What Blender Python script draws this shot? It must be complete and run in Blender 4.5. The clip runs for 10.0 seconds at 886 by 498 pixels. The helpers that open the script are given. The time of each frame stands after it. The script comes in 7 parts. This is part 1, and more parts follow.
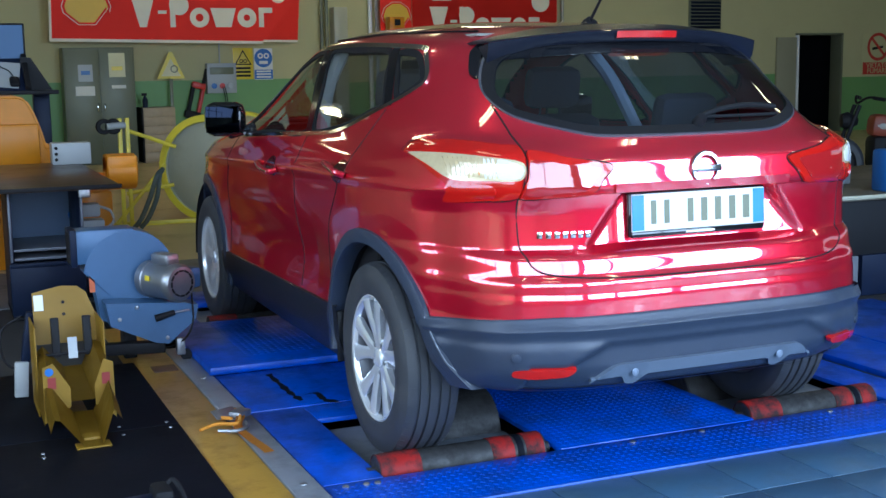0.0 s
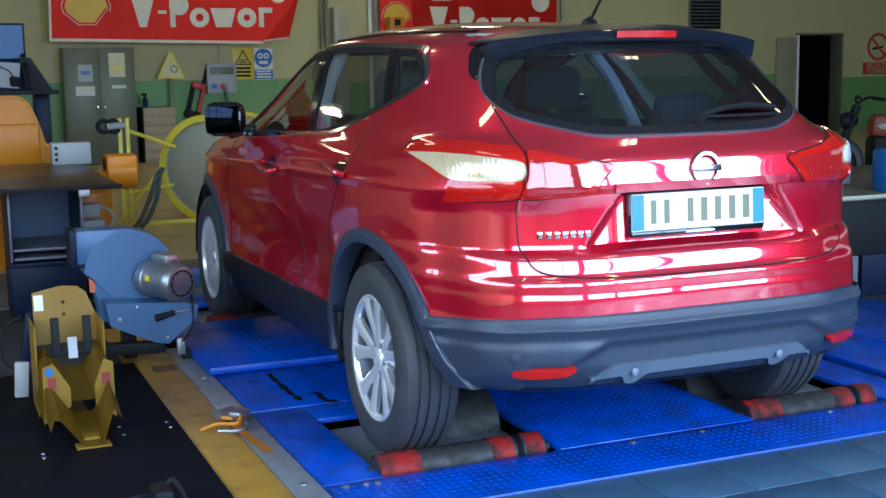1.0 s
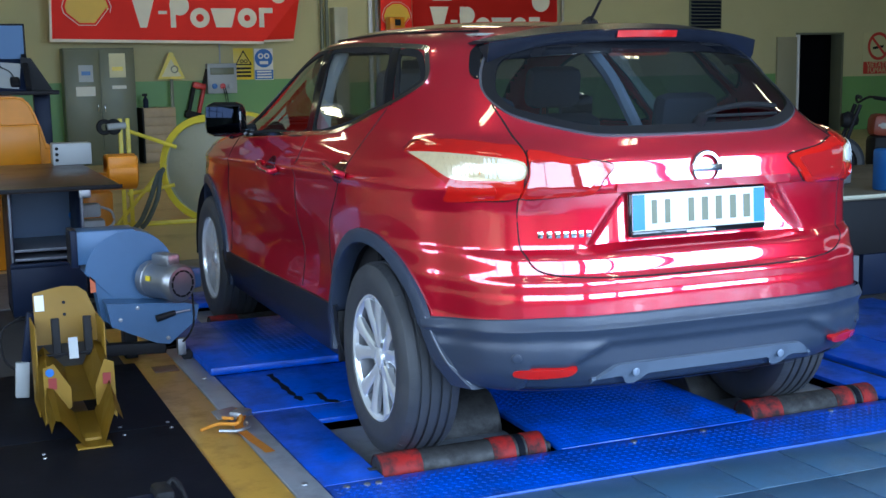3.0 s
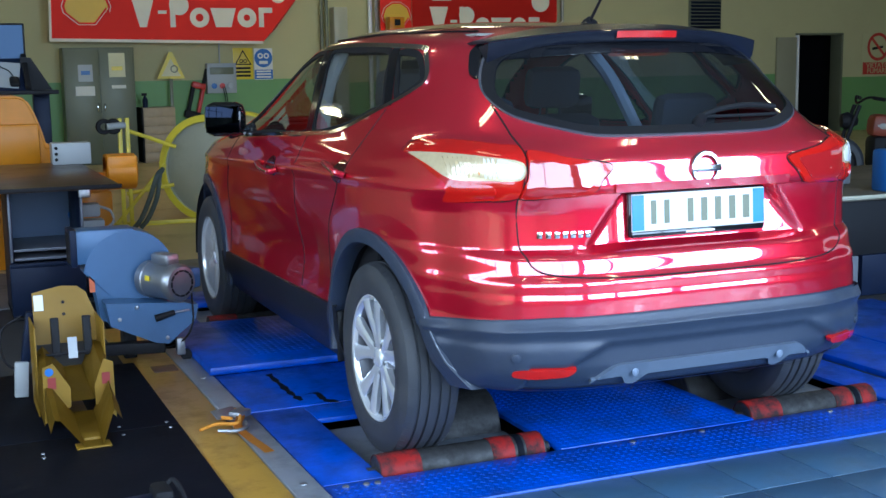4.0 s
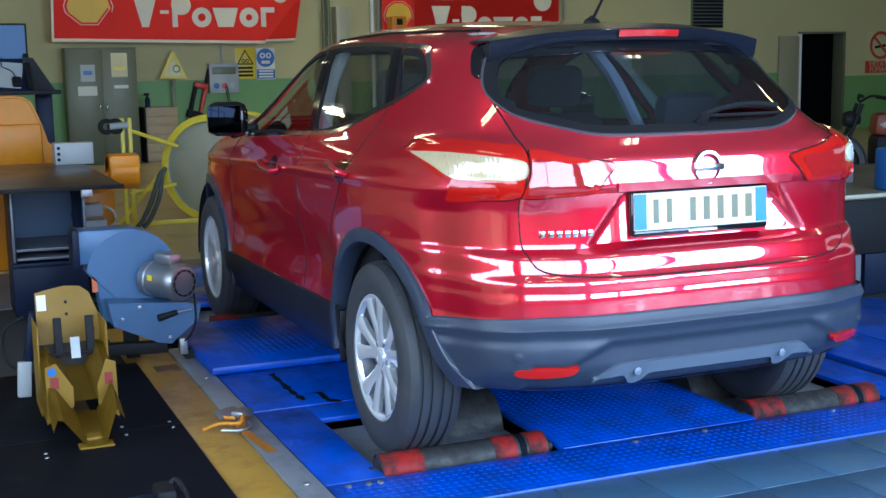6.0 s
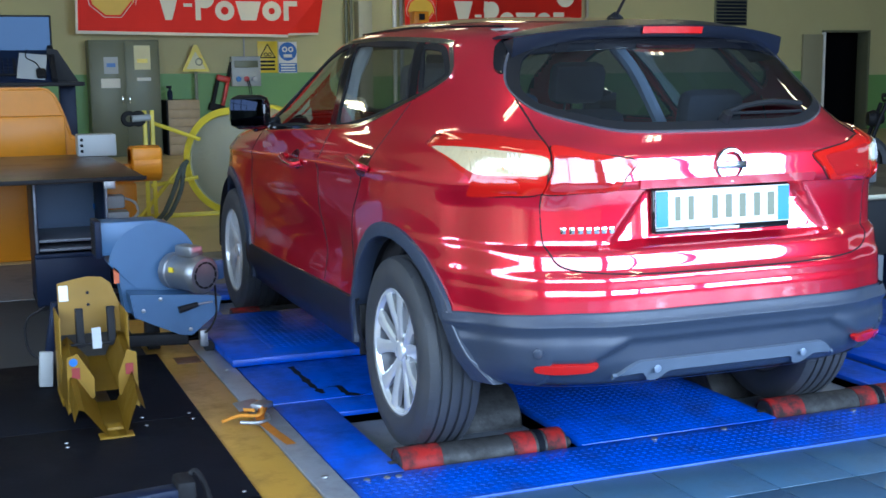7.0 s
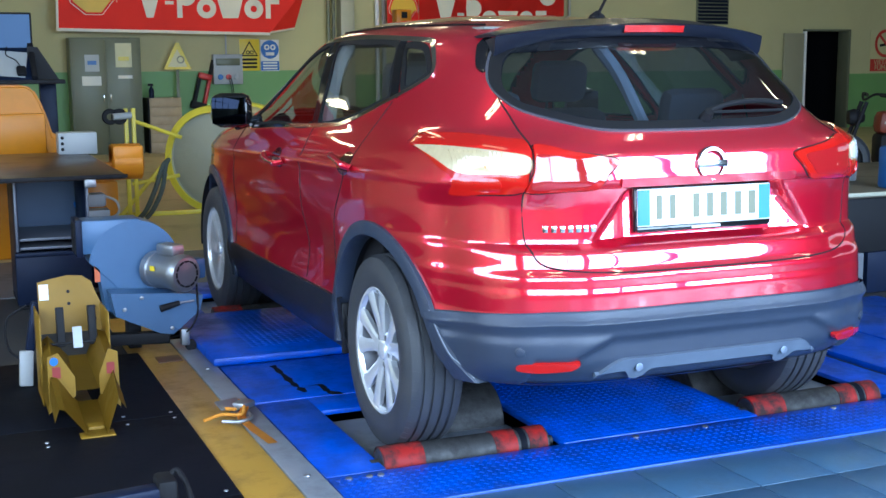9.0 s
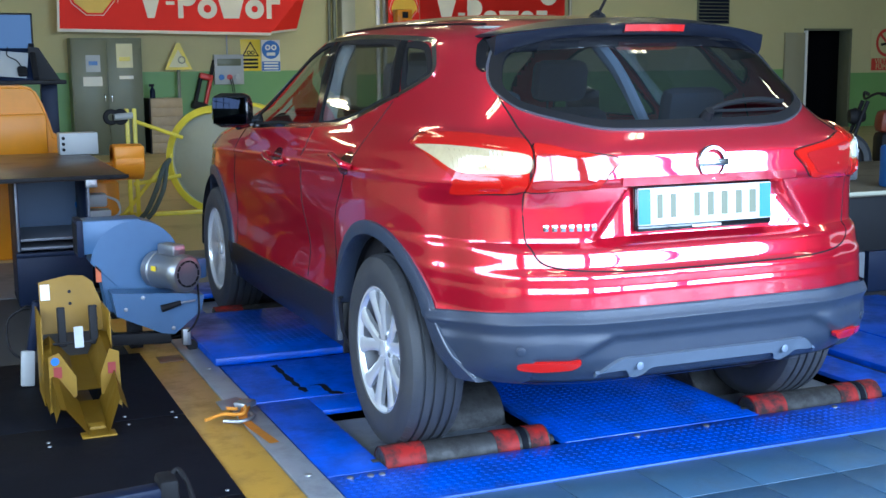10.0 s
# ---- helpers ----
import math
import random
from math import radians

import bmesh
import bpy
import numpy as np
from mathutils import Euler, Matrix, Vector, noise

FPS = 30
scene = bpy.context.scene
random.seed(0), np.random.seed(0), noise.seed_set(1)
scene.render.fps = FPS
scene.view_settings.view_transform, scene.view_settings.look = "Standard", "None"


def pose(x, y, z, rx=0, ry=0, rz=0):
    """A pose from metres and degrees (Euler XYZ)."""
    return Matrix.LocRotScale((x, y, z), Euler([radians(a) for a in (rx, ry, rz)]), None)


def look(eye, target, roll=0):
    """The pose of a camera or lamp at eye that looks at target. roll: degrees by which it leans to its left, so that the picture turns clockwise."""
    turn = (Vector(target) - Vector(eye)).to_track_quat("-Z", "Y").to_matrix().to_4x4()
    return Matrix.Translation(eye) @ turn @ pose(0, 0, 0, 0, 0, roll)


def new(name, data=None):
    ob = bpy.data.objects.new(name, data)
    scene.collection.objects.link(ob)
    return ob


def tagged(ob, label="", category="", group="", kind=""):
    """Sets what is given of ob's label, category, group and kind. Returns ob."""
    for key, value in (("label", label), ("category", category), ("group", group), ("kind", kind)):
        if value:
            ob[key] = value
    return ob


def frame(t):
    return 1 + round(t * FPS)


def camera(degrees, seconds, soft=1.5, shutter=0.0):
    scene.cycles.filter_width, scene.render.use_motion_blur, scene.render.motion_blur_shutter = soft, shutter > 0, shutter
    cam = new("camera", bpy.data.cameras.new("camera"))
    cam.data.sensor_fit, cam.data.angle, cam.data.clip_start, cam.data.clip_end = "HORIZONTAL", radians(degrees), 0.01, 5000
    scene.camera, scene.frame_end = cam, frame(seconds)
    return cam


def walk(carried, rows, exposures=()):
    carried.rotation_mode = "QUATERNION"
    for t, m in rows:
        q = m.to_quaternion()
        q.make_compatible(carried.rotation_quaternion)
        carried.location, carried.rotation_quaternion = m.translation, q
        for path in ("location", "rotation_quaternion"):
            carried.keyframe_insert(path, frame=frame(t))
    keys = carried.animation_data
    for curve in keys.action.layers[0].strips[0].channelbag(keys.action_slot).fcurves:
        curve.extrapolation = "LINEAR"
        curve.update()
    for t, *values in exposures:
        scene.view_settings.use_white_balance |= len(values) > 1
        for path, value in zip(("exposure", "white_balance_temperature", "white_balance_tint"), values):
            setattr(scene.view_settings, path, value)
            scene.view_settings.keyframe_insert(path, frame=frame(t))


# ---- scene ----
cam = camera(40.2, 10.0, 1.5, 0.5)
PATH = [
    (0, (-2.288, -3.977, 1.353), (-1.514, -2.156, 1.059), -0.9),
    (0.5, (-2.288, -3.977, 1.353), (-1.514, -2.156, 1.059), -0.9),
    (1, (-2.288, -3.977, 1.353), (-1.514, -2.156, 1.059), -0.9),
    (1.5, (-2.288, -3.977, 1.353), (-1.514, -2.156, 1.059), -0.9),
    (2, (-2.284, -3.977, 1.352), (-1.51, -2.156, 1.058), -0.9),
    (2.5, (-2.288, -3.976, 1.352), (-1.515, -2.154, 1.058), -1.0),
    (4, (-2.288, -3.977, 1.353), (-1.514, -2.156, 1.059), -0.9),
    (4.5, (-2.287, -3.979, 1.352), (-1.516, -2.157, 1.058), -1.0),
    (5, (-2.288, -3.976, 1.353), (-1.517, -2.155, 1.058), -1.1),
    (5.5, (-2.285, -3.975, 1.353), (-1.514, -2.153, 1.058), -1.0),
    (5.7, (-2.286, -3.976, 1.353), (-1.515, -2.153, 1.058), -1.0),
    (6.8, (-2.29, -3.976, 1.353), (-1.536, -2.147, 1.055), -0.95),
    (6.9, (-2.291, -3.977, 1.352), (-1.556, -2.142, 1.051), -0.7),
    (7, (-2.292, -3.977, 1.352), (-1.552, -2.143, 1.05), -0.5),
    (7.2, (-2.292, -3.977, 1.352), (-1.536, -2.15, 1.051), -0.3),
    (7.3, (-2.291, -3.978, 1.353), (-1.525, -2.156, 1.052), -0.2),
    (7.5, (-2.291, -3.978, 1.354), (-1.516, -2.16, 1.053), -0.1),
    (8, (-2.289, -3.978, 1.354), (-1.517, -2.157, 1.053), -0.3),
    (8.5, (-2.289, -3.974, 1.353), (-1.519, -2.153, 1.049), -0.3),
    (9, (-2.29, -3.977, 1.353), (-1.524, -2.155, 1.048), -0.4),
    (9.5, (-2.291, -3.979, 1.352), (-1.527, -2.156, 1.048), -0.5),
    (10, (-2.289, -3.979, 1.351), (-1.525, -2.156, 1.046), -0.5),
]
walk(cam, [(t, look(eye, target, roll)) for t, eye, target, roll in PATH],
     exposures=[(0, 0.16, 5650, 12), (4.0, 0.24, 5650, 12), (5.7, 0.28, 5650, 12), (6.8, 0.42, 5650, 12), (7.5, 0.60, 5650, 12), (10, 0.66, 5650, 12)])

# ---------------------------------------------------------------- light
world = bpy.data.worlds.new("world")
scene.world = world
world.use_nodes = True
_nt = world.node_tree
_sky = _nt.nodes.new("ShaderNodeTexSky")
_sky.sky_type, _sky.sun_disc = "NISHITA", False
_sky.sun_elevation, _sky.sun_rotation = radians(42), radians(150)
_nt.links.new(_sky.outputs[0], _nt.nodes["Background"].inputs[0])
_nt.nodes["Background"].inputs[1].default_value = 0.10

sun = new("sun", bpy.data.lights.new("sun", "SUN"))
sun.data.energy, sun.data.angle, sun.data.color = 3.0, radians(0.5), (1.0, 0.95, 0.87)
sun.matrix_basis = look((8, -14, 14), (0, 0, 0))


def area(name, eye, target, w, h, power, color):
    ob = new(name, bpy.data.lights.new(name, "AREA"))
    ob.data.shape, ob.data.size, ob.data.size_y = "RECTANGLE", w, h
    ob.data.energy, ob.data.color = power, color
    ob.matrix_basis = look(eye, target)
    return ob


# daylight in the glazed vehicle door and the side window beside it
area("daylight_in_door", (2.8, -7.0, 2.1), (0.9, 0, 0.9), 4.3, 3.6, 820, (0.60, 0.80, 1.0))
area("daylight_in_side_window", (-1.7, -6.9, 2.2), (-1.0, 0, 0.9), 4.2, 3.2, 300, (0.66, 0.84, 1.0))
# fill lamps added at unseen west and east windows to brighten flank and hall
area("west_fill_daylight", (-5.4, -1.8, 2.2), (0, -0.2, 0.6), 6.6, 1.9, 290, (0.72, 0.86, 1.0))
area("east_fill_daylight", (16.8, 1.5, 2.6), (0, 1.0, 1.0), 14.0, 1.9, 20, (0.8, 0.9, 1.0))

# ---------------------------------------------------------------- materials


def material(name, color, rough=0.5, metal=0.0, vary=0.12, scale=6.0, bump=0.0, bump_scale=60.0, coat=0.0, dirt=None, dirt_amount=0.0, dirt_scale=3.0, spec=0.5, dirt_from=0.5):
    m = bpy.data.materials.new(name)
    m.use_nodes = True
    nt = m.node_tree
    b = nt.nodes["Principled BSDF"]
    b.inputs["Roughness"].default_value = rough
    b.inputs["Metallic"].default_value = metal
    b.inputs["Coat Weight"].default_value = coat
    b.inputs["Coat Roughness"].default_value = 0.02
    b.inputs["Coat IOR"].default_value = 1.7
    b.inputs["Specular IOR Level"].default_value = spec
    tc = nt.nodes.new("ShaderNodeTexCoord")
    n1 = nt.nodes.new("ShaderNodeTexNoise")
    n1.inputs["Scale"].default_value, n1.inputs["Detail"].default_value = scale, 6
    nt.links.new(tc.outputs["Object"], n1.inputs["Vector"])
    ramp = nt.nodes.new("ShaderNodeMix")
    ramp.data_type = "RGBA"
    lo = tuple(c * (1 - vary) for c in color)
    hi = tuple(min(1, c * (1 + vary)) for c in color)
    ramp.inputs[6].default_value, ramp.inputs[7].default_value = (*lo, 1), (*hi, 1)
    nt.links.new(n1.outputs["Fac"], ramp.inputs[0])
    out = ramp.outputs[2]
    if dirt:
        n2 = nt.nodes.new("ShaderNodeTexNoise")
        n2.inputs["Scale"].default_value, n2.inputs["Detail"].default_value, n2.inputs["Roughness"].default_value = dirt_scale, 9, 0.7
        nt.links.new(tc.outputs["Object"], n2.inputs["Vector"])
        mr = nt.nodes.new("ShaderNodeMapRange")
        mr.inputs[1].default_value, mr.inputs[2].default_value = dirt_from, dirt_from + 0.22
        mr.inputs[3].default_value, mr.inputs[4].default_value = 0.0, dirt_amount
        nt.links.new(n2.outputs["Fac"], mr.inputs[0])
        mx = nt.nodes.new("ShaderNodeMix")
        mx.data_type = "RGBA"
        mx.inputs[7].default_value = (*dirt, 1)
        nt.links.new(mr.outputs[0], mx.inputs[0])
        nt.links.new(out, mx.inputs[6])
        out = mx.outputs[2]
        rr = nt.nodes.new("ShaderNodeMath")
        rr.operation, rr.use_clamp = "ADD", True
        rr.inputs[1].default_value = rough
        sc = nt.nodes.new("ShaderNodeMath")
        sc.operation = "MULTIPLY"
        sc.inputs[1].default_value = 0.3
        nt.links.new(mr.outputs[0], sc.inputs[0])
        nt.links.new(sc.outputs[0], rr.inputs[0])
        nt.links.new(rr.outputs[0], b.inputs["Roughness"])
    nt.links.new(out, b.inputs["Base Color"])
    if bump:
        n3 = nt.nodes.new("ShaderNodeTexNoise")
        n3.inputs["Scale"].default_value, n3.inputs["Detail"].default_value = bump_scale, 4
        nt.links.new(tc.outputs["Object"], n3.inputs["Vector"])
        bp = nt.nodes.new("ShaderNodeBump")
        bp.inputs["Strength"].default_value, bp.inputs["Distance"].default_value = bump, 0.004
        nt.links.new(n3.outputs["Fac"], bp.inputs["Height"])
        nt.links.new(bp.outputs[0], b.inputs["Normal"])
    return m


def glass(name, tint, gloss=0.04):
    """A thin tinted pane: it lets light through and mirrors at grazing angles."""
    m = bpy.data.materials.new(name)
    m.use_nodes = True
    nt = m.node_tree
    nt.nodes.remove(nt.nodes["Principled BSDF"])
    tr, gl = nt.nodes.new("ShaderNodeBsdfTransparent"), nt.nodes.new("ShaderNodeBsdfGlossy")
    tr.inputs[0].default_value = (*tint, 1)
    gl.inputs["Roughness"].default_value = 0.02
    lw, mx = nt.nodes.new("ShaderNodeLayerWeight"), nt.nodes.new("ShaderNodeMixShader")
    lw.inputs[0].default_value = 0.5
    pw, ad = nt.nodes.new("ShaderNodeMath"), nt.nodes.new("ShaderNodeMath")
    pw.operation, ad.operation = "POWER", "MULTIPLY_ADD"
    pw.inputs[1].default_value, ad.inputs[1].default_value, ad.inputs[2].default_value = 4.0, 0.85, gloss
    nt.links.new(lw.outputs["Facing"], pw.inputs[0])
    nt.links.new(pw.outputs[0], ad.inputs[0])
    nt.links.new(ad.outputs[0], mx.inputs[0])
    nt.links.new(tr.outputs[0], mx.inputs[1])
    nt.links.new(gl.outputs[0], mx.inputs[2])
    nt.links.new(mx.outputs[0], nt.nodes["Material Output"].inputs[0])
    return m


def emit(name, color, power):
    m = bpy.data.materials.new(name)
    m.use_nodes = True
    b = m.node_tree.nodes["Principled BSDF"]
    b.inputs["Base Color"].default_value = (*color, 1)
    b.inputs["Emission Color"].default_value = (*color, 1)
    b.inputs["Emission Strength"].default_value = power
    return m


RED_PAINT = material("red_metallic_paint", (0.62, 0.006, 0.030), 0.28, 0.60, 0.05, 900, coat=1.0, spec=0.1)
RED_PAINT.node_tree.nodes["Principled BSDF"].inputs["Coat IOR"].default_value = 2.15
# body red darkened: the shadow inside the handle recess, as colour
CUP_SHADE = material("shaded_cup_red", (0.10, 0.004, 0.008), 0.2, 0.3, 0.05, coat=1.0)
BLACK_PLASTIC = material("grained_black_plastic", (0.030, 0.041, 0.068), 0.30, 0, 0.15, 9, 0.25, 700)
SILL_PLASTIC = material("black_sill_plastic", (0.013, 0.014, 0.018), 0.34, 0, 0.15, 9, 0.2, 500, spec=0.3)
GLOSS_BLACK = material("gloss_black", (0.008, 0.008, 0.01), 0.06, 0, 0.1)
SPOILER_BLACK = material("satin_black_spoiler", (0.008, 0.010, 0.018), 0.32, 0, 0.15, 12, spec=0.3)
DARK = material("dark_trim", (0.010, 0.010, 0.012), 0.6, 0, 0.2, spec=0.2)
RUBBER = material("tyre_rubber", (0.040, 0.043, 0.050), 0.55, 0, 0.25, 14, 0.25, 260, dirt=(0.075, 0.07, 0.068), dirt_amount=0.35, dirt_scale=9)
ALLOY = material("alloy_silver", (0.84, 0.87, 0.91), 0.20, 0.55, 0.06, 40)
CHROME = material("chrome", (0.72, 0.72, 0.74), 0.12, 1.0, 0.02)
BADGE = material("badge_chrome", (0.42, 0.44, 0.50), 0.18, 1.0, 0.03)
SKID = material("silver_grey_insert", (0.15, 0.185, 0.25), 0.42, 0.3, 0.08, 12, 0.08, 300)
STEEL = material("worn_steel", (0.33, 0.34, 0.36), 0.40, 0.85, 0.15, 12, 0.15, 120, dirt=(0.12, 0.10, 0.08), dirt_amount=0.5)
GLASS = glass("tinted_glass", (0.90, 0.94, 0.92), 0.28)
REAR_GLASS = glass("privacy_glass", (0.26, 0.34, 0.46), 0.12)
LENS_RED = material("red_lens", (0.46, 0.008, 0.005), 0.10, 0, 0.08, 30, coat=0.5, spec=0.3)
LENS_DEEP = material("deep_red_lens", (0.34, 0.008, 0.012), 0.06, 0, 0.06, 40, coat=1.0)
LENS_CLEAR = material("clear_lens", (0.62, 0.50, 0.30), 0.12, 0.15, 0.12, 55, 0.12, 160, coat=1.0)
LENS_WHITE = material("white_lens_and_glare", (0.74, 0.77, 0.82), 0.08, 0, 0.06, 80, coat=1.0)
LENS_ORANGE = material("orange_lens", (0.75, 0.22, 0.03), 0.12, 0, 0.05, coat=1.0)
BLUE_DECK = material("blue_painted_steel", (0.003, 0.075, 0.55), 0.30, 0.0, 0.2, 3, 0.12, 90, dirt=(0.004, 0.034, 0.19), dirt_amount=0.9, dirt_scale=4, spec=0.45, dirt_from=0.44)
BLUE_FADED = material("faded_blue_paint", (0.03, 0.10, 0.45), 0.42, 0, 0.15, 5, 0.1, 80, dirt=(0.03, 0.04, 0.1), dirt_amount=0.4)
RED_ROLLER = material("red_painted_steel", (0.30, 0.014, 0.012), 0.5, 0, 0.25, 12, 0.15, 90, dirt=(0.03, 0.018, 0.018), dirt_amount=1.0, dirt_scale=14, spec=0.2, dirt_from=0.40)
GREY_ROLLER = material("scuffed_roller_steel", (0.040, 0.039, 0.039), 0.5, 0.2, 0.3, 14, 0.3, 90, dirt=(0.018, 0.017, 0.017), dirt_amount=1.0, dirt_scale=16, dirt_from=0.40)
BLACK_MAT = material("black_floor_plate", (0.006, 0.007, 0.011), 0.62, 0, 0.3, 6, 0.15, 40, dirt=(0.020, 0.019, 0.02), dirt_amount=0.35, dirt_scale=7, spec=0.06)
YELLOW_FLOOR = material("ochre_floor_paint", (0.46, 0.26, 0.04), 0.30, 0, 0.12, 7, 0.1, 60, dirt=(0.16, 0.10, 0.04), dirt_amount=0.6, dirt_scale=6)
GREY_RAIL = material("grey_steel_rail", (0.30, 0.33, 0.38), 0.40, 0.4, 0.15, 14, 0.1, 90, dirt=(0.08, 0.08, 0.08), dirt_amount=0.6)
WINDOW_EDGE = material("dark_window_edge", (0.055, 0.06, 0.08), 0.35, 0.1, 0.08, 20)
TRIM_GREY = material("grey_trim", (0.13, 0.14, 0.17), 0.4, 0.2, 0.08, 20)
LABEL_RED = material("faded_red_label", (0.22, 0.018, 0.016), 0.6)
CHROMATE = material("yellow_passivated_steel", (0.235, 0.130, 0.009), 0.5, 0.0, 0.15, 7, 0.06, 60, spec=0.3, dirt=(0.20, 0.115, 0.015), dirt_amount=0.5)
BLOWER_BLUE = material("blue_grey_hammered_paint", (0.055, 0.125, 0.25), 0.38, 0.1, 0.10, 10, 0.1, 160, dirt=(0.05, 0.09, 0.15), dirt_amount=0.4)
NAVY = material("navy_painted_steel", (0.008, 0.014, 0.036), 0.40, 0.1, 0.2, 7, 0.08, 90, dirt=(0.016, 0.016, 0.024), dirt_amount=0.5, spec=0.15)
BROWN_TOP = material("brown_laminate", (0.060, 0.038, 0.026), 0.30, 0, 0.25, 5, 0.04, 40, dirt=(0.09, 0.07, 0.055), dirt_amount=0.4, spec=0.3)
ORANGE = material("orange_machine_paint", (0.56, 0.20, 0.004), 0.34, 0, 0.08, 5, 0.05, 60, dirt=(0.30, 0.13, 0.01), dirt_amount=0.4, spec=0.3)
BRIGHT_ORANGE = material("bright_orange_paint", (0.85, 0.30, 0.01), 0.4, 0, 0.06)
YELLOW = material("yellow_paint", (0.72, 0.58, 0.04), 0.4, 0, 0.1, 8, 0.05, 60, dirt=(0.3, 0.25, 0.06), dirt_amount=0.4)
BEIGE = material("beige_duct_paint", (0.40, 0.39, 0.29), 0.45, 0.1, 0.1, 3, 0.04, 40, dirt=(0.22, 0.20, 0.14), dirt_amount=0.4)
WALL = material("cream_wall_paint", (0.51, 0.47, 0.24), 0.8, 0, 0.06, 1.5, 0.2, 50, dirt=(0.46, 0.40, 0.22), dirt_amount=0.4, dirt_scale=1.2)
GREEN = material("pale_green_dado_paint", (0.16, 0.33, 0.10), 0.5, 0, 0.07, 2, 0.12, 50, dirt=(0.2, 0.3, 0.15), dirt_amount=0.4, dirt_scale=1.5)
CEIL = material("ceiling_plaster", (0.20, 0.20, 0.18), 0.85, 0, 0.08, 1, 0.1, 30)
FLOOR_BEIGE = material("beige_resin_floor", (0.58, 0.47, 0.24), 0.4, 0, 0.12, 1.5, 0.06, 30, dirt=(0.2, 0.16, 0.09), dirt_amount=0.5, dirt_scale=1.5)
TILE = material("grey_floor_tile", (0.058, 0.125, 0.215), 0.34, 0, 0.1, 4, 0.1, 40, dirt=(0.08, 0.10, 0.12), dirt_amount=0.6, dirt_scale=4)
CONCRETE = material("grey_painted_concrete", (0.15, 0.16, 0.18), 0.5, 0, 0.15, 3, 0.15, 40, dirt=(0.08, 0.085, 0.095), dirt_amount=0.6)
GROUT = material("dark_grout", (0.035, 0.036, 0.04), 0.7, 0, 0.3, 3, 0.2, 40)
# rim alloy darkened, so the shade between the spokes is in the colour
BARREL = material("shaded_rim_barrel", (0.16, 0.165, 0.18), 0.45, 0.5)
CABINET_GREY = material("grey_cabinet_paint", (0.140, 0.148, 0.090), 0.42, 0.1, 0.08, 3, 0.04, 60, dirt=(0.14, 0.14, 0.12), dirt_amount=0.4)
PALE_LINING = material("pale_lining", (0.34, 0.36, 0.37), 0.7)
PAPER = material("paper", (0.75, 0.74, 0.68), 0.8, 0, 0.05)
YELLOW_PAPER = material("yellowed_paper", (0.70, 0.66, 0.42), 0.8, 0, 0.08)
BANNER_RED = material("red_vinyl", (0.78, 0.030, 0.018), 0.6, 0, 0.06, 2, 0.05, 20, spec=0.15)
BANNER_WHITE = material("cream_vinyl", (0.72, 0.66, 0.52), 0.5, 0, 0.05)
BANNER_YELLOW = material("golden_vinyl", (0.72, 0.44, 0.03), 0.5, 0, 0.06)
SIGN_YELLOW = material("sign_yellow", (0.75, 0.55, 0.02), 0.4, 0, 0.05)
SIGN_BLUE = material("sign_blue", (0.02, 0.13, 0.42), 0.4, 0, 0.05)
SIGN_RED = material("sign_red", (0.50, 0.03, 0.02), 0.4, 0, 0.05)
WHITE = material("white_paint", (0.78, 0.78, 0.76), 0.45, 0, 0.05)
LIGHT_GREY = material("light_grey_plastic", (0.38, 0.40, 0.41), 0.45, 0, 0.06)
WOOD = material("light_wood", (0.42, 0.31, 0.18), 0.5, 0, 0.2, 9, 0.08, 60)
FABRIC = material("charcoal_seat_cloth", (0.035, 0.036, 0.04), 0.9, 0, 0.2, 30, 0.3, 500)
PLATE_BLUE = material("plate_blue", (0.01, 0.20, 0.62), 0.3, 0, 0.05)
HOSE = material("dull_hose_rubber", (0.07, 0.09, 0.085), 0.6, 0, 0.2, 20)
TUBE = emit("fluorescent_tube", (1.0, 0.87, 0.49), 12.0)
STRAP = material("orange_webbing", (0.62, 0.24, 0.02), 0.8, 0, 0.2, 40, 0.3, 300)

# ---------------------------------------------------------------- mesh helpers


def finish(bm, name, mat, smooth=True, angle=35):
    me = bpy.data.meshes.new(name)
    bmesh.ops.recalc_face_normals(bm, faces=bm.faces)
    bm.to_mesh(me)
    bm.free()
    for m in (mat if isinstance(mat, (list, tuple)) else [mat]):
        me.materials.append(m)
    if smooth:
        for p in me.polygons:
            p.use_smooth = True
        me.set_sharp_from_angle(angle=radians(angle))
    return me


def part(name, bm, mat, parent, label="", smooth=True, angle=35):
    """Links a bmesh as one mesh under a thing or a part; its coordinates are those of the thing."""
    ob = new(name, finish(bm, name, mat, smooth, angle))
    ob.parent = parent
    if label:
        tagged(ob, label)
    return ob


def thing(name, label, category, m=None, group="", kind=""):
    ob = new(name)
    ob.empty_display_size = 0.1
    if m is not None:
        ob.matrix_basis = m
    return tagged(ob, label, category, group, kind)


def solid(name, bm, mat, label, category, group="", kind="", smooth=True):
    ob = new(name, finish(bm, name, mat, smooth))
    return tagged(ob, label, category, group, kind)


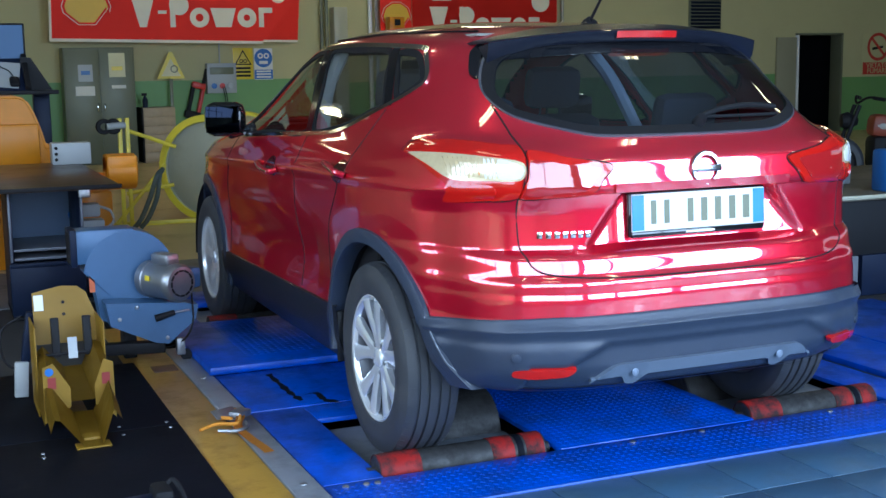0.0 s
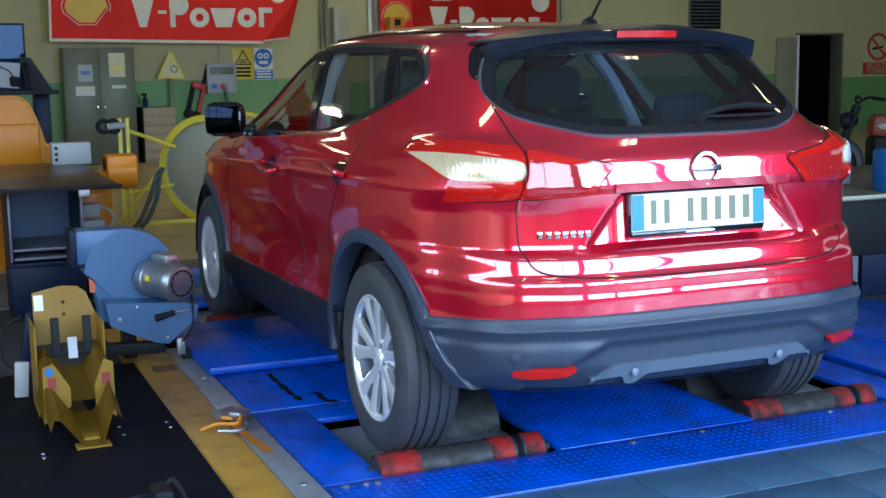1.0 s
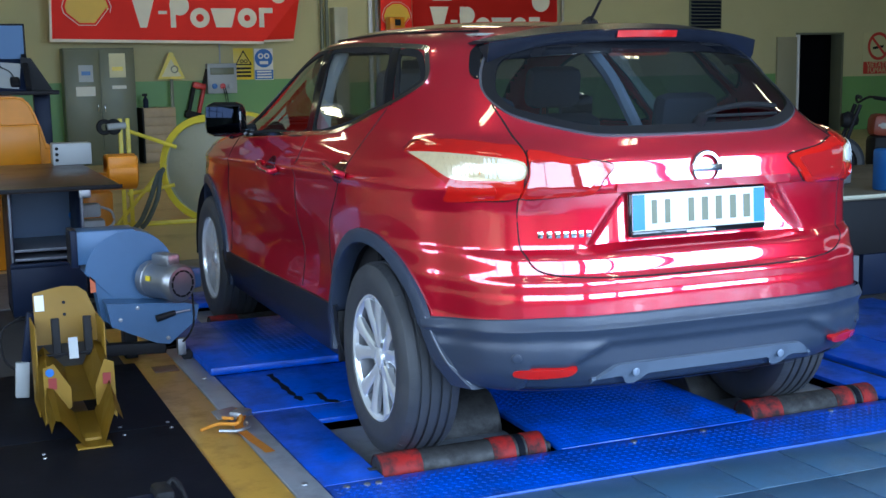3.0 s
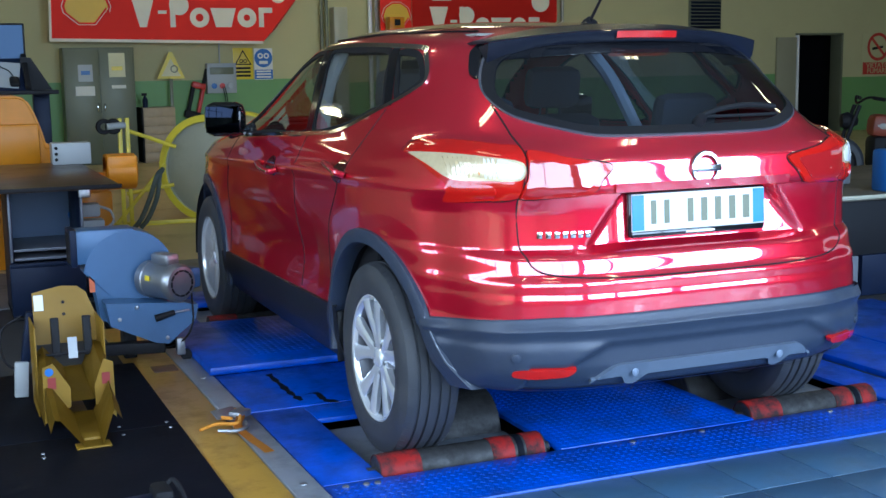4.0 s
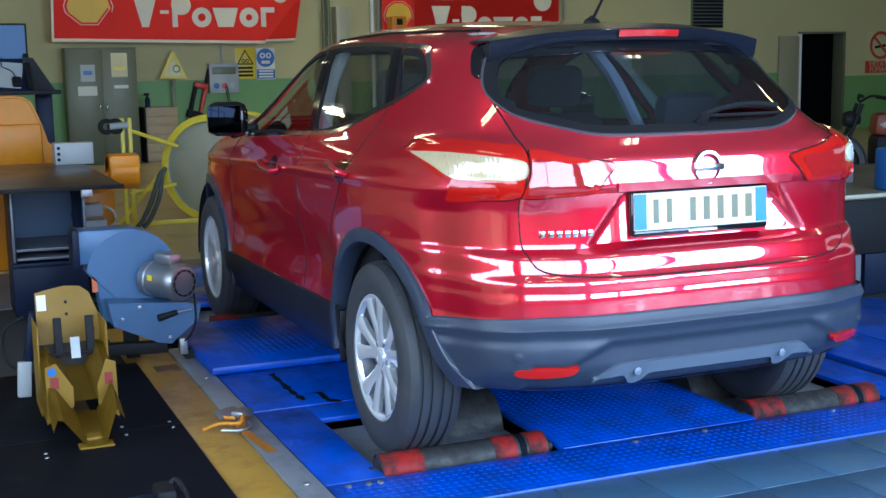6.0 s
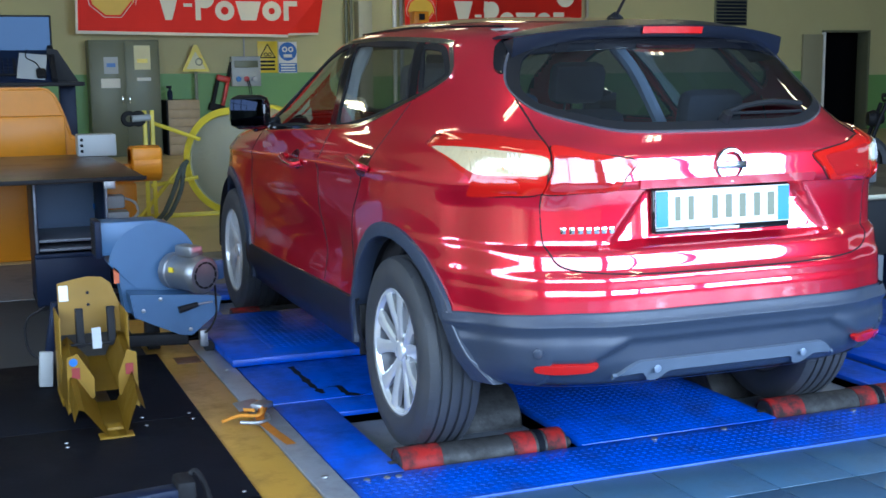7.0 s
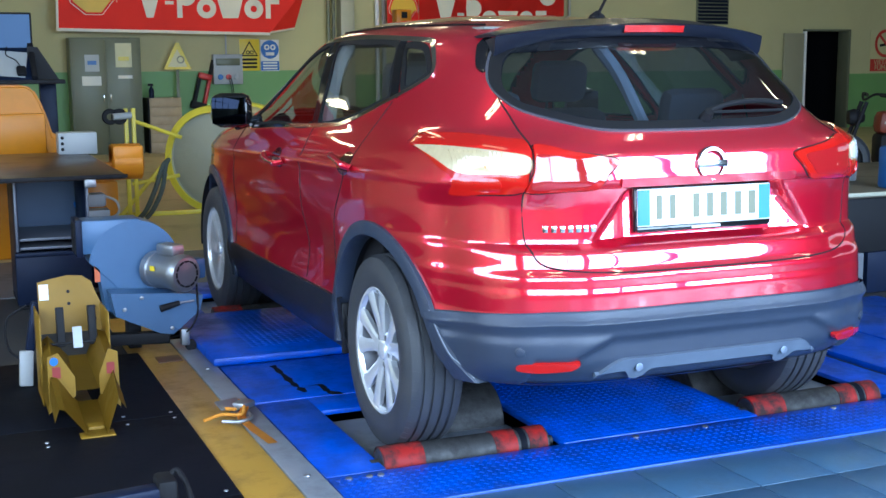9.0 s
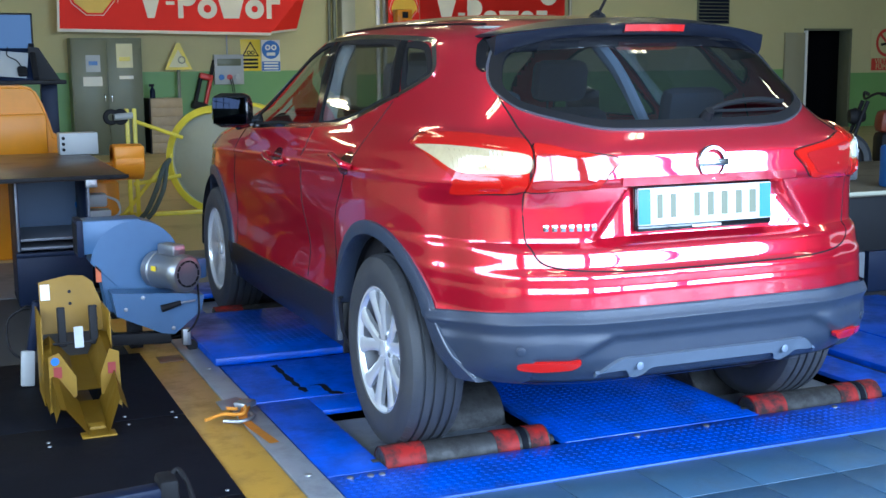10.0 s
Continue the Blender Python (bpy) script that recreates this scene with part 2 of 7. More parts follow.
def box(bm, x0, x1, y0, y1, z0, z1, bevel=0.0, m=None):
    vs = [bm.verts.new(p) for p in ((x0, y0, z0), (x1, y0, z0), (x1, y1, z0), (x0, y1, z0), (x0, y0, z1), (x1, y0, z1), (x1, y1, z1), (x0, y1, z1))]
    fs = [bm.faces.new([vs[i] for i in f]) for f in ((0, 3, 2, 1), (4, 5, 6, 7), (0, 1, 5, 4), (1, 2, 6, 5), (2, 3, 7, 6), (3, 0, 4, 7))]
    if bevel:
        es = list({e for f in fs for e in f.edges})
        r = bmesh.ops.bevel(bm, geom=es, offset=bevel, segments=2, affect="EDGES", profile=0.5)
        vs = list({v for f in r["faces"] for v in f.verts} | {v for v in vs if v.is_valid})
    if m is not None:
        bmesh.ops.transform(bm, matrix=m, verts=[v for v in vs if v.is_valid])
    return bm


def boxm(*a, bevel=0.0, m=None):
    return box(bmesh.new(), *a, bevel=bevel, m=m)


def lathe(bm, profile, axis="X", seg=48, m=None, close=False, a0=0.0, a1=2 * math.pi):
    """Turns (along, radius) pairs round an axis."""
    rings = []
    full = abs(a1 - a0 - 2 * math.pi) < 1e-6
    count = seg if full else seg + 1
    new_verts = []
    for i in range(count):
        a = a0 + (a1 - a0) * i / seg
        c, s = math.cos(a), math.sin(a)
        ring = []
        for t, r in profile:
            p = {"X": (t, r * c, r * s), "Y": (r * c, t, r * s), "Z": (r * c, r * s, t)}[axis]
            v = bm.verts.new(p)
            ring.append(v)
            new_verts.append(v)
        rings.append(ring)
    n = len(profile)
    for i in range(seg):
        a, b = rings[i], rings[(i + 1) % count]
        for j in range(n if close else n - 1):
            k = (j + 1) % n
            bm.faces.new((a[j], a[k], b[k], b[j]))
    if m is not None:
        bmesh.ops.transform(bm, matrix=m, verts=new_verts)
    return bm


def cyl(bm, p, q, r, seg=20, r2=None):
    """A closed rod from p to q."""
    p, q = Vector(p), Vector(q)
    d = q - p
    m = Matrix.Translation(p) @ d.to_track_quat("Z", "Y").to_matrix().to_4x4()
    r2 = r if r2 is None else r2
    return lathe(bm, [(0, 1e-5), (0, r), (d.length, r2), (d.length, 1e-5)], "Z", seg, m)


def cylm(p, q, r, seg=20, r2=None):
    return cyl(bmesh.new(), p, q, r, seg, r2)


def tube(bm, pts, r, seg=8):
    """A bent tube through points."""
    pts = [Vector(p) for p in pts]
    rings = []
    for i, p in enumerate(pts):
        d = (pts[min(i + 1, len(pts) - 1)] - pts[max(i - 1, 0)]).normalized()
        q = d.to_track_quat("Z", "Y")
        rings.append([bm.verts.new(p + q @ Vector((r * math.cos(2 * math.pi * k / seg), r * math.sin(2 * math.pi * k / seg), 0))) for k in range(seg)])
    for a, b in zip(rings, rings[1:]):
        for k in range(seg):
            bm.faces.new((a[k], a[(k + 1) % seg], b[(k + 1) % seg], b[k]))
    bm.faces.new(rings[0][::-1])
    bm.faces.new(rings[-1])
    return bm


def arc_pts(pts, steps=6):
    """A smooth curve through points."""
    P = [Vector(p) for p in pts]
    P = [2 * P[0] - P[1], *P, 2 * P[-1] - P[-2]]
    out = []
    for a, b, c, d in zip(P, P[1:], P[2:], P[3:]):
        for i in range(steps):
            t = i / steps
            out.append(0.5 * (2 * b + (c - a) * t + (2 * a - 5 * b + 4 * c - d) * t * t + (3 * b - a - 3 * c + d) * t ** 3))
    out.append(P[-2])
    return out


def prism(bm, outline, depth, m=None):
    """A flat outline in x, z given thickness along y."""
    a = [bm.verts.new((x, 0, z)) for x, z in outline]
    b = [bm.verts.new((x, depth, z)) for x, z in outline]
    n = len(a)
    bm.faces.new(a)
    bm.faces.new(b[::-1])
    for i in range(n):
        bm.faces.new((a[i], b[i], b[(i + 1) % n], a[(i + 1) % n]))
    if m is not None:
        bmesh.ops.transform(bm, matrix=m, verts=a + b)
    return bm


def text_part(name, body, size, mat, parent, m, depth=0.002, label="", extrude=True):
    cu = bpy.data.curves.new(name, "FONT")
    cu.body, cu.size, cu.extrude, cu.align_x, cu.align_y = body, size, depth, "CENTER", "CENTER"
    tmp = bpy.data.objects.new(name, cu)
    scene.collection.objects.link(tmp)
    dg = bpy.context.evaluated_depsgraph_get()
    me = bpy.data.meshes.new_from_object(tmp.evaluated_get(dg))
    bpy.data.objects.remove(tmp)
    me.materials.clear()
    me.materials.append(mat)
    ob = new(name, me)
    ob.parent, ob.matrix_basis = parent, m
    if label:
        tagged(ob, label)
    return ob


FACING = pose(0, 0, 0, 90, 0, 0)          # text and flat work that faces towards -y

# ---------------------------------------------------------------- the car's body surface


def curve(table):
    """A smooth function through (z, value) pairs."""
    xs, ys = np.array([a for a, _ in table], float), np.array([b for _, b in table], float)
    h, d = np.diff(xs), np.diff(ys) / np.diff(xs)
    m = np.zeros(len(xs))
    m[0], m[-1] = d[0], d[-1]
    for i in range(1, len(xs) - 1):
        if d[i - 1] * d[i] > 0:
            w1, w2 = 2 * h[i] + h[i - 1], h[i] + 2 * h[i - 1]
            m[i] = (w1 + w2) / (w1 / d[i - 1] + w2 / d[i])

    def f(x):
        x = np.clip(x, xs[0], xs[-1])
        i = np.clip(np.searchsorted(xs, x) - 1, 0, len(xs) - 2)
        t = (x - xs[i]) / h[i]
        return ((1 + 2 * t) * (1 - t) ** 2 * ys[i] + t * (1 - t) ** 2 * h[i] * m[i] + t * t * (3 - 2 * t) * ys[i + 1] + t * t * (t - 1) * h[i] * m[i + 1])
    return f


half_width = curve([(0.2, 0.80), (0.3, 0.86), (0.42, 0.89), (0.6, 0.892), (0.8, 0.895), (0.95, 0.893), (1.02, 0.872), (1.10, 0.832), (1.2, 0.785), (1.3, 0.737), (1.4, 0.683), (1.455, 0.635), (1.493, 0.56), (1.518, 0.46), (1.536, 0.31), (1.545, 0.02)])
tail = curve([(0.2, -0.50), (0.3, -0.62), (0.36, -0.755), (0.44, -0.80), (0.56, -0.803), (0.577, -0.793), (0.605, -0.792), (0.646, -0.7908), (0.655, -0.7884), (0.690, -0.7880), (0.701, -0.783), (0.712, -0.774), (0.770, -0.758), (0.795, -0.726), (0.88, -0.7245), (0.958, -0.727), (0.972, -0.744), (0.982, -0.7465), (1.03, -0.7405), (1.064, -0.734), (1.080, -0.722), (1.14, -0.65), (1.3, -0.505), (1.40, -0.40), (1.45, -0.32), (1.493, -0.12), (1.518, 0.14), (1.536, 0.45), (1.545, 0.88)])
nose = curve([(0.2, 3.15), (0.3, 3.40), (0.5, 3.52), (0.75, 3.50), (0.9, 3.38), (0.98, 3.12), (1.04, 2.72), (1.08, 2.48), (1.2, 2.22), (1.3, 2.0), (1.4, 1.75), (1.455, 1.6), (1.493, 1.44), (1.518, 1.27), (1.536, 1.09), (1.545, 0.92)])
squareness = curve([(0.2, 3.6), (0.5, 4.7), (0.9, 4.5), (1.0, 4.7), (1.08, 5.15), (1.15, 4.1), (1.3, 3.5), (1.45, 3.3), (1.545, 3.0)])
YM = 0.9


def swell(y, z):
    """Haunch over the rear wheel, hollow of the doors, shoulder crease."""
    haunch = 0.018 * np.exp(-((y + 0.05) / 0.45) ** 2 - ((z - 0.90) / 0.16) ** 2)
    fender = 0.016 * np.exp(-((y - 2.65) / 0.45) ** 2 - ((z - 0.86) / 0.16) ** 2)
    hollow = -0.030 * np.exp(-((z - 0.60) / 0.13) ** 2) * np.clip((y - 0.35) / 0.3, 0, 1) * np.clip((2.3 - y) / 0.3, 0, 1)
    crease = 0.012 * np.exp(-((z - 0.955 + 0.03 * (y - 1)) / 0.024) ** 2) * np.clip((y + 0.4) / 0.3, 0, 1)
    return haunch + fender + hollow + crease


def side_x(y, z):
    """Half width of the body at y, z."""
    w, n = half_width(z), squareness(z)
    r = np.where(y < YM, (YM - y) / (YM - tail(z)), (y - YM) / (nose(z) - YM))
    r = np.clip(r, 0, 1)
    return (w + swell(y, z)) * np.maximum(1 - r ** n, 1e-9) ** (1 / n)


def recess(x, z):
    """The hollow round the number plate, wider at its foot, with flat facets beside the plate."""
    x = np.abs(x)
    a = np.clip((0.43 - 0.80 * (z - 0.79) - x) / 0.03, 0, 1)
    b = np.clip((z - 0.785) / 0.016, 0, 1) * np.clip((0.968 - z) / 0.012, 0, 1)
    return a * b * (0.008 + 0.15 * np.clip(0.43 - x, 0, 0.15) + 0.09 * np.clip(z - 0.79, 0, 0.2))


def corner(x, z):
    """The upright crease at the rear corners: the panels beside it are flatter than the plan's curve."""
    x = np.abs(x)
    s = np.clip((z - 0.36) / 0.06, 0, 1) * np.clip((0.955 - z) / 0.05, 0, 1)
    return s * (0.011 * np.exp(-((x - 0.575) / 0.06) ** 2) + 0.048 * np.exp(-((x - 0.795) / 0.036) ** 2))


def rear_y(x, z):
    """Rear face of the body at x, z."""
    w, n = half_width(z), squareness(z)
    r = np.clip(np.abs(x) / w, 0, 1)
    return YM - (YM - tail(z)) * np.maximum(1 - r ** n, 1e-9) ** (1 / n) + recess(x, z) + corner(x, z)


def front_y(x, z):
    w, n = half_width(z), squareness(z)
    r = np.clip(np.abs(x) / w, 0, 1)
    return YM + (nose(z) - YM) * np.maximum(1 - r ** n, 1e-9) ** (1 / n)


def on_body(face, a, z, off=0.0):
    """A point of the body: face L or R takes (y, z), T (tail) and F (front) take (x, z); off metres outwards."""
    def at(a, z):
        a, z = np.float64(a), np.float64(z)
        if face == "L":
            return Vector((-float(side_x(a, z)), float(a), float(z)))
        if face == "R":
            return Vector((float(side_x(a, z)), float(a), float(z)))
        if face == "T":
            return Vector((float(a), float(rear_y(a, z)), float(z)))
        return Vector((float(a), float(front_y(a, z)), float(z)))
    p = at(a, z)
    if not off:
        return p
    e = 0.004
    n = (at(a + e, z) - at(a - e, z)).cross(at(a, z + e) - at(a, z - e)).normalized()
    out = {"L": Vector((-1, 0, 0.3)), "R": Vector((1, 0, 0.3)), "T": Vector((0, -1, 0.2)), "F": Vector((0, 1, 0.2))}[face]
    return p + n * (off if n.dot(out) > 0 else -off)


def outline(points, steps=5, closed=True):
    """A rounded closed outline through 2D points."""
    P = [np.array(p, float) for p in points]
    n, out = len(P), []
    for i in range(n):
        a, b, c, d = P[i - 1], P[i], P[(i + 1) % n], P[(i + 2) % n]
        for k in range(steps):
            t = k / steps
            s = 0.42   # tension keeps the corners tight
            out.append((2 * t ** 3 - 3 * t * t + 1) * b + (t ** 3 - 2 * t * t + t) * s * (c - a) + (3 * t * t - 2 * t ** 3) * c + (t ** 3 - t * t) * s * (d - b))
    return np.array(out)


def shrink(poly, d):
    """The outline moved inwards by d."""
    t = np.roll(poly, -1, 0) - np.roll(poly, 1, 0)
    t /= np.linalg.norm(t, axis=1)[:, None] + 1e-12
    nrm = np.stack([-t[:, 1], t[:, 0]], 1)
    x, y = poly[:, 0], poly[:, 1]
    if np.sum(x * np.roll(y, -1) - np.roll(x, -1) * y) < 0:
        nrm = -nrm
    return poly + nrm * d


def inside(poly, a, z):
    a, z = np.asarray(a), np.asarray(z)
    res = np.zeros(a.shape, bool)
    x, y = poly[:, 0], poly[:, 1]
    for i in range(len(poly)):
        j = i - 1
        hit = ((y[i] > z) != (y[j] > z)) & (a < (x[j] - x[i]) * (z - y[i]) / (y[j] - y[i] + 1e-15) + x[i])
        res ^= hit
    return res


def fill(bm, face, poly, off, rings=5, edge=0.0):
    """A skin over the body inside an outline; edge turns its rim down to the body."""
    c = poly.mean(0)
    loops = []
    if edge:
        loops.append([bm.verts.new(on_body(face, a, z, 0.0)) for a, z in poly])
    for k in range(rings):
        s = 1 - k / rings
        q = c + (poly - c) * s
        if edge and k == 0:
            q = shrink(poly, edge)
        loops.append([bm.verts.new(on_body(face, a, z, off)) for a, z in q])
    mid = bm.verts.new(on_body(face, *c, off))
    n = len(poly)
    for u, v in zip(loops, loops[1:]):
        for i in range(n):
            bm.faces.new((u[i], u[(i + 1) % n], v[(i + 1) % n], v[i]))
    for i in range(n):
        bm.faces.new((loops[-1][i], loops[-1][(i + 1) % n], mid))
    return bm


def band(bm, face, poly, width, off, closed=True, start=0, stop=None):
    """A raised strip along an outline."""
    q = shrink(poly, width)
    n = len(poly)
    stop = n if stop is None else stop
    loops = [[bm.verts.new(on_body(face, a, z, o)) for a, z in p] for p, o in ((poly, -0.004), (poly, off), (q, off), (q, -0.006))]
    for u, v in zip(loops, loops[1:]):
        for i in range(start, stop if stop < n else (n if closed else n - 1)):
            bm.faces.new((u[i], u[(i + 1) % n], v[(i + 1) % n], v[i]))
    return bm


def mirror(poly):
    q = poly.copy()
    q[:, 0] *= -1
    return q


def seam(bm, face, pts, r=0.0033, off=-0.0008):
    """A dark panel gap along the body."""
    return tube(bm, [on_body(face, a, z, off) for a, z in pts], r, 6)


# outlines on the side (y, z)
FRONT_WIN = outline([(1.90, 1.052), (1.40, 1.074), (0.875, 1.098), (1.0, 1.29), (1.11, 1.437), (1.26, 1.427), (1.45, 1.372), (1.66, 1.27), (1.82, 1.145)])
REAR_WIN = outline([(0.80, 1.106), (0.55, 1.12), (0.385, 1.148), (0.26, 1.187), (0.15, 1.228), (0.24, 1.33), (0.335, 1.43), (0.68, 1.442), (1.02, 1.44), (0.92, 1.28)])
QUARTER_WIN = outline([(0.085, 1.246), (-0.022, 1.305), (-0.012, 1.34), (0.06, 1.395), (0.13, 1.42), (0.27, 1.42), (0.18, 1.33)])
DLO = outline([(1.93, 1.043), (1.40, 1.064), (0.80, 1.093), (0.54, 1.108), (0.385, 1.137), (0.24, 1.18), (0.05, 1.245), (-0.045, 1.298), (-0.035, 1.345), (0.045, 1.41), (0.13, 1.438), (0.68, 1.458), (1.12, 1.453), (1.28, 1.443), (1.48, 1.385), (1.68, 1.285), (1.85, 1.155)])
# outlines on the tail (x, z)
GLASS_LINE = outline([(-0.578, 1.30), (-0.583, 1.25), (-0.555, 1.202), (-0.48, 1.170), (-0.344, 1.138), (-0.15, 1.132), (0.15, 1.132), (0.344, 1.138), (0.48, 1.170), (0.555, 1.202), (0.583, 1.25), (0.578, 1.30), (0.53, 1.385), (0.44, 1.435), (0.25, 1.445), (-0.25, 1.445), (-0.44, 1.435), (-0.53, 1.385)])
WINDSCREEN = outline([(-0.68, 1.10), (-0.3, 1.085), (0.3, 1.085), (0.68, 1.10), (0.62, 1.28), (0.55, 1.43), (0.25, 1.455), (-0.25, 1.455), (-0.55, 1.43), (-0.62, 1.28)])
LAMP_LINE = outline([(-0.819, 1.078), (-0.806, 1.100), (-0.779, 1.122), (-0.715, 1.126), (-0.645, 1.115), (-0.597, 1.105), (-0.61, 1.02), (-0.627, 0.953), (-0.71, 0.943), (-0.783, 0.937), (-0.786, 0.992), (-0.806, 1.027)])
LID_LINE = outline([(-0.587, 1.098), (-0.48, 1.078), (-0.335, 1.053), (-0.37, 1.005), (-0.405, 0.966), (-0.49, 0.958), (-0.617, 0.953), (-0.602, 1.02)])
AXLE_Z, WHEELBASE, ARCH = 0.338, 2.646, 0.425
BUMPER_DIP = 0.032


def car_shell():
    zs = np.concatenate([np.arange(0.36, 1.44, 0.008), np.linspace(1.44, 1.5449, 26)])
    nr, nf = 250, 84
    grid = np.zeros((len(zs), nr + nf - 1, 3))
    for k, z in enumerate(zs):
        phi = np.linspace(0, math.pi / 2, 900)
        w, n = half_width(z), squareness(z)
        for rear in (True, False):
            reach = (YM - tail(z)) if rear else (nose(z) - YM)
            x, d = w * np.sin(phi) ** (2 / n), reach * np.cos(phi) ** (2 / n)
            s = np.concatenate([[0], np.cumsum(np.hypot(np.diff(x), np.diff(d)))])
            m = nr if rear else nf
            t = np.linspace(0, s[-1], m)
            x, d = np.interp(t, s, x), np.interp(t, s, d)
            y = YM - d if rear else YM + d
            x = x * (1 + swell(y, z) / w)
            if rear:
                y = y + (recess(x, z) + corner(x, z)) * (y < -0.2)
                grid[k, :nr] = np.stack([x, y, np.full(m, z)], 1)
            else:
                grid[k, nr:] = np.stack([x, y, np.full(m, z)], 1)[::-1][1:]
    X, Y, Z = grid[..., 0], grid[..., 1], grid[..., 2]
    gone = np.zeros(X.shape, bool)
    for cy in (0, WHEELBASE):
        gone |= (np.hypot(Y - cy, Z - AXLE_Z) < ARCH) & (X > 0.55)
    for w_ in (FRONT_WIN, REAR_WIN, QUARTER_WIN):
        gone |= inside(shrink(w_, 0.004), Y, Z) & (X > 0.45)
    g = shrink(GLASS_LINE, 0.008)
    gone |= inside(g, X, Z) & (Y < 0.1)
    gone |= inside(shrink(WINDSCREEN, 0.008), X, Z) & (Y > 1.3)
    gone |= (Y < -0.2) & (Z < 0.575 - BUMPER_DIP * np.clip((Y + 0.76) / 0.36, 0, 1))
    verts, faces = [], []
    rows, cols = X.shape
    for sgn in (-1, 1):
        base = len(verts)
        verts += [(sgn * X[k, i], Y[k, i], Z[k, i]) for k in range(rows) for i in range(cols)]
        for k in range(rows - 1):
            for i in range(cols - 1):
                q = ((k, i), (k, i + 1), (k + 1, i + 1), (k + 1, i))
                if all(gone[a] for a in q):
                    continue
                f = [base + a * cols + b for a, b in q]
                faces.append(f if sgn > 0 else f[::-1])
    me = bpy.data.meshes.new("body")
    me.from_pydata(verts, [], faces)
    bm = bmesh.new()
    bm.from_mesh(me)
    bpy.data.meshes.remove(me)
    bmesh.ops.remove_doubles(bm, verts=bm.verts, dist=0.0004)
    return bm


def around_tail(bm, z0, z1, y_end, off, nz=14, nu=90, off_top=None, lift=None):
    """A band of the body's surface round the tail, from y_end on one flank to y_end on the other."""
    rings = []
    for k in range(nz + 1):
        z = z0 + (z1 - z0) * k / nz
        phi = np.linspace(0, math.pi / 2, 700)
        w, n = half_width(z), squareness(z)
        x, y = w * np.sin(phi) ** (2 / n), YM - (YM - tail(z)) * np.cos(phi) ** (2 / n)
        keep = y <= (y_end(z) if callable(y_end) else y_end)
        x, y = x[keep], y[keep]
        s = np.concatenate([[0], np.cumsum(np.hypot(np.diff(x), np.diff(y)))])
        t = np.linspace(0, s[-1], nu)
        x, y = np.interp(t, s, x), np.interp(t, s, y)
        tx, ty = np.gradient(x), np.gradient(y)
        ln = np.hypot(tx, ty)
        o = off if lift is None else off + lift(x, z)
        x2, y2 = x + o * ty / ln, y - o * tx / ln
        y2 = y2 + corner(x2, z) * (y2 < -0.2)
        x2[0] = 0
        ring = [(-a, b, z) for a, b in zip(x2[::-1], y2[::-1])] + [(a, b, z) for a, b in zip(x2[1:], y2[1:])]
        rings.append([bm.verts.new(p) for p in ring])
    for a, b in zip(rings, rings[1:]):
        for i in range(len(a) - 1):
            bm.faces.new((a[i], a[i + 1], b[i + 1], b[i]))
    return rings


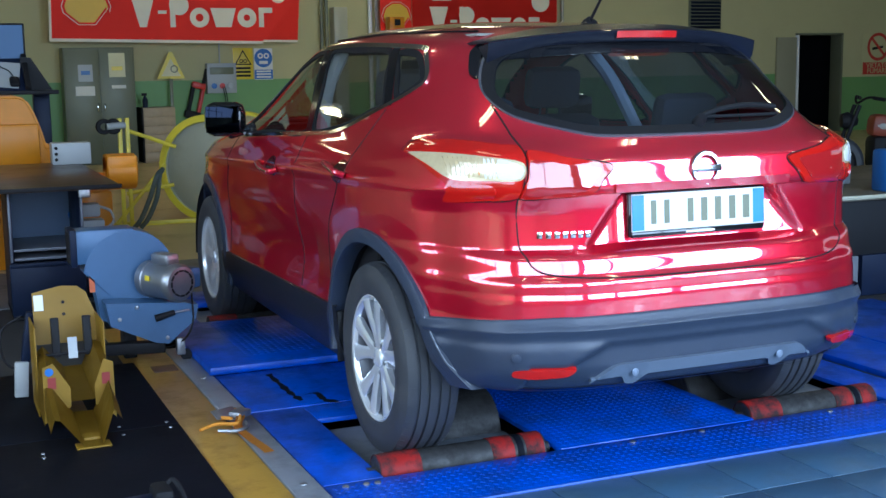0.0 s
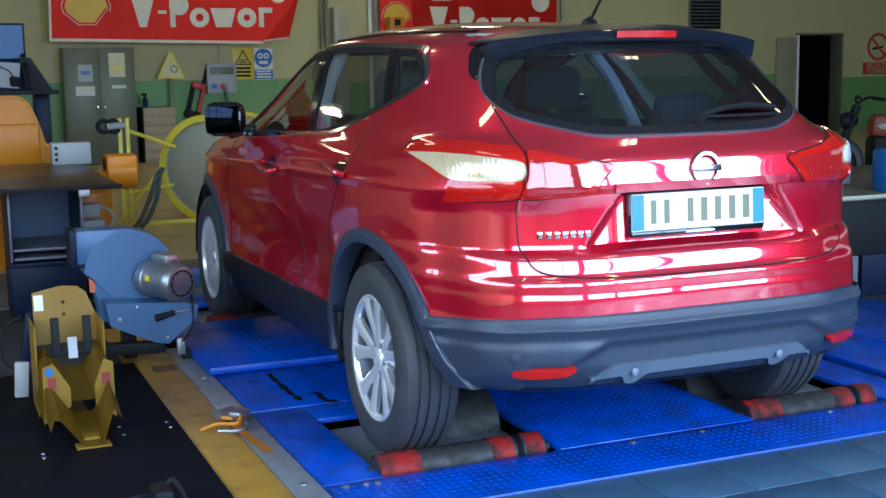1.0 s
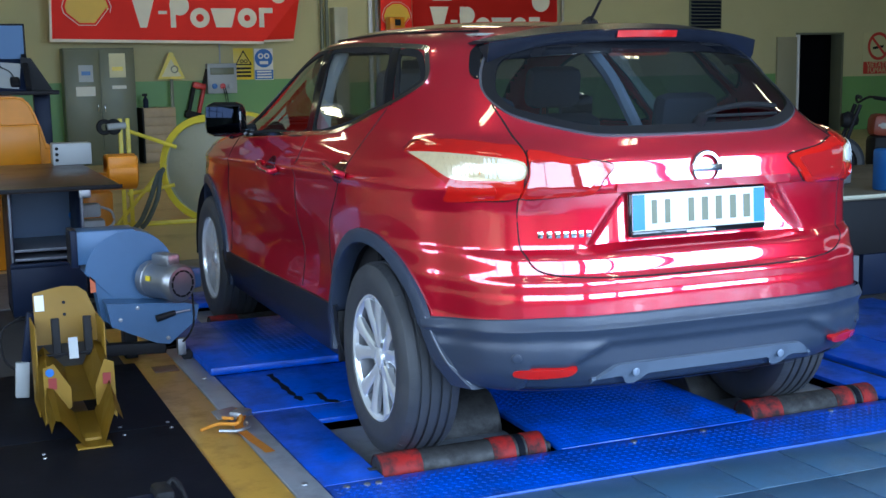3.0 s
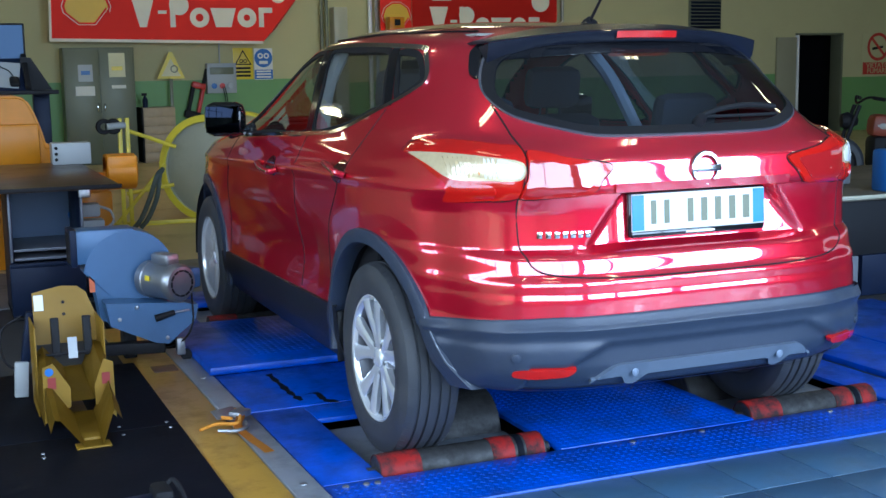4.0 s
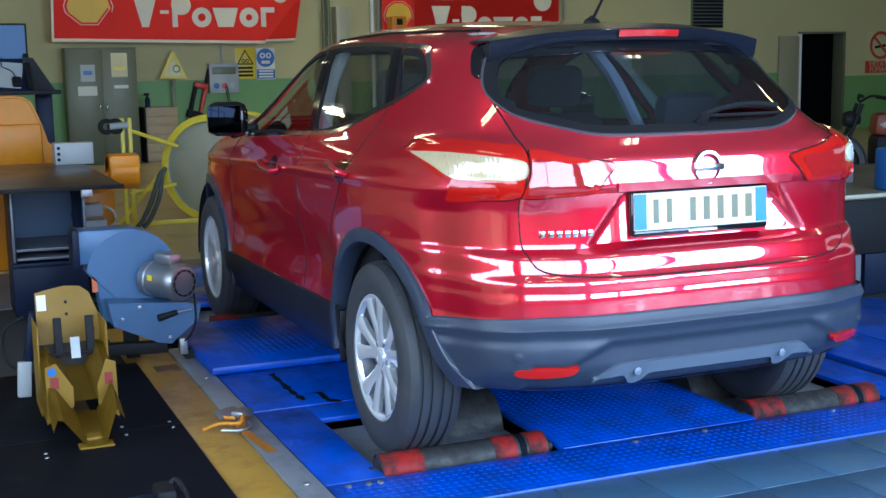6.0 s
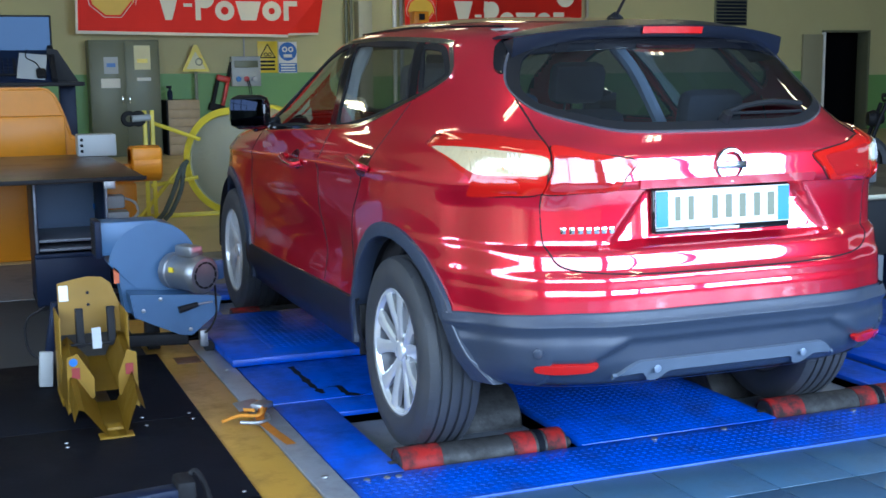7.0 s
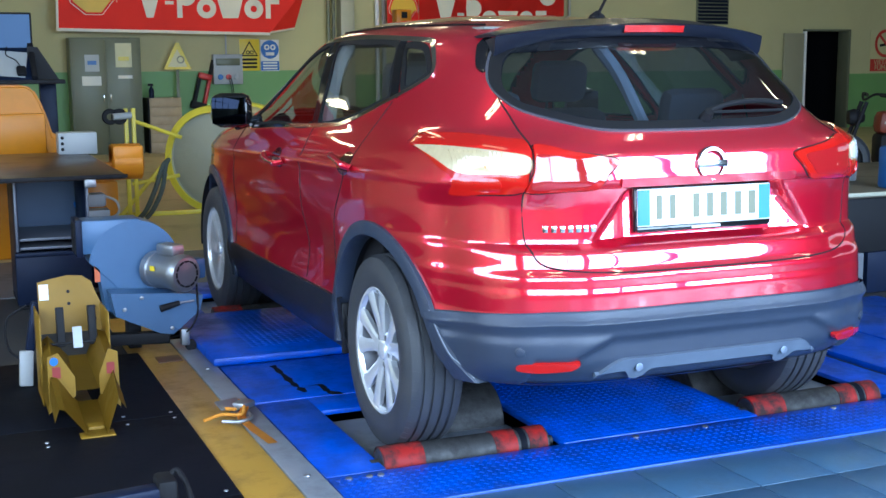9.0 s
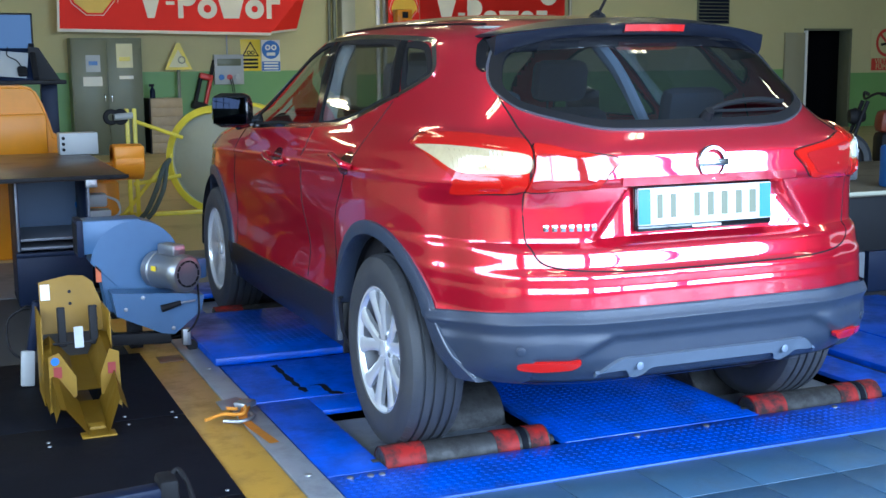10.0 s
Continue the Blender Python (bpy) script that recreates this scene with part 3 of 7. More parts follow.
def wheel(name, m, label, parent):
    """A tyre on a ten-spoke rim; the outer face looks to -x."""
    hub = new(name)
    hub.parent, hub.matrix_basis = parent, m
    tagged(hub, label)
    bm = bmesh.new()
    R = 0.345
    prof = [(-0.088, 0.222), (-0.100, 0.232), (-0.1075, 0.262), (-0.108, 0.285), (-0.103, 0.312), (-0.092, 0.333), (-0.078, 0.3405)]
    for c in (-0.055, -0.02, 0.02, 0.055):
        prof += [(c - 0.006, R - abs(c) * 0.03), (c - 0.004, R - 0.009), (c + 0.004, R - 0.009), (c + 0.006, R - abs(c) * 0.03)]
    prof += [(0.078, 0.3405), (0.092, 0.333), (0.103, 0.312), (0.108, 0.285), (0.1075, 0.262), (0.100, 0.232), (0.088, 0.222)]
    lathe(bm, prof, "X", 96)
    for i in range(64):
        a = 2 * math.pi * i / 64
        for sgn in (-1, 1):
            mm = Matrix.Rotation(a, 4, "X") @ Matrix.Translation((sgn * 0.0835, 0, 0.3368)) @ Matrix.Rotation(sgn * radians(27), 4, "Y")
            box(bm, -0.010, 0.010, -0.0011, 0.0011, -0.002, 0.0016, m=mm)
    part("tyre", bm, RUBBER, hub, "black road tyre with straight grooves", angle=30)
    bm = bmesh.new()
    lathe(bm, [(-0.082, 0.2285), (-0.094, 0.2285), (-0.097, 0.224), (-0.094, 0.2185), (-0.086, 0.215), (-0.078, 0.207)], "X", 72)
    rim = part("rim", bm, ALLOY, hub, "silver alloy rim with twin spokes")
    part("rim_barrel", lathe(bmesh.new(), [(-0.079, 0.2075), (-0.06, 0.201), (-0.02, 0.196), (0.08, 0.205), (0.094, 0.2285)], "X", 60), BARREL, rim)
    for i in range(5):
        bm = bmesh.new()
        for sgn in (-1, 1):
            sect = []
            for r, ang, hw, x0, th in ((0.034, 5, 0.024, -0.074, 0.035), (0.09, 10.5, 0.022, -0.080, 0.03), (0.15, 14.5, 0.024, -0.087, 0.026), (0.212, 16.5, 0.034, -0.092, 0.022)):
                a = radians(72 * i + sgn * ang + 8)
                d, t = Vector((0, math.sin(a), math.cos(a))), Vector((0, math.cos(a), -math.sin(a)))
                c = d * r
                sect.append([bm.verts.new(c + t * u + Vector((v, 0, 0))) for u, v in ((-hw, x0 + 0.006), (-hw * 0.55, x0), (hw * 0.55, x0), (hw, x0 + 0.006), (hw * 0.8, x0 + th), (-hw * 0.8, x0 + th))])
            for p, q in zip(sect, sect[1:]):
                for k in range(6):
                    bm.faces.new((p[k], p[(k + 1) % 6], q[(k + 1) % 6], q[k]))
            bm.faces.new(sect[0])
            bm.faces.new(sect[-1][::-1])
        part("spoke", bm, ALLOY, rim, angle=25)
    bm = lathe(bmesh.new(), [(-0.03, 0.075), (-0.066, 0.072), (-0.072, 0.062), (-0.070, 0.036), (-0.080, 0.032), (-0.083, 0.026), (-0.084, 0.0001)], "X", 40)
    part("hub_cap", bm, ALLOY, rim)
    for i in range(5):
        a = radians(72 * i + 44)
        part("wheel_nut", cylm((-0.055, 0.054 * math.sin(a), 0.054 * math.cos(a)), (-0.076, 0.054 * math.sin(a), 0.054 * math.cos(a)), 0.0095, 6), STEEL, rim)
    bm = lathe(bmesh.new(), [(-0.022, 0.05), (-0.03, 0.06), (-0.03, 0.148), (-0.012, 0.148), (-0.012, 0.05)], "X", 48)
    part("brake_disc", bm, STEEL, hub, "grey brake disc")
    return hub


def headrest_seat(parent, x, y, wide, rear=False):
    """A cabin seat: back with bolsters, cushion and headrest on two rods."""
    name = "rear_seat" if rear else "front_seat"
    bm = bmesh.new()
    h = 0.62 if rear else 0.66
    lean = pose(x, y, 0.50, 0, 0, 0) @ pose(0, 0, 0, 16, 0, 0)
    box(bm, -wide / 2, wide / 2, -0.07, 0.07, 0.0, h, 0.045, lean)
    box(bm, -wide / 2, wide / 2, 0.0, 0.5, -0.10, 0.06, 0.05, pose(x, y + 0.02, 0.46))
    seat = part(name, bm, FABRIC, parent)
    for hx in ([x] if not rear else [x - 0.44, x + 0.44]):
        bm = bmesh.new()
        mm = pose(hx, y - 0.18, 1.17 if not rear else 1.06, 12, 0, 0)
        box(bm, -0.135, 0.135, -0.05, 0.05, 0.0, 0.19, 0.045, mm)
        for s in (-0.05, 0.05):
            cyl(bm, mm @ Vector((s, 0, -0.10)), mm @ Vector((s, 0, 0.03)), 0.006, 8)
        part("headrest", bm, FABRIC, seat)
    return seat


def build_car():
    car = thing("car", "glossy dark red compact crossover with black cladding on rollers", "car")
    part("body", car_shell(), RED_PAINT, car, "glossy metallic red painted body shell", angle=30)

    # windows
    for face in "LR":
        for w_, nm in ((FRONT_WIN, "front_door_window"), (REAR_WIN, "rear_door_window"), (QUARTER_WIN, "quarter_window")):
            fr = part(nm, fill(bmesh.new(), face, shrink(w_, 0.014), -0.002, 4), GLASS, car, "tinted side window pane")
            fr.visible_shadow = False
            part("window_seal", band(bmesh.new(), face, w_, 0.02, 0.003), DARK, fr)
        part("window_trim", band(bmesh.new(), face, DLO, 0.016, 0.006), CHROME, car, "bright chrome strip round the side windows")
        # dark pillars between the panes
        for a0, z0, a1, z1, wd in ((0.835, 1.09, 1.065, 1.452, 0.075), (0.118, 1.225, 0.302, 1.437, 0.062)):
            bm = bmesh.new()
            rows = []
            for k in range(9):
                t = k / 8
                a, z = a0 + (a1 - a0) * t, z0 + (z1 - z0) * t
                rows.append([bm.verts.new(on_body(face, a + u * wd / 2, z, 0.0045)) for u in (-1, -0.3, 0.3, 1)])
            for p, q in zip(rows, rows[1:]):
                for i in range(3):
                    bm.faces.new((p[i], p[i + 1], q[i + 1], q[i]))
            part("door_pillar", bm, GLOSS_BLACK, car)
    rg = part("rear_window", fill(bmesh.new(), "T", shrink(GLASS_LINE, 0.014), 0.004, 9), REAR_GLASS, car, "dark tinted rear window pane")
    rg.visible_shadow = False
    part("window_seal", band(bmesh.new(), "T", GLASS_LINE, 0.028, 0.005), DARK, rg)
    part("tinted_band", fill(bmesh.new(), "T", outline([(-0.535, 1.375), (-0.25, 1.392), (0.25, 1.392), (0.535, 1.375), (0.45, 1.43), (0.25, 1.44), (-0.25, 1.44), (-0.45, 1.43)]), 0.0055, 4), GLOSS_BLACK, rg, "black printed band along the top of the glass")
    part("lower_trim", band(bmesh.new(), "T", shrink(GLASS_LINE, -0.003), 0.0045, 0.007), WINDOW_EDGE, rg, "thin grey edge round the rear window")
    ws = part("windscreen", fill(bmesh.new(), "F", shrink(WINDSCREEN, 0.012), 0.002, 7), GLASS, car, "clear laminated windscreen")
    ws.visible_shadow = False
    part("window_seal", band(bmesh.new(), "F", WINDSCREEN, 0.025, 0.003), GLOSS_BLACK, ws)

    # spoiler: red top, black rear lip, brake light
    def lip(x):
        q = abs(x) / 0.55
        return -0.405 + 0.13 * q ** 2.2, 1.478 - 0.040 * q ** 2.4
    top, low = bmesh.new(), bmesh.new()
    rt, rl = [], []
    for i in range(41):
        x = -0.54 + 1.08 * i / 40
        ye, ze = lip(x)
        xr = x * 0.985
        zroof = 1.507 - 0.075 * (abs(x) / 0.55) ** 2.6
        y0 = ye + 0.26
        deep = 1 + 1.0 * (abs(x) / 0.54) ** 6
        rt.append([top.verts.new(p) for p in ((xr, y0, zroof - 0.004), (x, ye + 0.13, (zroof + ze) / 2 + 0.008), (x, ye + 0.02, ze + 0.003), (x, ye, ze), (x, ye + 0.002, ze - 0.003))])
        rl.append([low.verts.new(p) for p in ((x, ye + 0.001, ze - 0.0035), (x, ye + 0.012, ze - 0.026 * deep), (x * 0.99, ye + 0.03, ze - 0.040 * deep), (x * 0.97, ye + 0.16, ze - 0.046 * deep), (x * 0.96, ye + 0.24, ze - 0.03))])
    for b_, r_ in ((top, rt), (low, rl)):
        for p, q in zip(r_, r_[1:]):
            for k in range(4):
                b_.faces.new((p[k], p[k + 1], q[k + 1], q[k]))
        b_.faces.new(r_[0])
        b_.faces.new(r_[-1][::-1])
    sp = part("spoiler", top, SPOILER_BLACK, car, "satin black roof spoiler")
    part("spoiler_lip", low, SPOILER_BLACK, sp, "satin black underside of the spoiler")
    bm = bmesh.new()
    rows = []
    for i in range(13):
        x = -0.118 + 0.236 * i / 12
        ye, ze = lip(x)
        rows.append([bm.verts.new(p) for p in ((x, ye + 0.01, ze - 0.003), (x, ye - 0.004, ze - 0.006), (x, ye + 0.003, ze - 0.028), (x, ye + 0.022, ze - 0.032))])
    for p, q in zip(rows, rows[1:]):
        for k in range(3):
            bm.faces.new((p[k], p[k + 1], q[k + 1], q[k]))
    part("brake_light", bm, LENS_RED, sp, "red high-level brake light")
    for sg in (-1, 1):
        fin = outline([(sg * 0.50, 1.442), (sg * 0.553, 1.405), (sg * 0.588, 1.335), (sg * 0.576, 1.318), (sg * 0.540, 1.375)], 4)
        part("spoiler_fin", fill(bmesh.new(), "T", fin, 0.010, 4, 0.003), GLOSS_BLACK, sp, "gloss black side fin of the spoiler")
    # rear bumper
    def form(x, z):
        a = np.abs(x)
        sh = 0.010 * np.exp(-((z - 0.572) / 0.022) ** 2) - 0.005 * np.exp(-((z - 0.525) / 0.02) ** 2)
        cut = -0.022 / (1 + np.exp((z - (0.505 - 0.55 * np.clip(a - 0.38, 0, 0.14))) / 0.006)) * (a < 0.62)
        return sh + cut
    bm = bmesh.new()
    edge = lambda z: -0.372 - 0.68 * (0.61 - z)
    around_tail(bm, 0.345, 0.60, edge, 0.014, 40, 100, lift=form)
    around_tail(bm, 0.335, 0.345, edge, 0.004, 1, 100)

    around_tail(bm, 0.597, 0.604, edge, 0.006, 1, 100)
    for v in bm.verts:
        v.co.z -= (0.012 + BUMPER_DIP * min(max((v.co.y + 0.76) / 0.36, 0), 1)) * min(max((v.co.z - 0.44) / 0.15, 0), 1)
    bumper = part("rear_bumper", bm, BLACK_PLASTIC, car, "matt charcoal plastic rear bumper")
    for sg in (-1, 1):
        # the arch trim runs on down to the foot of the bumper; a pale joint lies between the two
        b3, rows = bmesh.new(), []
        for k in range(19):
            z = 0.565 - 0.227 * k / 18
            y1 = edge(z) + 0.0025
            y0 = -math.sqrt(max(0.412 ** 2 - (z - AXLE_Z) ** 2, 0.0)) - 0.04 * (k / 18) ** 2
            row = []
            for f, o in ((-0.04, -0.07), (0.0, 0.002), (0.12, 0.012), (0.5, 0.015), (0.96, 0.013), (1.0, 0.004), (1.0, -0.03)):
                y = y0 + (y1 - y0) * f
                row.append(b3.verts.new((sg * (float(side_x(np.float64(y), np.float64(max(z, 0.40)))) + o - 0.03 * max(0, k - 13) / 5), y, z)))
            rows.append(row)
        for p, q in zip(rows, rows[1:]):
            for k in range(6):
                b3.faces.new((p[k], p[k + 1], q[k + 1], q[k]))
        part("arch_extension", b3, BLACK_PLASTIC, bumper, "matt black arch trim running down to the bumper")
        pts = []
        for k in range(14):
            z = 0.560 - 0.207 * k / 13
            y = edge(z)
            pts.append((sg * (float(side_x(np.float64(y), np.float64(max(z, 0.40)))) + 0.011 - 0.03 * max(0, k - 9) / 4), y, z))
        part("bumper_joint", tube(bmesh.new(), pts, 0.0012, 6), GREY_RAIL, bumper, "thin pale joint line")

    def strip(z_hi, z_lo, x0, x1, off, n=24):
        b = bmesh.new()
        rows = []
        for i in range(n + 1):
            x = x0 + (x1 - x0) * i / n
            zh, zl = z_hi(x), z_lo(x)
            rows.append([b.verts.new(on_body("T", x, z, o)) for z, o in ((zh, -0.02), (zh, off), (zl, off), (zl, -0.02))])
        for p, q in zip(rows, rows[1:]):
            for k in range(3):
                b.faces.new((p[k], p[k + 1], q[k + 1], q[k]))
        b.faces.new(rows[0])
        b.faces.new(rows[-1][::-1])
        return b
    tab = lambda x: max(math.exp(-((abs(x) - 0.28) / 0.034) ** 4), 0)
    part("skid_plate", strip(lambda x: 0.432 - 0.045 * max(0, (abs(x) - 0.34) / 0.07) ** 1.6, lambda x: 0.392 - 0.034 * tab(x) - 0.006 * max(0, (abs(x) - 0.34) / 0.07), -0.425, 0.425, 0.006, 60), SKID, bumper, "silver grey lower bumper insert")
    for x in (-0.28, 0.28):
        p = on_body("T", x, 0.40, 0.004)
        part("parking_sensor", lathe(bmesh.new(), [(0.0, 0.013), (-0.003, 0.013), (-0.004, 0.010), (-0.004, 0.0001)], "Y", 20, Matrix.Translation(p)), SKID, bumper)
    for x in (-0.655, 0.655):
        p = on_body("T", x, 0.468, 0.016)
        nrm = (p - on_body("T", x, 0.468, 0)).normalized()
        mm = Matrix.Translation(p) @ nrm.to_track_quat("-Y", "Z").to_matrix().to_4x4()
        part("parking_sensor", lathe(bmesh.new(), [(0.004, 0.017), (-0.003, 0.016), (-0.005, 0.012), (-0.004, 0.0001)], "Y", 20, mm), BLACK_PLASTIC, bumper)
    refl = outline([(-0.657, 0.410), (-0.655, 0.432), (-0.57, 0.436), (-0.487, 0.436), (-0.507, 0.411), (-0.59, 0.402)])
    for q in (refl, mirror(refl)):
        part("reflector", fill(bmesh.new(), "T", q, 0.018, 4, 0.003), LENS_RED, bumper, "red lower reflector")
    # underside
    part("underbody", boxm(-0.66, 0.66, -0.60, 3.2, 0.335, 0.37, bevel=0.01), DARK, car)
    part("exhaust_box", boxm(-0.15, 0.45, -0.52, -0.22, 0.29, 0.37, bevel=0.03), DARK, car)
    part("rear_axle", cylm((-0.68, 0.0, AXLE_Z), (0.68, 0.0, AXLE_Z), 0.045, 16), DARK, car)

    # sills, wheel arches, wheel wells
    for s, face in ((-1, "L"), (1, "R")):
        bm = bmesh.new()
        rows = []
        for i in range(41):
            y = 0.36 + 1.93 * i / 40
            zt = 0.462 - 0.03 * (y - 0.36) / 1.93
            rows.append([bm.verts.new((s * x, y, z)) for x, z in ((0.60, 0.20), (0.80, 0.205), (0.855, 0.25), (0.882, 0.33), (0.893, zt - 0.02), (float(side_x(y, zt)) + 0.010, zt), (float(side_x(y, zt)) - 0.006, zt + 0.004))])
        for p, q in zip(rows, rows[1:]):
            for k in range(6):
                bm.faces.new((p[k], p[k + 1], q[k + 1], q[k]))
        part("sill_cladding", bm, SILL_PLASTIC, car, "matt black plastic sill cladding")
        for cy in (0.0, WHEELBASE):
            bm = bmesh.new()
            rows = []
            a_lo, a_hi = -7, (153 if cy == 0 else 190)
            for i in range(61):
                a = radians(a_lo + (a_hi - a_lo) * i / 60)
                row = []
                for r, o in ((0.468, -0.004), (0.466, 0.010), (0.448, 0.015), (0.418, 0.015), (0.412, 0.006), (0.412, -0.05)):
                    y, z = cy + r * math.cos(a), AXLE_Z + r * math.sin(a)
                    row.append(bm.verts.new((s * (float(side_x(np.float64(y), np.float64(max(z, 0.36)))) + o), y, z)))
                rows.append(row)
            for p, q in zip(rows, rows[1:]):
                for k in range(5):
                    bm.faces.new((p[k], p[k + 1], q[k + 1], q[k]))
            part("wheel_arch_trim", bm, BLACK_PLASTIC, car, "matt black wheel arch trim")
            bm = bmesh.new()
            lathe(bm, [(s * 0.87, 0.42), (s * 0.60, 0.42), (s * 0.58, 0.39), (s * 0.58, 0.0001)], "X", 40, Matrix.Translation((0, cy, AXLE_Z)), a0=radians(-4), a1=radians(150 if cy == 0 else 184))
            part("wheel_well", bm, DARK, car)
        # mud flap before the rear wheel
        part("mud_guard", boxm(s * 0.80 - 0.08, s * 0.80 + 0.08, 0.385, 0.40, 0.24, 0.44, bevel=0.005), SILL_PLASTIC, car)

    # wheels: the driven front pair turns
    fronts = []
    for s in (-1, 1):
        for cy in (0.0, WHEELBASE):
            m = pose(s * 0.78, cy, AXLE_Z, 0, 0, 0 if s < 0 else 180)
            wl = wheel("rear_wheel" if cy == 0 else "front_wheel", m, "silver twin-spoke alloy wheel" + (", spinning on the rollers" if cy else ", standing still"), car)
            if cy:
                fronts.append((wl, m))

    # tail lamps
    for s in (1, -1):
        mm = (lambda q: q) if s == 1 else mirror
        lamp = part("tail_lamp", fill(bmesh.new(), "T", mm(LAMP_LINE), 0.010, 5, 0.004), LENS_RED, car, "red and clear wraparound tail lamp")
        part("indicator_lens", fill(bmesh.new(), "T", mm(outline([(-0.816, 1.080), (-0.765, 1.086), (-0.67, 1.076), (-0.606, 1.062), (-0.616, 1.010), (-0.70, 1.006), (-0.768, 1.006), (-0.802, 1.044)])), 0.013, 4, 0.003), LENS_CLEAR, lamp, "clear ribbed lens")
        part("indicator_bulb", fill(bmesh.new(), "T", mm(outline([(-0.716, 1.058), (-0.709, 1.058), (-0.709, 1.028), (-0.716, 1.028)])), 0.0145, 3, 0.002), LENS_ORANGE, lamp, "faint orange bulb window")
        for k in range(9):
            x = -0.775 + 0.008 * k
            part("lens_rib", fill(bmesh.new(), "T", mm(outline([(x - 0.0022, 1.074), (x + 0.0022, 1.074), (x + 0.0022, 1.024), (x - 0.0022, 1.024)], 2)), 0.0150, 2, 0.001), LENS_CLEAR, lamp)
        # white colour here stands for the bright reflection on the lens
        part("glare_block", fill(bmesh.new(), "T", mm(outline([(-0.672, 1.070), (-0.611, 1.054), (-0.618, 1.018), (-0.672, 1.016)], 3)), 0.0150, 3, 0.002), LENS_WHITE, lamp, "white block with the lens glare painted in")
        for x in (-0.700, -0.691, -0.682):
            part("lens_rib", fill(bmesh.new(), "T", mm(outline([(x - 0.003, 1.068), (x + 0.003, 1.068), (x + 0.003, 1.020), (x - 0.003, 1.020)], 2)), 0.0150, 2, 0.001), LENS_WHITE, lamp)
        part("brake_lens", fill(bmesh.new(), "T", mm(outline([(-0.770, 0.995), (-0.69, 0.997), (-0.685, 0.957), (-0.772, 0.952)])), 0.013, 3, 0.003), LENS_RED, lamp)
        lid = part("tailgate_lamp", fill(bmesh.new(), "T", mm(LID_LINE), 0.010, 5, 0.004), LENS_RED, car, "red and clear tailgate lamp")
        part("clear_lens", fill(bmesh.new(), "T", mm(outline([(-0.588, 1.07), (-0.48, 1.058), (-0.38, 1.043), (-0.405, 1.0), (-0.43, 0.976), (-0.51, 0.972), (-0.606, 0.97), (-0.597, 1.02)])), 0.013, 4, 0.003), LENS_DEEP, lid, "deep red glossy lens")
        for owner, q in ((lamp, LAMP_LINE), (lid, LID_LINE)):
            q = mm(q)
            part("lamp_gasket", seam(bmesh.new(), "T", [*q, q[0]], 0.0027, 0.001), DARK, owner)
        # seams of the tailgate and of the flank
        part("panel_gap", seam(bmesh.new(), "T", [mm(np.array([p]))[0] for p in arc_pts2([(-0.585, 1.235), (-0.585, 1.17), (-0.592, 1.11), (-0.607, 1.03), (-0.622, 0.95), (-0.621, 0.86), (-0.613, 0.79), (-0.588, 0.738), (-0.52, 0.716), (-0.35, 0.704), (-0.1, 0.701), (0.0, 0.701)])]), DARK, car)
    for s, face in ((-1, "L"), (1, "R")):
        for pts in ([(0.845, 1.09), (0.86, 0.95), (0.87, 0.8), (0.86, 0.6), (0.85, 0.47)], [(0.12, 1.215), (0.20, 1.05), (0.30, 0.90), (0.40, 0.78), (0.44, 0.62), (0.44, 0.47)], [(1.95, 1.04), (2.02, 0.95), (2.09, 0.80), (2.13, 0.6), (2.12, 0.45)]):
            part("panel_gap", seam(bmesh.new(), face, arc_pts2(pts)), DARK, car)
        for y, z in ((1.20, 0.945), (0.27, 0.985)):
            bm = bmesh.new()
            p = [on_body(face, y + d, z + 0.006 * (d / 0.1), o) for d, o in ((-0.11, 0.004), (-0.085, 0.035), (0.0, 0.043), (0.085, 0.035), (0.11, 0.004))]
            tube(bm, arc_pts(p, 4), 0.0125, 10)
            cup = outline([(y - 0.075, z), (y - 0.04, z + 0.038), (y + 0.03, z + 0.042), (y + 0.07, z + 0.004), (y + 0.03, z - 0.040), (y - 0.04, z - 0.036)])
            part("handle_cup", fill(bmesh.new(), face, cup, 0.0022, 4, 0.002), CUP_SHADE, car, "shadowed dark red handle cup")
            h = part("door_handle", bm, RED_PAINT, car, "body-coloured door handle")
            part("handle_strip", tube(bmesh.new(), arc_pts([q + Vector((s * 0.012, 0, 0)) for q in p[1:4]], 4), 0.0035, 6), CHROME, h)
        # mirror
        bm = bmesh.new()
        box(bm, -0.098, 0.098, -0.05, 0.06, -0.082, 0.082, 0.045, pose(s * 0.958, 1.80, 1.132, 0, 0, s * 27))
        mir = part("door_mirror", bm, GLOSS_BLACK, car, "black door mirror housing")
        part("mirror_glass", boxm(-0.08, 0.08, -0.054, -0.049, -0.062, 0.062, bevel=0.001, m=pose(s * 0.958, 1.80, 1.132, 0, 0, s * 27)), material("mirror_glass", (0.006, 0.008, 0.014), 0.05, 1.0, 0.02), mir)
        part("mirror_foot", boxm(-0.07, 0.07, -0.025, 0.03, -0.025, 0.02, bevel=0.012, m=pose(s * 0.875, 1.82, 1.075, 0, s * 15, 0)), GLOSS_BLACK, mir)
        # roof rail crease
        part("roof_gutter", tube(bmesh.new(), arc_pts([on_body(face, y, 1.492 - 0.02 * abs(y - 0.6), 0.002) for y in (-0.02, 0.3, 0.6, 0.9, 1.2)], 6), 0.006, 8), GLOSS_BLACK, car)

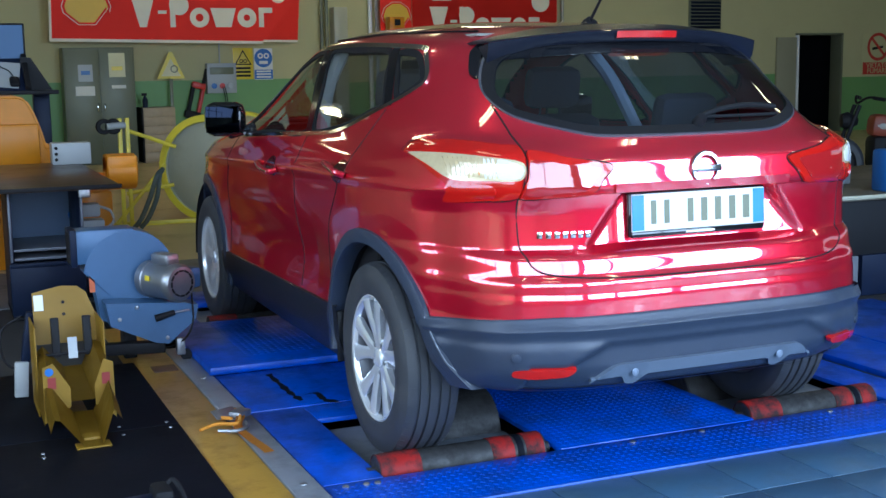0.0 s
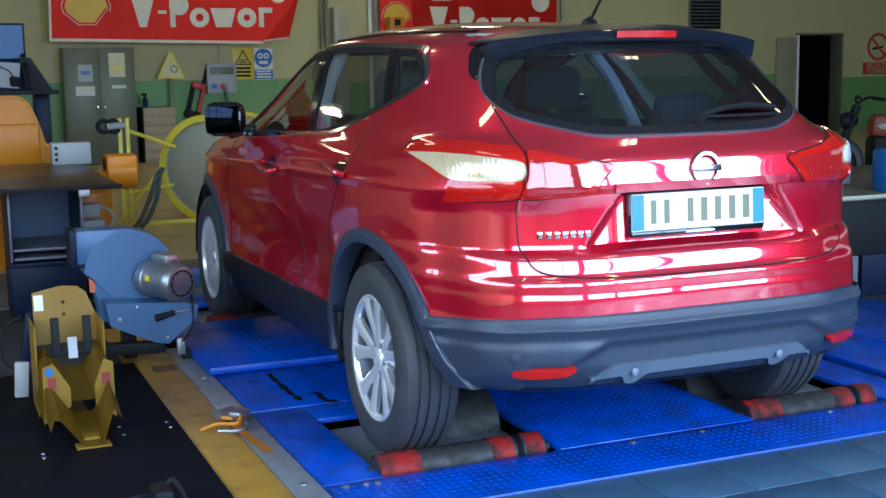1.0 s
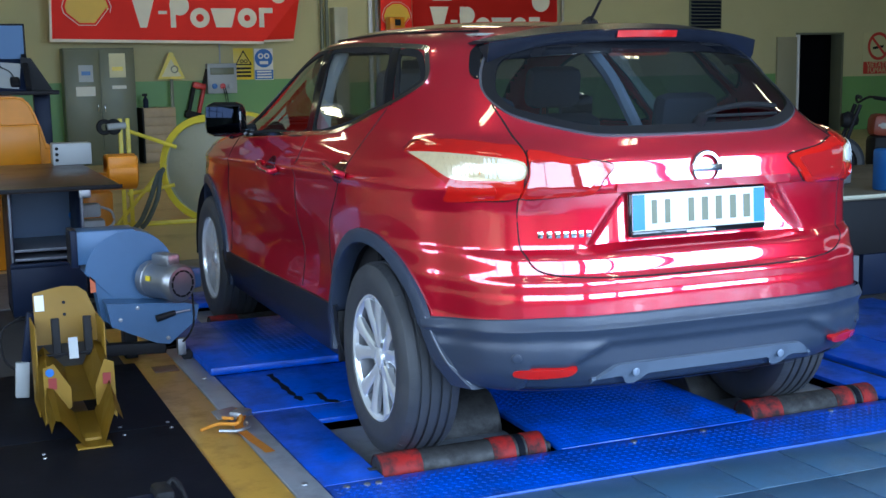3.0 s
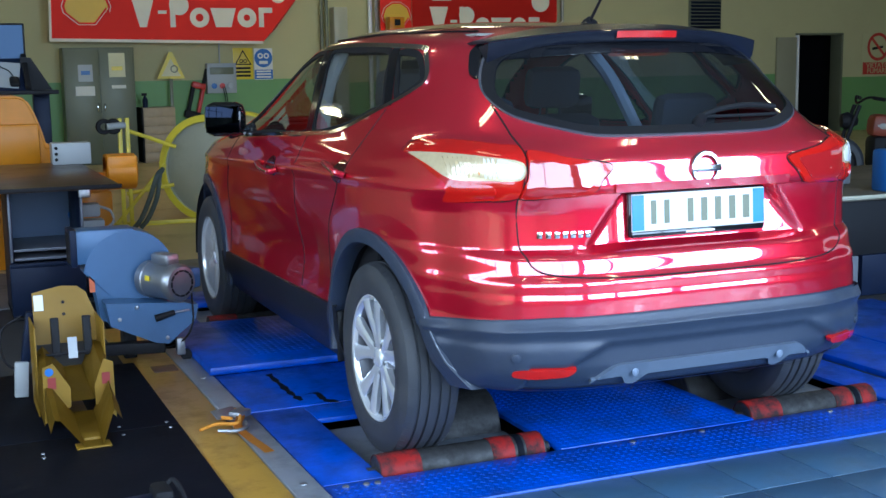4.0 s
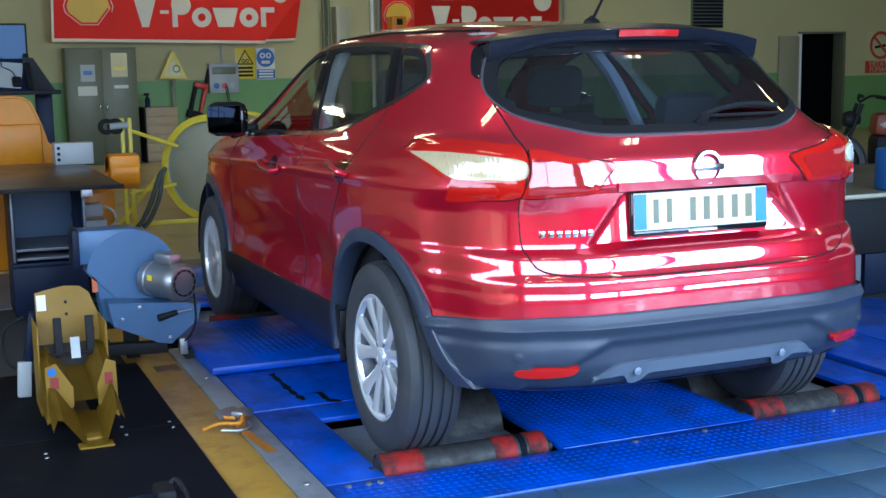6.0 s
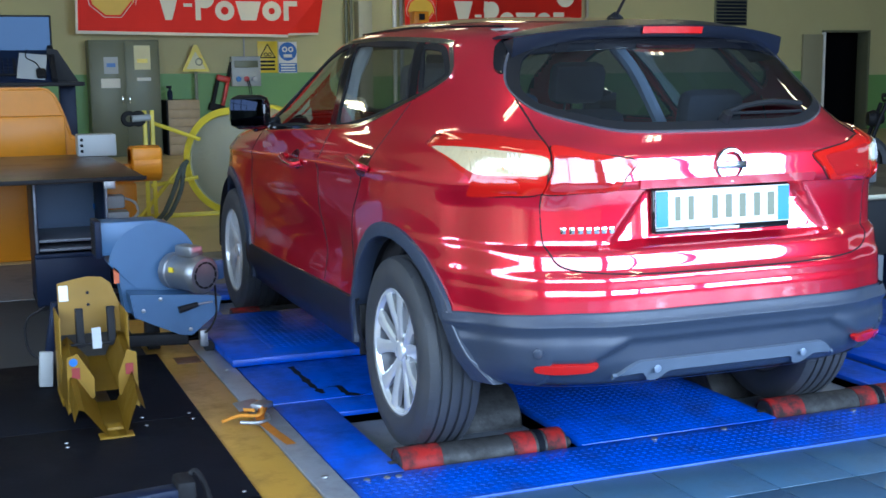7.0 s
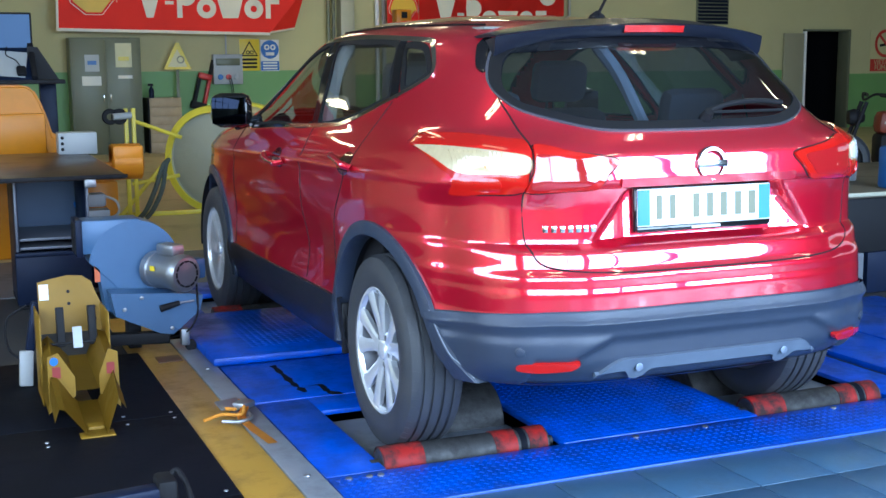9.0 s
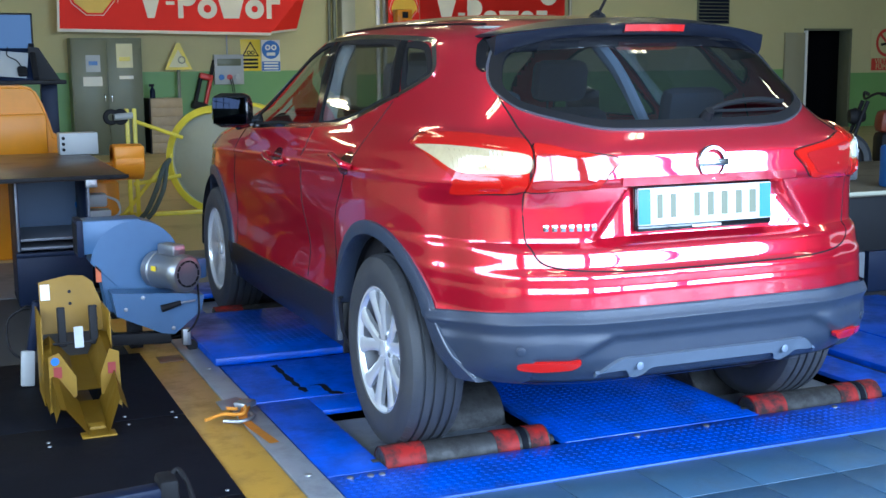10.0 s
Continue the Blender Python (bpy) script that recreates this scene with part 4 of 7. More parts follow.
    # plate, badge, lettering, wiper, aerial
    plate = part("number_plate", boxm(-0.256, 0.256, -0.006, 0.0, -0.058, 0.062, bevel=0.003, m=pose(0.007, -0.705, 0.889, -3, 0, 0)), WHITE, car, "white number plate with blue ends in a black holder")
    part("plate_holder", boxm(-0.263, 0.263, 0.0, 0.016, -0.075, 0.068, bevel=0.006, m=pose(0.007, -0.7048, 0.889, -3, 0, 0)), GLOSS_BLACK, plate)
    part("holder_lip", boxm(-0.259, 0.250, -0.009, 0.002, -0.076, -0.058, bevel=0.003, m=pose(0.007, -0.705, 0.889, -3, 0, 0)), GLOSS_BLACK, plate)
    part("holder_label", boxm(-0.055, 0.055, -0.0105, -0.008, -0.071, -0.064, m=pose(0.007, -0.705, 0.889, -3, 0, 0)), PAPER, plate)
    for x in (-0.233, 0.233):
        part("blue_end", boxm(x - 0.022, x + 0.022, -0.0078, -0.005, -0.054, 0.058, m=pose(0.007, -0.705, 0.889, -3, 0, 0)), PLATE_BLUE, plate, "blue end strip")
    for x, w_ in ((-0.175, 0.02), (-0.125, 0.02), (-0.035, 0.022), (0.018, 0.024), (0.072, 0.024), (0.128, 0.024), (0.183, 0.026)):
        part("plate_bar", boxm(x - w_ / 2, x + w_ / 2, -0.0075, -0.005, -0.036, 0.040, m=pose(0.007, -0.705, 0.889, -3, 0, 0)), CABINET_GREY, plate)
    part("plate_garnish", strip(lambda x: 0.992, lambda x: 0.972, -0.33, 0.33, 0.012, 24), RED_PAINT, car, "red ledge above the number plate")
    bp = pose(0.004, -0.744, 1.027, -4, 0, 0)
    badge = part("badge", lathe(bmesh.new(), [(0.006, 0.056), (-0.004, 0.056), (-0.008, 0.052), (-0.008, 0.043), (-0.002, 0.040), (0.004, 0.040)], "Y", 44, bp), BADGE, car, "round chrome badge")
    part("badge_bar", boxm(-0.056, 0.056, -0.011, 0.0, -0.011, 0.011, bevel=0.003, m=bp), BADGE, badge)
    for x in np.linspace(-0.556, -0.41, 7):
        p = on_body("T", x, 0.838, 0.0)
        ang = math.degrees(math.atan2(float(rear_y(x + 0.01, 0.838) - rear_y(x - 0.01, 0.838)), 0.02))
        part("lettering_bar", boxm(-0.0085, 0.0085, -0.004, 0.002, -0.011, 0.011, bevel=0.002, m=Matrix.Translation(p) @ pose(0, 0, 0, 0, 0, ang)), CHROME, car, "chrome bar of the model lettering")
    bm = bmesh.new()
    wp = [on_body("T", x, z, 0.022) for x, z in ((0.055, 1.172), (0.15, 1.194), (0.27, 1.204), (0.39, 1.194))]
    tube(bm, arc_pts(wp, 5), 0.009, 8)
    wiper = part("rear_wiper", bm, DARK, car, "black rear wiper arm")
    part("wiper_hub", cylm(on_body("T", 0.055, 1.162, 0.0), on_body("T", 0.055, 1.164, 0.035), 0.022, 16, 0.016), DARK, wiper)
    part("wiper_blade", tube(bmesh.new(), [on_body("T", x, 1.178, 0.010) for x in (0.09, 0.18, 0.27, 0.39)], 0.006, 6), DARK, wiper)
    aer = part("aerial", cylm((0, -0.02, 1.525), (0, -0.20, 1.70), 0.006, 10, 0.003), DARK, car, "short black roof aerial")
    part("aerial_foot", lathe(bmesh.new(), [(0, 0.034), (0.012, 0.028), (0.022, 0.014), (0.03, 0.0001)], "Z", 20, pose(0, -0.01, 1.508)), GLOSS_BLACK, aer)

    # cabin
    cabin = part("cabin_floor", boxm(-0.70, 0.70, -0.45, 2.6, 0.40, 0.44, bevel=0.01), DARK, car)
    headrest_seat(cabin, -0.36, 1.15, 0.50)
    headrest_seat(cabin, 0.36, 1.15, 0.50)
    headrest_seat(cabin, 0.0, 0.22, 1.24, True)
    part("parcel_shelf", boxm(-0.55, 0.55, -0.46, -0.05, 1.0, 1.03, bevel=0.01), FABRIC, cabin)
    part("dashboard", boxm(-0.68, 0.68, 1.95, 2.35, 0.70, 1.03, bevel=0.06), DARK, cabin)
    part("steering_wheel", lathe(bmesh.new(), [(0.012 * math.cos(a), 0.185 + 0.012 * math.sin(a)) for a in np.linspace(0, 2 * math.pi, 9)[:-1]], "Y", 36, pose(-0.36, 1.78, 0.96, -22, 0, 0), close=True), DARK, cabin)
    part("interior_mirror", boxm(-0.11, 0.11, 1.62, 1.65, 1.33, 1.40, bevel=0.015), DARK, cabin)
    for s in (-1, 1):
        part("door_card", boxm(s * 0.80 - 0.015, s * 0.80 + 0.015, 0.1, 2.2, 0.45, 1.03, bevel=0.012), DARK, cabin)
    for s in (-1, 1):
        part("pillar_lining", tube(bmesh.new(), arc_pts([(s * 0.77, 0.88, 1.06), (s * 0.70, 0.98, 1.28), (s * 0.61, 1.05, 1.43)], 4), 0.032, 8), PALE_LINING, cabin, "pale grey pillar lining")
    part("head_lining", boxm(-0.50, 0.50, -0.10, 1.35, 1.465, 1.475, bevel=0.004), CEIL, cabin)
    return car, fronts


def arc_pts2(pts, steps=5):
    return [(p.x, p.y) for p in arc_pts([(a, b, 0) for a, b in pts], steps)]


CAR, FRONT_WHEELS = build_car()

# ---------------------------------------------------------------- the hall
WALL_Y, X0, X1, Y0, H = 15.4, -5.0, 17.0, -6.2, 4.6


def wall(name, bm, mat=WALL):
    return solid(name, bm, mat, "cream painted workshop wall", "wall", kind="structure", smooth=False)


bm = boxm(X0 - 0.2, 13.53, WALL_Y, WALL_Y + 0.25, 0, H)
box(bm, 14.61, X1 + 0.2, WALL_Y, WALL_Y + 0.25, 0, H)
box(bm, 13.53, 14.61, WALL_Y, WALL_Y + 0.25, 1.9, H)
wall("wall_north", bm)
bm = boxm(X0 - 0.2, X0, Y0, WALL_Y, 0, 1.2)
box(bm, X0 - 0.2, X0, Y0, WALL_Y, 3.2, H)
for y0, y1 in ((Y0, -5.2), (1.6, 8.2), (10.6, WALL_Y)):
    box(bm, X0 - 0.2, X0, y0, y1, 1.2, 3.2)
wall("wall_west", bm)
# unseen windows, added to let fill light reach the car's left side
for nm, y0, y1 in (("window_2", -5.2, 1.6), ("window_3", 8.2, 10.6)):
    win = thing(nm, "added steel-framed window in the unseen side wall", "window", pose(X0 - 0.1, 0, 0), kind="structure")
    for y in np.linspace(y0 + 0.03, y1 - 0.03, 1 + round((y1 - y0) / 1.2)):
        part("mullion", boxm(-0.03, 0.03, y - 0.03, y + 0.03, 1.2, 3.2, bevel=0.004), CABINET_GREY, win)
    for z in (1.23, 2.2, 3.17):
        part("rail", boxm(-0.025, 0.025, y0, y1, z - 0.03, z + 0.03, bevel=0.004), CABINET_GREY, win)
bm = boxm(X1, X1 + 0.2, Y0, WALL_Y, 0, 1.6)
box(bm, X1, X1 + 0.2, Y0, WALL_Y, 3.6, H)
box(bm, X1, X1 + 0.2, 9.0, WALL_Y, 1.6, 3.6)
box(bm, X1, X1 + 0.2, Y0, -5.6, 1.6, 3.6)
wall("wall_east", bm)
bm = boxm(X0 - 0.2, -4.0, Y0 - 0.25, Y0, 0, H)
box(bm, 0.3, 0.6, Y0 - 0.25, Y0, 0, H)
box(bm, -4.0, 0.3, Y0 - 0.25, Y0, 0, 0.6)
box(bm, -4.0, 0.3, Y0 - 0.25, Y0, 3.9, H)
box(bm, 5.0, X1 + 0.2, Y0 - 0.25, Y0, 0, H)
box(bm, 0.6, 5.0, Y0 - 0.25, Y0, 3.9, H)
wall("wall_south", bm)
solid("ceiling", boxm(X0 - 0.2, X1 + 0.2, Y0 - 0.25, WALL_Y + 0.25, H, H + 0.2), CEIL, "pale plastered workshop ceiling", "ceiling", kind="structure")
bm = boxm(X0, 3.6, WALL_Y - 0.006, WALL_Y - 0.001, 0, 1.24)
box(bm, 3.6, 13.03, WALL_Y - 0.006, WALL_Y - 0.001, 0, 1.16)
box(bm, 14.66, X1, WALL_Y - 0.006, WALL_Y - 0.001, 0, 1.07)
solid("trim", bm, GREEN, "pale green painted dado band on the wall", "dado", kind="structure")

# glazed vehicle door in the south wall
gate = thing("door_2", "tall glazed vehicle door with grey steel bars", "door", pose(0, Y0 - 0.14, 0), kind="structure")
for x in np.linspace(0.65, 4.95, 4):
    part("mullion", boxm(x - 0.05, x + 0.05, -0.04, 0.04, 0.0, 3.9, bevel=0.004), CABINET_GREY, gate)
for z in (0.05, 0.75, 3.85):
    part("rail", boxm(0.6, 5.0, -0.035, 0.035, z - 0.05, z + 0.05, bevel=0.004), CABINET_GREY, gate)
win = thing("window_1", "tall steel-framed workshop window with clear panes", "window", pose(0, Y0 - 0.14, 0), kind="structure")
for x in np.linspace(-3.96, 0.26, 3):
    part("mullion", boxm(x - 0.03, x + 0.03, -0.03, 0.03, 0.6, 3.9, bevel=0.004), CABINET_GREY, win)
for z in (0.63, 3.87):
    part("rail", boxm(-4.0, 0.3, -0.025, 0.025, z - 0.03, z + 0.03, bevel=0.004), CABINET_GREY, win)
part("lower_panel", boxm(0.6, 5.0, -0.02, 0.02, 0.1, 0.72), CABINET_GREY, gate)

# room behind the open doorway; black wall colour stands in for its darkness
bm = boxm(13.2, 15.0, 17.9, 18.0, 0, 2.4)
box(bm, 13.1, 13.2, WALL_Y + 0.25, 18.0, 0, 2.4)
box(bm, 15.0, 15.1, WALL_Y + 0.25, 18.0, 0, 2.4)
box(bm, 13.1, 15.1, WALL_Y + 0.25, 18.0, 2.4, 2.5)
box(bm, 13.1, 15.1, WALL_Y + 0.25, 18.0, -0.1, 0.0)
wall("wall_back_room", bm, DARK)

# floors
PX0, PX1, PY0, PY1 = -1.28, 1.46, -0.62, 3.45
FY = 4.85
solid("floor_2", boxm(X0, X1, 3.47, FY, -0.3, -0.002), CONCRETE, "grey painted concrete strip of floor", "floor", kind="structure", smooth=False)
solid("floor", boxm(X0, X1, FY, WALL_Y, -0.3, 0.0), FLOOR_BEIGE, "worn beige resin workshop floor", "floor", kind="structure", smooth=False)
bm = boxm(X0, X1, Y0, PY0 - 0.01, -0.3, -0.006)
box(bm, PX1, X1, PY0 - 0.01, 3.465, -0.3, -0.006)
box(bm, X0, PX0 - 0.18, PY0 - 0.01, 3.465, -0.3, -0.006)
box(bm, PX0 - 0.18, PX1, PY1, 3.465, -0.3, -0.006)
solid("ground", bm, GROUT, "dark grout and concrete under the floor tiles", "floor", kind="structure", smooth=False)
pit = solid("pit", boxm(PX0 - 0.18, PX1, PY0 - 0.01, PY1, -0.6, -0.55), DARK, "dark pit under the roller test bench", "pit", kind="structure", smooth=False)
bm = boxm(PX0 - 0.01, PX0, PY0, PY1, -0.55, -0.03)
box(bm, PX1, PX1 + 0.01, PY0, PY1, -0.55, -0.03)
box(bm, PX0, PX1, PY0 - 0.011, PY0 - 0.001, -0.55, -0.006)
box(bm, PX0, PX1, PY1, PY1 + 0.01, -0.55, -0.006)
solid("pit_lining", bm, DARK, "near-black lining of the pit", "pit", kind="structure", smooth=False)

# ---------------------------------------------------------------- roller test bench
bench = thing("roller_test_bench", "blue painted steel roller dynamometer set in the floor", "dynamometer")


def tread(bm, x0, x1, y0, y1, z, pitch=0.031, slope=0.0, high=0.0024):
    """Raised lozenges of tread plate."""
    i = 0
    y = y0 + pitch / 2
    while y < y1 - pitch / 2:
        x = x0 + pitch / 2 + (pitch / 2 if i % 2 else 0)
        while x < x1 - pitch / 2:
            a = 0.7 if i % 2 else -0.7
            c, s = math.cos(a), math.sin(a)
            L, W = 0.0115, 0.0042
            zz = z + slope * (y - y0)
            ring = [bm.verts.new((x + u * c - v * s, y + u * s + v * c, zz - 0.0005)) for u, v in ((-L, 0), (0, -W), (L, 0), (0, W))]
            t = [bm.verts.new((x + u * c, y + u * s, zz + high)) for u in (-L * 0.5, L * 0.5)]
            bm.faces.new((ring[0], ring[1], t[1], t[0]))
            bm.faces.new((ring[1], ring[2], t[1]))
            bm.faces.new((ring[2], ring[3], t[0], t[1]))
            bm.faces.new((ring[3], ring[0], t[0]))
            x += pitch
        y += pitch / 2 * 1.15
        i += 1
    return bm


def plate_part(name, x0, x1, y0, y1, z=0.0, th=0.02, mat=BLUE_DECK, treaded=False, bevel=0.004, label=""):
    p = part(name, boxm(x0, x1, y0, y1, z - th, z, bevel=bevel), mat, bench, label)
    if treaded:
        tagged(part("tread_pattern", tread(bmesh.new(), x0 + 0.01, x1 - 0.01, y0 + 0.01, y1 - 0.01, z), mat, p, smooth=False), kind="stuff")
    return p


DX = 0.14          # middle of the bench
plate_part("rear_plate", -1.165, 1.45, -0.62, -0.292, treaded=True, label="blue tread plate at the rear edge")
plate_part("edge_bar", -1.165, 1.45, -0.632, -0.622, 0.006, 0.03, BLUE_FADED)
plate_part("side_plate", -1.165, -0.95, -0.288, 0.66)
plate_part("side_plate", 1.23, 1.45, -0.288, 0.66)
plate_part("cross_plate", -0.948, -0.275, 0.46, 0.66)
plate_part("cross_plate", 0.575, 1.228, 0.46, 0.66)
plate_part("middle_plate", -0.272, 0.572, -0.288, 1.30, 0.002, treaded=True, label="blue tread plate between the rollers")
plate_part("sliding_cover", -1.165, -0.275, 0.664, 1.33, 0.004, label="blue cover plate with worn black streaks")
plate_part("sliding_cover", 0.575, 1.45, 0.664, 1.33, 0.004)
for x0, x1 in ((-1.19, -0.275), (0.575, 1.47)):
    p = plate_part("raised_cover", x0, x1, 1.30, 2.33, 0.044, 0.038, treaded=False, bevel=0.01, label="raised blue cover plate")
    tagged(part("tread_pattern", tread(bmesh.new(), x0 + 0.2, x1 - 0.02, 1.45, 2.30, 0.044, 0.034, high=0.0014), BLUE_DECK, p, smooth=False), kind="stuff")
plate_part("middle_plate", -0.272, 0.572, 1.304, 3.0, 0.002, treaded=True)
plate_part("front_plate", -1.165, 1.45, 3.05, 3.44, 0.01, 0.03)
plate_part("side_plate", -1.165, -0.97, 2.36, 3.05)
plate_part("side_plate", 1.25, 1.45, 2.36, 3.05)
for x0, x1 in ((1.475, 1.87), (1.885, 2.62)):
    plate_part("side_platform", x0, x1, -0.62, 1.32, 0.022, 0.03, BLUE_DECK, False, 0.008, "blue platform plate beside the rollers")
# black rubbed streaks on the cover
for pts in ([(-0.94, 1.23), (-0.94, 1.03), (-0.94, 0.88), (-0.93, 0.74)], [(-0.88, 0.83), (-0.84, 0.82), (-0.84, 0.71), (-0.8, 0.65)]):
    b2 = bmesh.new()
    rows = []
    for k, p in enumerate(arc_pts([(a, b, 0.0046) for a, b in pts], 5)):
        w_ = 0.013 + 0.016 * noise.noise(p * 37)
        rows.append([b2.verts.new((p.x - w_, p.y - w_ * 0.4, 0.0046)), b2.verts.new((p.x + w_, p.y + w_ * 0.4, 0.0046))])
    for p, q in zip(rows, rows[1:]):
        b2.faces.new((p[0], p[1], q[1], q[0]))
    part("tyre_streak", b2, BLACK_MAT, bench, "black rubbed streak", smooth=False)


def roller(x0, x1, y, z, r, banded):
    """A roller with bearings; banded ones carry red sleeves at both ends."""
    w_ = x1 - x0
    bm = lathe(bmesh.new(), [(x0 - 0.03, 0.0001), (x0 - 0.03, 0.02), (x0, 0.02), (x0, r - 0.006), (x0 + 0.006, r), (x1 - 0.006, r), (x1, r - 0.006), (x1, 0.02), (x1 + 0.03, 0.02), (x1 + 0.03, 0.0001)], "X", 40, pose(0, y, z))
    ro = part("roller", bm, GREY_ROLLER, bench, "scuffed grey steel roller")
    if banded:
        for a, b, mt in ((0.0, 0.24, RED_ROLLER), (0.66, 0.80, RED_ROLLER), (0.87, 0.985, RED_ROLLER), (0.815, 0.858, BLACK_MAT)):
            part("sleeve", lathe(bmesh.new(), [(x0 + w_ * a, r - 0.002), (x0 + w_ * a + 0.002, r + 0.003), (x0 + w_ * b - 0.002, r + 0.003), (x0 + w_ * b, r - 0.002)], "X", 40, pose(0, y, z)), mt, ro, "worn red sleeve" if mt is RED_ROLLER else "black sleeve")
    return ro


for cy in (0.0, WHEELBASE):
    for x0, x1, a, b in ((-0.947, -0.312, -0.66, -0.30), (0.580, 1.210, 0.58, 0.98)):
        roller(x0, x1, cy - 0.20, -0.014, 0.06, True)
        roller(a, b, cy + 0.30, -0.068, 0.16, False)
        part("pit_floor_plate", boxm(x0 - 0.02, x1 + 0.02, cy - 0.12, cy + 0.46, -0.07, -0.05), GREY_RAIL, bench, "grey plate under the wheel")
for x in (-1.03, -0.99, -1.1, 0.0, 0.3, 0.9):
    part("bolt", lathe(bmesh.new(), [(0.0, 0.012), (0.004, 0.012), (0.006, 0.009), (0.006, 0.0001)], "Z", 12, pose(x, -0.33 - 0.05 * (x % 0.3), 0.0)), STEEL, bench)

# rail, ochre strip, black plates
rail = thing("edge_rail", "grey steel rail along the test bench", "rail")
for k, (y0, y1) in enumerate(((-3.2, -1.15), (-1.146, 0.62), (0.624, 1.95))):
    part("rail_length", boxm(-1.275, -1.172, y0, y1, -0.03, 0.006, bevel=0.005), GREY_RAIL, rail)
    for y in (y0 + 0.12, (y0 + y1) / 2, y1 - 0.12):
        part("bolt", lathe(bmesh.new(), [(0.005, 0.013), (0.010, 0.012), (0.011, 0.0001)], "Z", 10, pose(-1.222, y, 0)), STEEL, rail)
solid("floor_strip", boxm(-1.50, -1.278, -3.2, 2.6, -0.03, 0.0, bevel=0.002), YELLOW_FLOOR, "glossy ochre painted floor strip", "floor", kind="structure")
solid("floor_hatch", boxm(-1.40, -1.29, 1.50, 1.62, 0.0, 0.004, bevel=0.001), material("brown_hatch", (0.12, 0.06, 0.03), 0.5), "small brown hatch in the floor strip", "hatch")
for y0, y1 in ((-3.2, -0.35), (-0.345, 0.62), (0.625, 1.72)):
    solid("floor_plate", boxm(-4.2, -1.46, y0, y1, -0.004, 0.008, bevel=0.002), BLACK_MAT, "black steel floor plate screwed to the floor", "floor plate", group="black floor plates")
for x, y in ((-1.5, 0.58), (-1.5, 0.66), (-1.68, 0.56), (-1.68, 0.67), (-1.98, 0.4), (-1.98, 0.45), (-1.5, -0.3)):
    solid("screw", lathe(bmesh.new(), [(0.008, 0.008), (0.0105, 0.007), (0.011, 0.0001)], "Z", 10, pose(x, y, 0)), STEEL, "small bright screw head in the floor plate", "screw", group="floor plate screws")

# ---------------------------------------------------------------- things to the left


def build_wheel_chock():
    t = thing("wheel_chock", "yellow passivated steel motorcycle wheel chock on the floor", "wheel chock", pose(-1.80, 0.45, 0.008, 0, 0, 0))
    # lower cradle: folded trough open to the rear
    def trough(secs, name):
        b = bmesh.new()
        rows = []
        for y, zs in secs:
            rows.append([b.verts.new((x, y, z)) for x, z in zs])
        for p, q in zip(rows, rows[1:]):
            for k in range(len(p) - 1):
                b.faces.new((p[k], p[k + 1], q[k + 1], q[k]))
        bmesh.ops.solidify(b, geom=b.faces[:], thickness=0.004)
        return part(name, b, CHROMATE, t, smooth=False)
    trough([(0.0, [(-0.148, 0.07), (-0.132, 0.118), (-0.112, 0.112), (-0.034, 0.006), (0.034, 0.006), (0.078, 0.135), (0.105, 0.095)]),
                 (0.14, [(-0.146, 0.085), (-0.134, 0.148), (-0.112, 0.142), (-0.036, 0.03), (0.036, 0.03), (0.088, 0.16), (0.112, 0.11)]),
                 (0.30, [(-0.142, 0.10), (-0.135, 0.18), (-0.112, 0.176), (-0.038, 0.06), (0.038, 0.06), (0.098, 0.185), (0.116, 0.12)])], "cradle")
    trough([(0.28, [(-0.146, 0.02), (-0.140, 0.165), (-0.118, 0.178), (-0.042, 0.108), (0.042, 0.108), (0.090, 0.185), (0.116, 0.165), (0.122, 0.02)]),
            (0.61, [(-0.152, 0.06), (-0.146, 0.235), (-0.112, 0.262), (-0.036, 0.172), (0.036, 0.172), (0.080, 0.272), (0.118, 0.258), (0.124, 0.06)])], "upper_cradle")
    b = prism(bmesh.new(), [(-0.13, 0.0), (0.115, 0.0), (0.115, 0.12), (0.085, 0.205), (0.05, 0.232), (-0.01, 0.238), (-0.08, 0.226), (-0.13, 0.215)], 0.006, pose(0, 0.72, 0.245, -10, 0, 0))
    back = part("backrest", b, CHROMATE, t, "tall yellow back plate", smooth=False)
    for s in (-1, 1):
        part("side_cheek", boxm(-0.003, 0.003, 0.0, 0.26, 0.0, 0.36, bevel=0.002, m=pose(s * 0.132 - 0.014, 0.50, 0.0)), CHROMATE, t)
        part("guide_bar", boxm(-0.016, 0.016, -0.014, 0.014, 0.0, 0.16, bevel=0.005, m=pose(s * 0.062, 0.57, 0.22, -10, 0, 0)), DARK, t, "black guide bar")
        x_ = 0.088 if s > 0 else -0.112
        pts = [(-0.146, 0.03), (-0.143, 0.250), (-0.104, 0.264), (-0.045, 0.165), (-0.045, 0.09)] if s < 0 else [(0.045, 0.09), (0.045, 0.165), (0.082, 0.264), (0.117, 0.250), (0.121, 0.03)]
        part("front_plate", prism(bmesh.new(), pts, 0.004, pose(0, 0.272, 0)), CHROMATE, t, smooth=False)
        part("red_label", boxm(-0.015, 0.015, -0.002, 0.0, -0.022, 0.022, m=pose(x_, 0.271, 0.188)), LABEL_RED, t, "faded red label")
    part("axle_rod", cylm((-0.13, 0.56, 0.235), (0.13, 0.56, 0.235), 0.006, 10), DARK, t)
    part("label_card", boxm(-0.018, 0.018, -0.002, 0.0, 0.0, 0.085, bevel=0.0, m=pose(0.0, 0.55, 0.215, -12, 0, 0)), LIGHT_GREY, t, "white paper label")
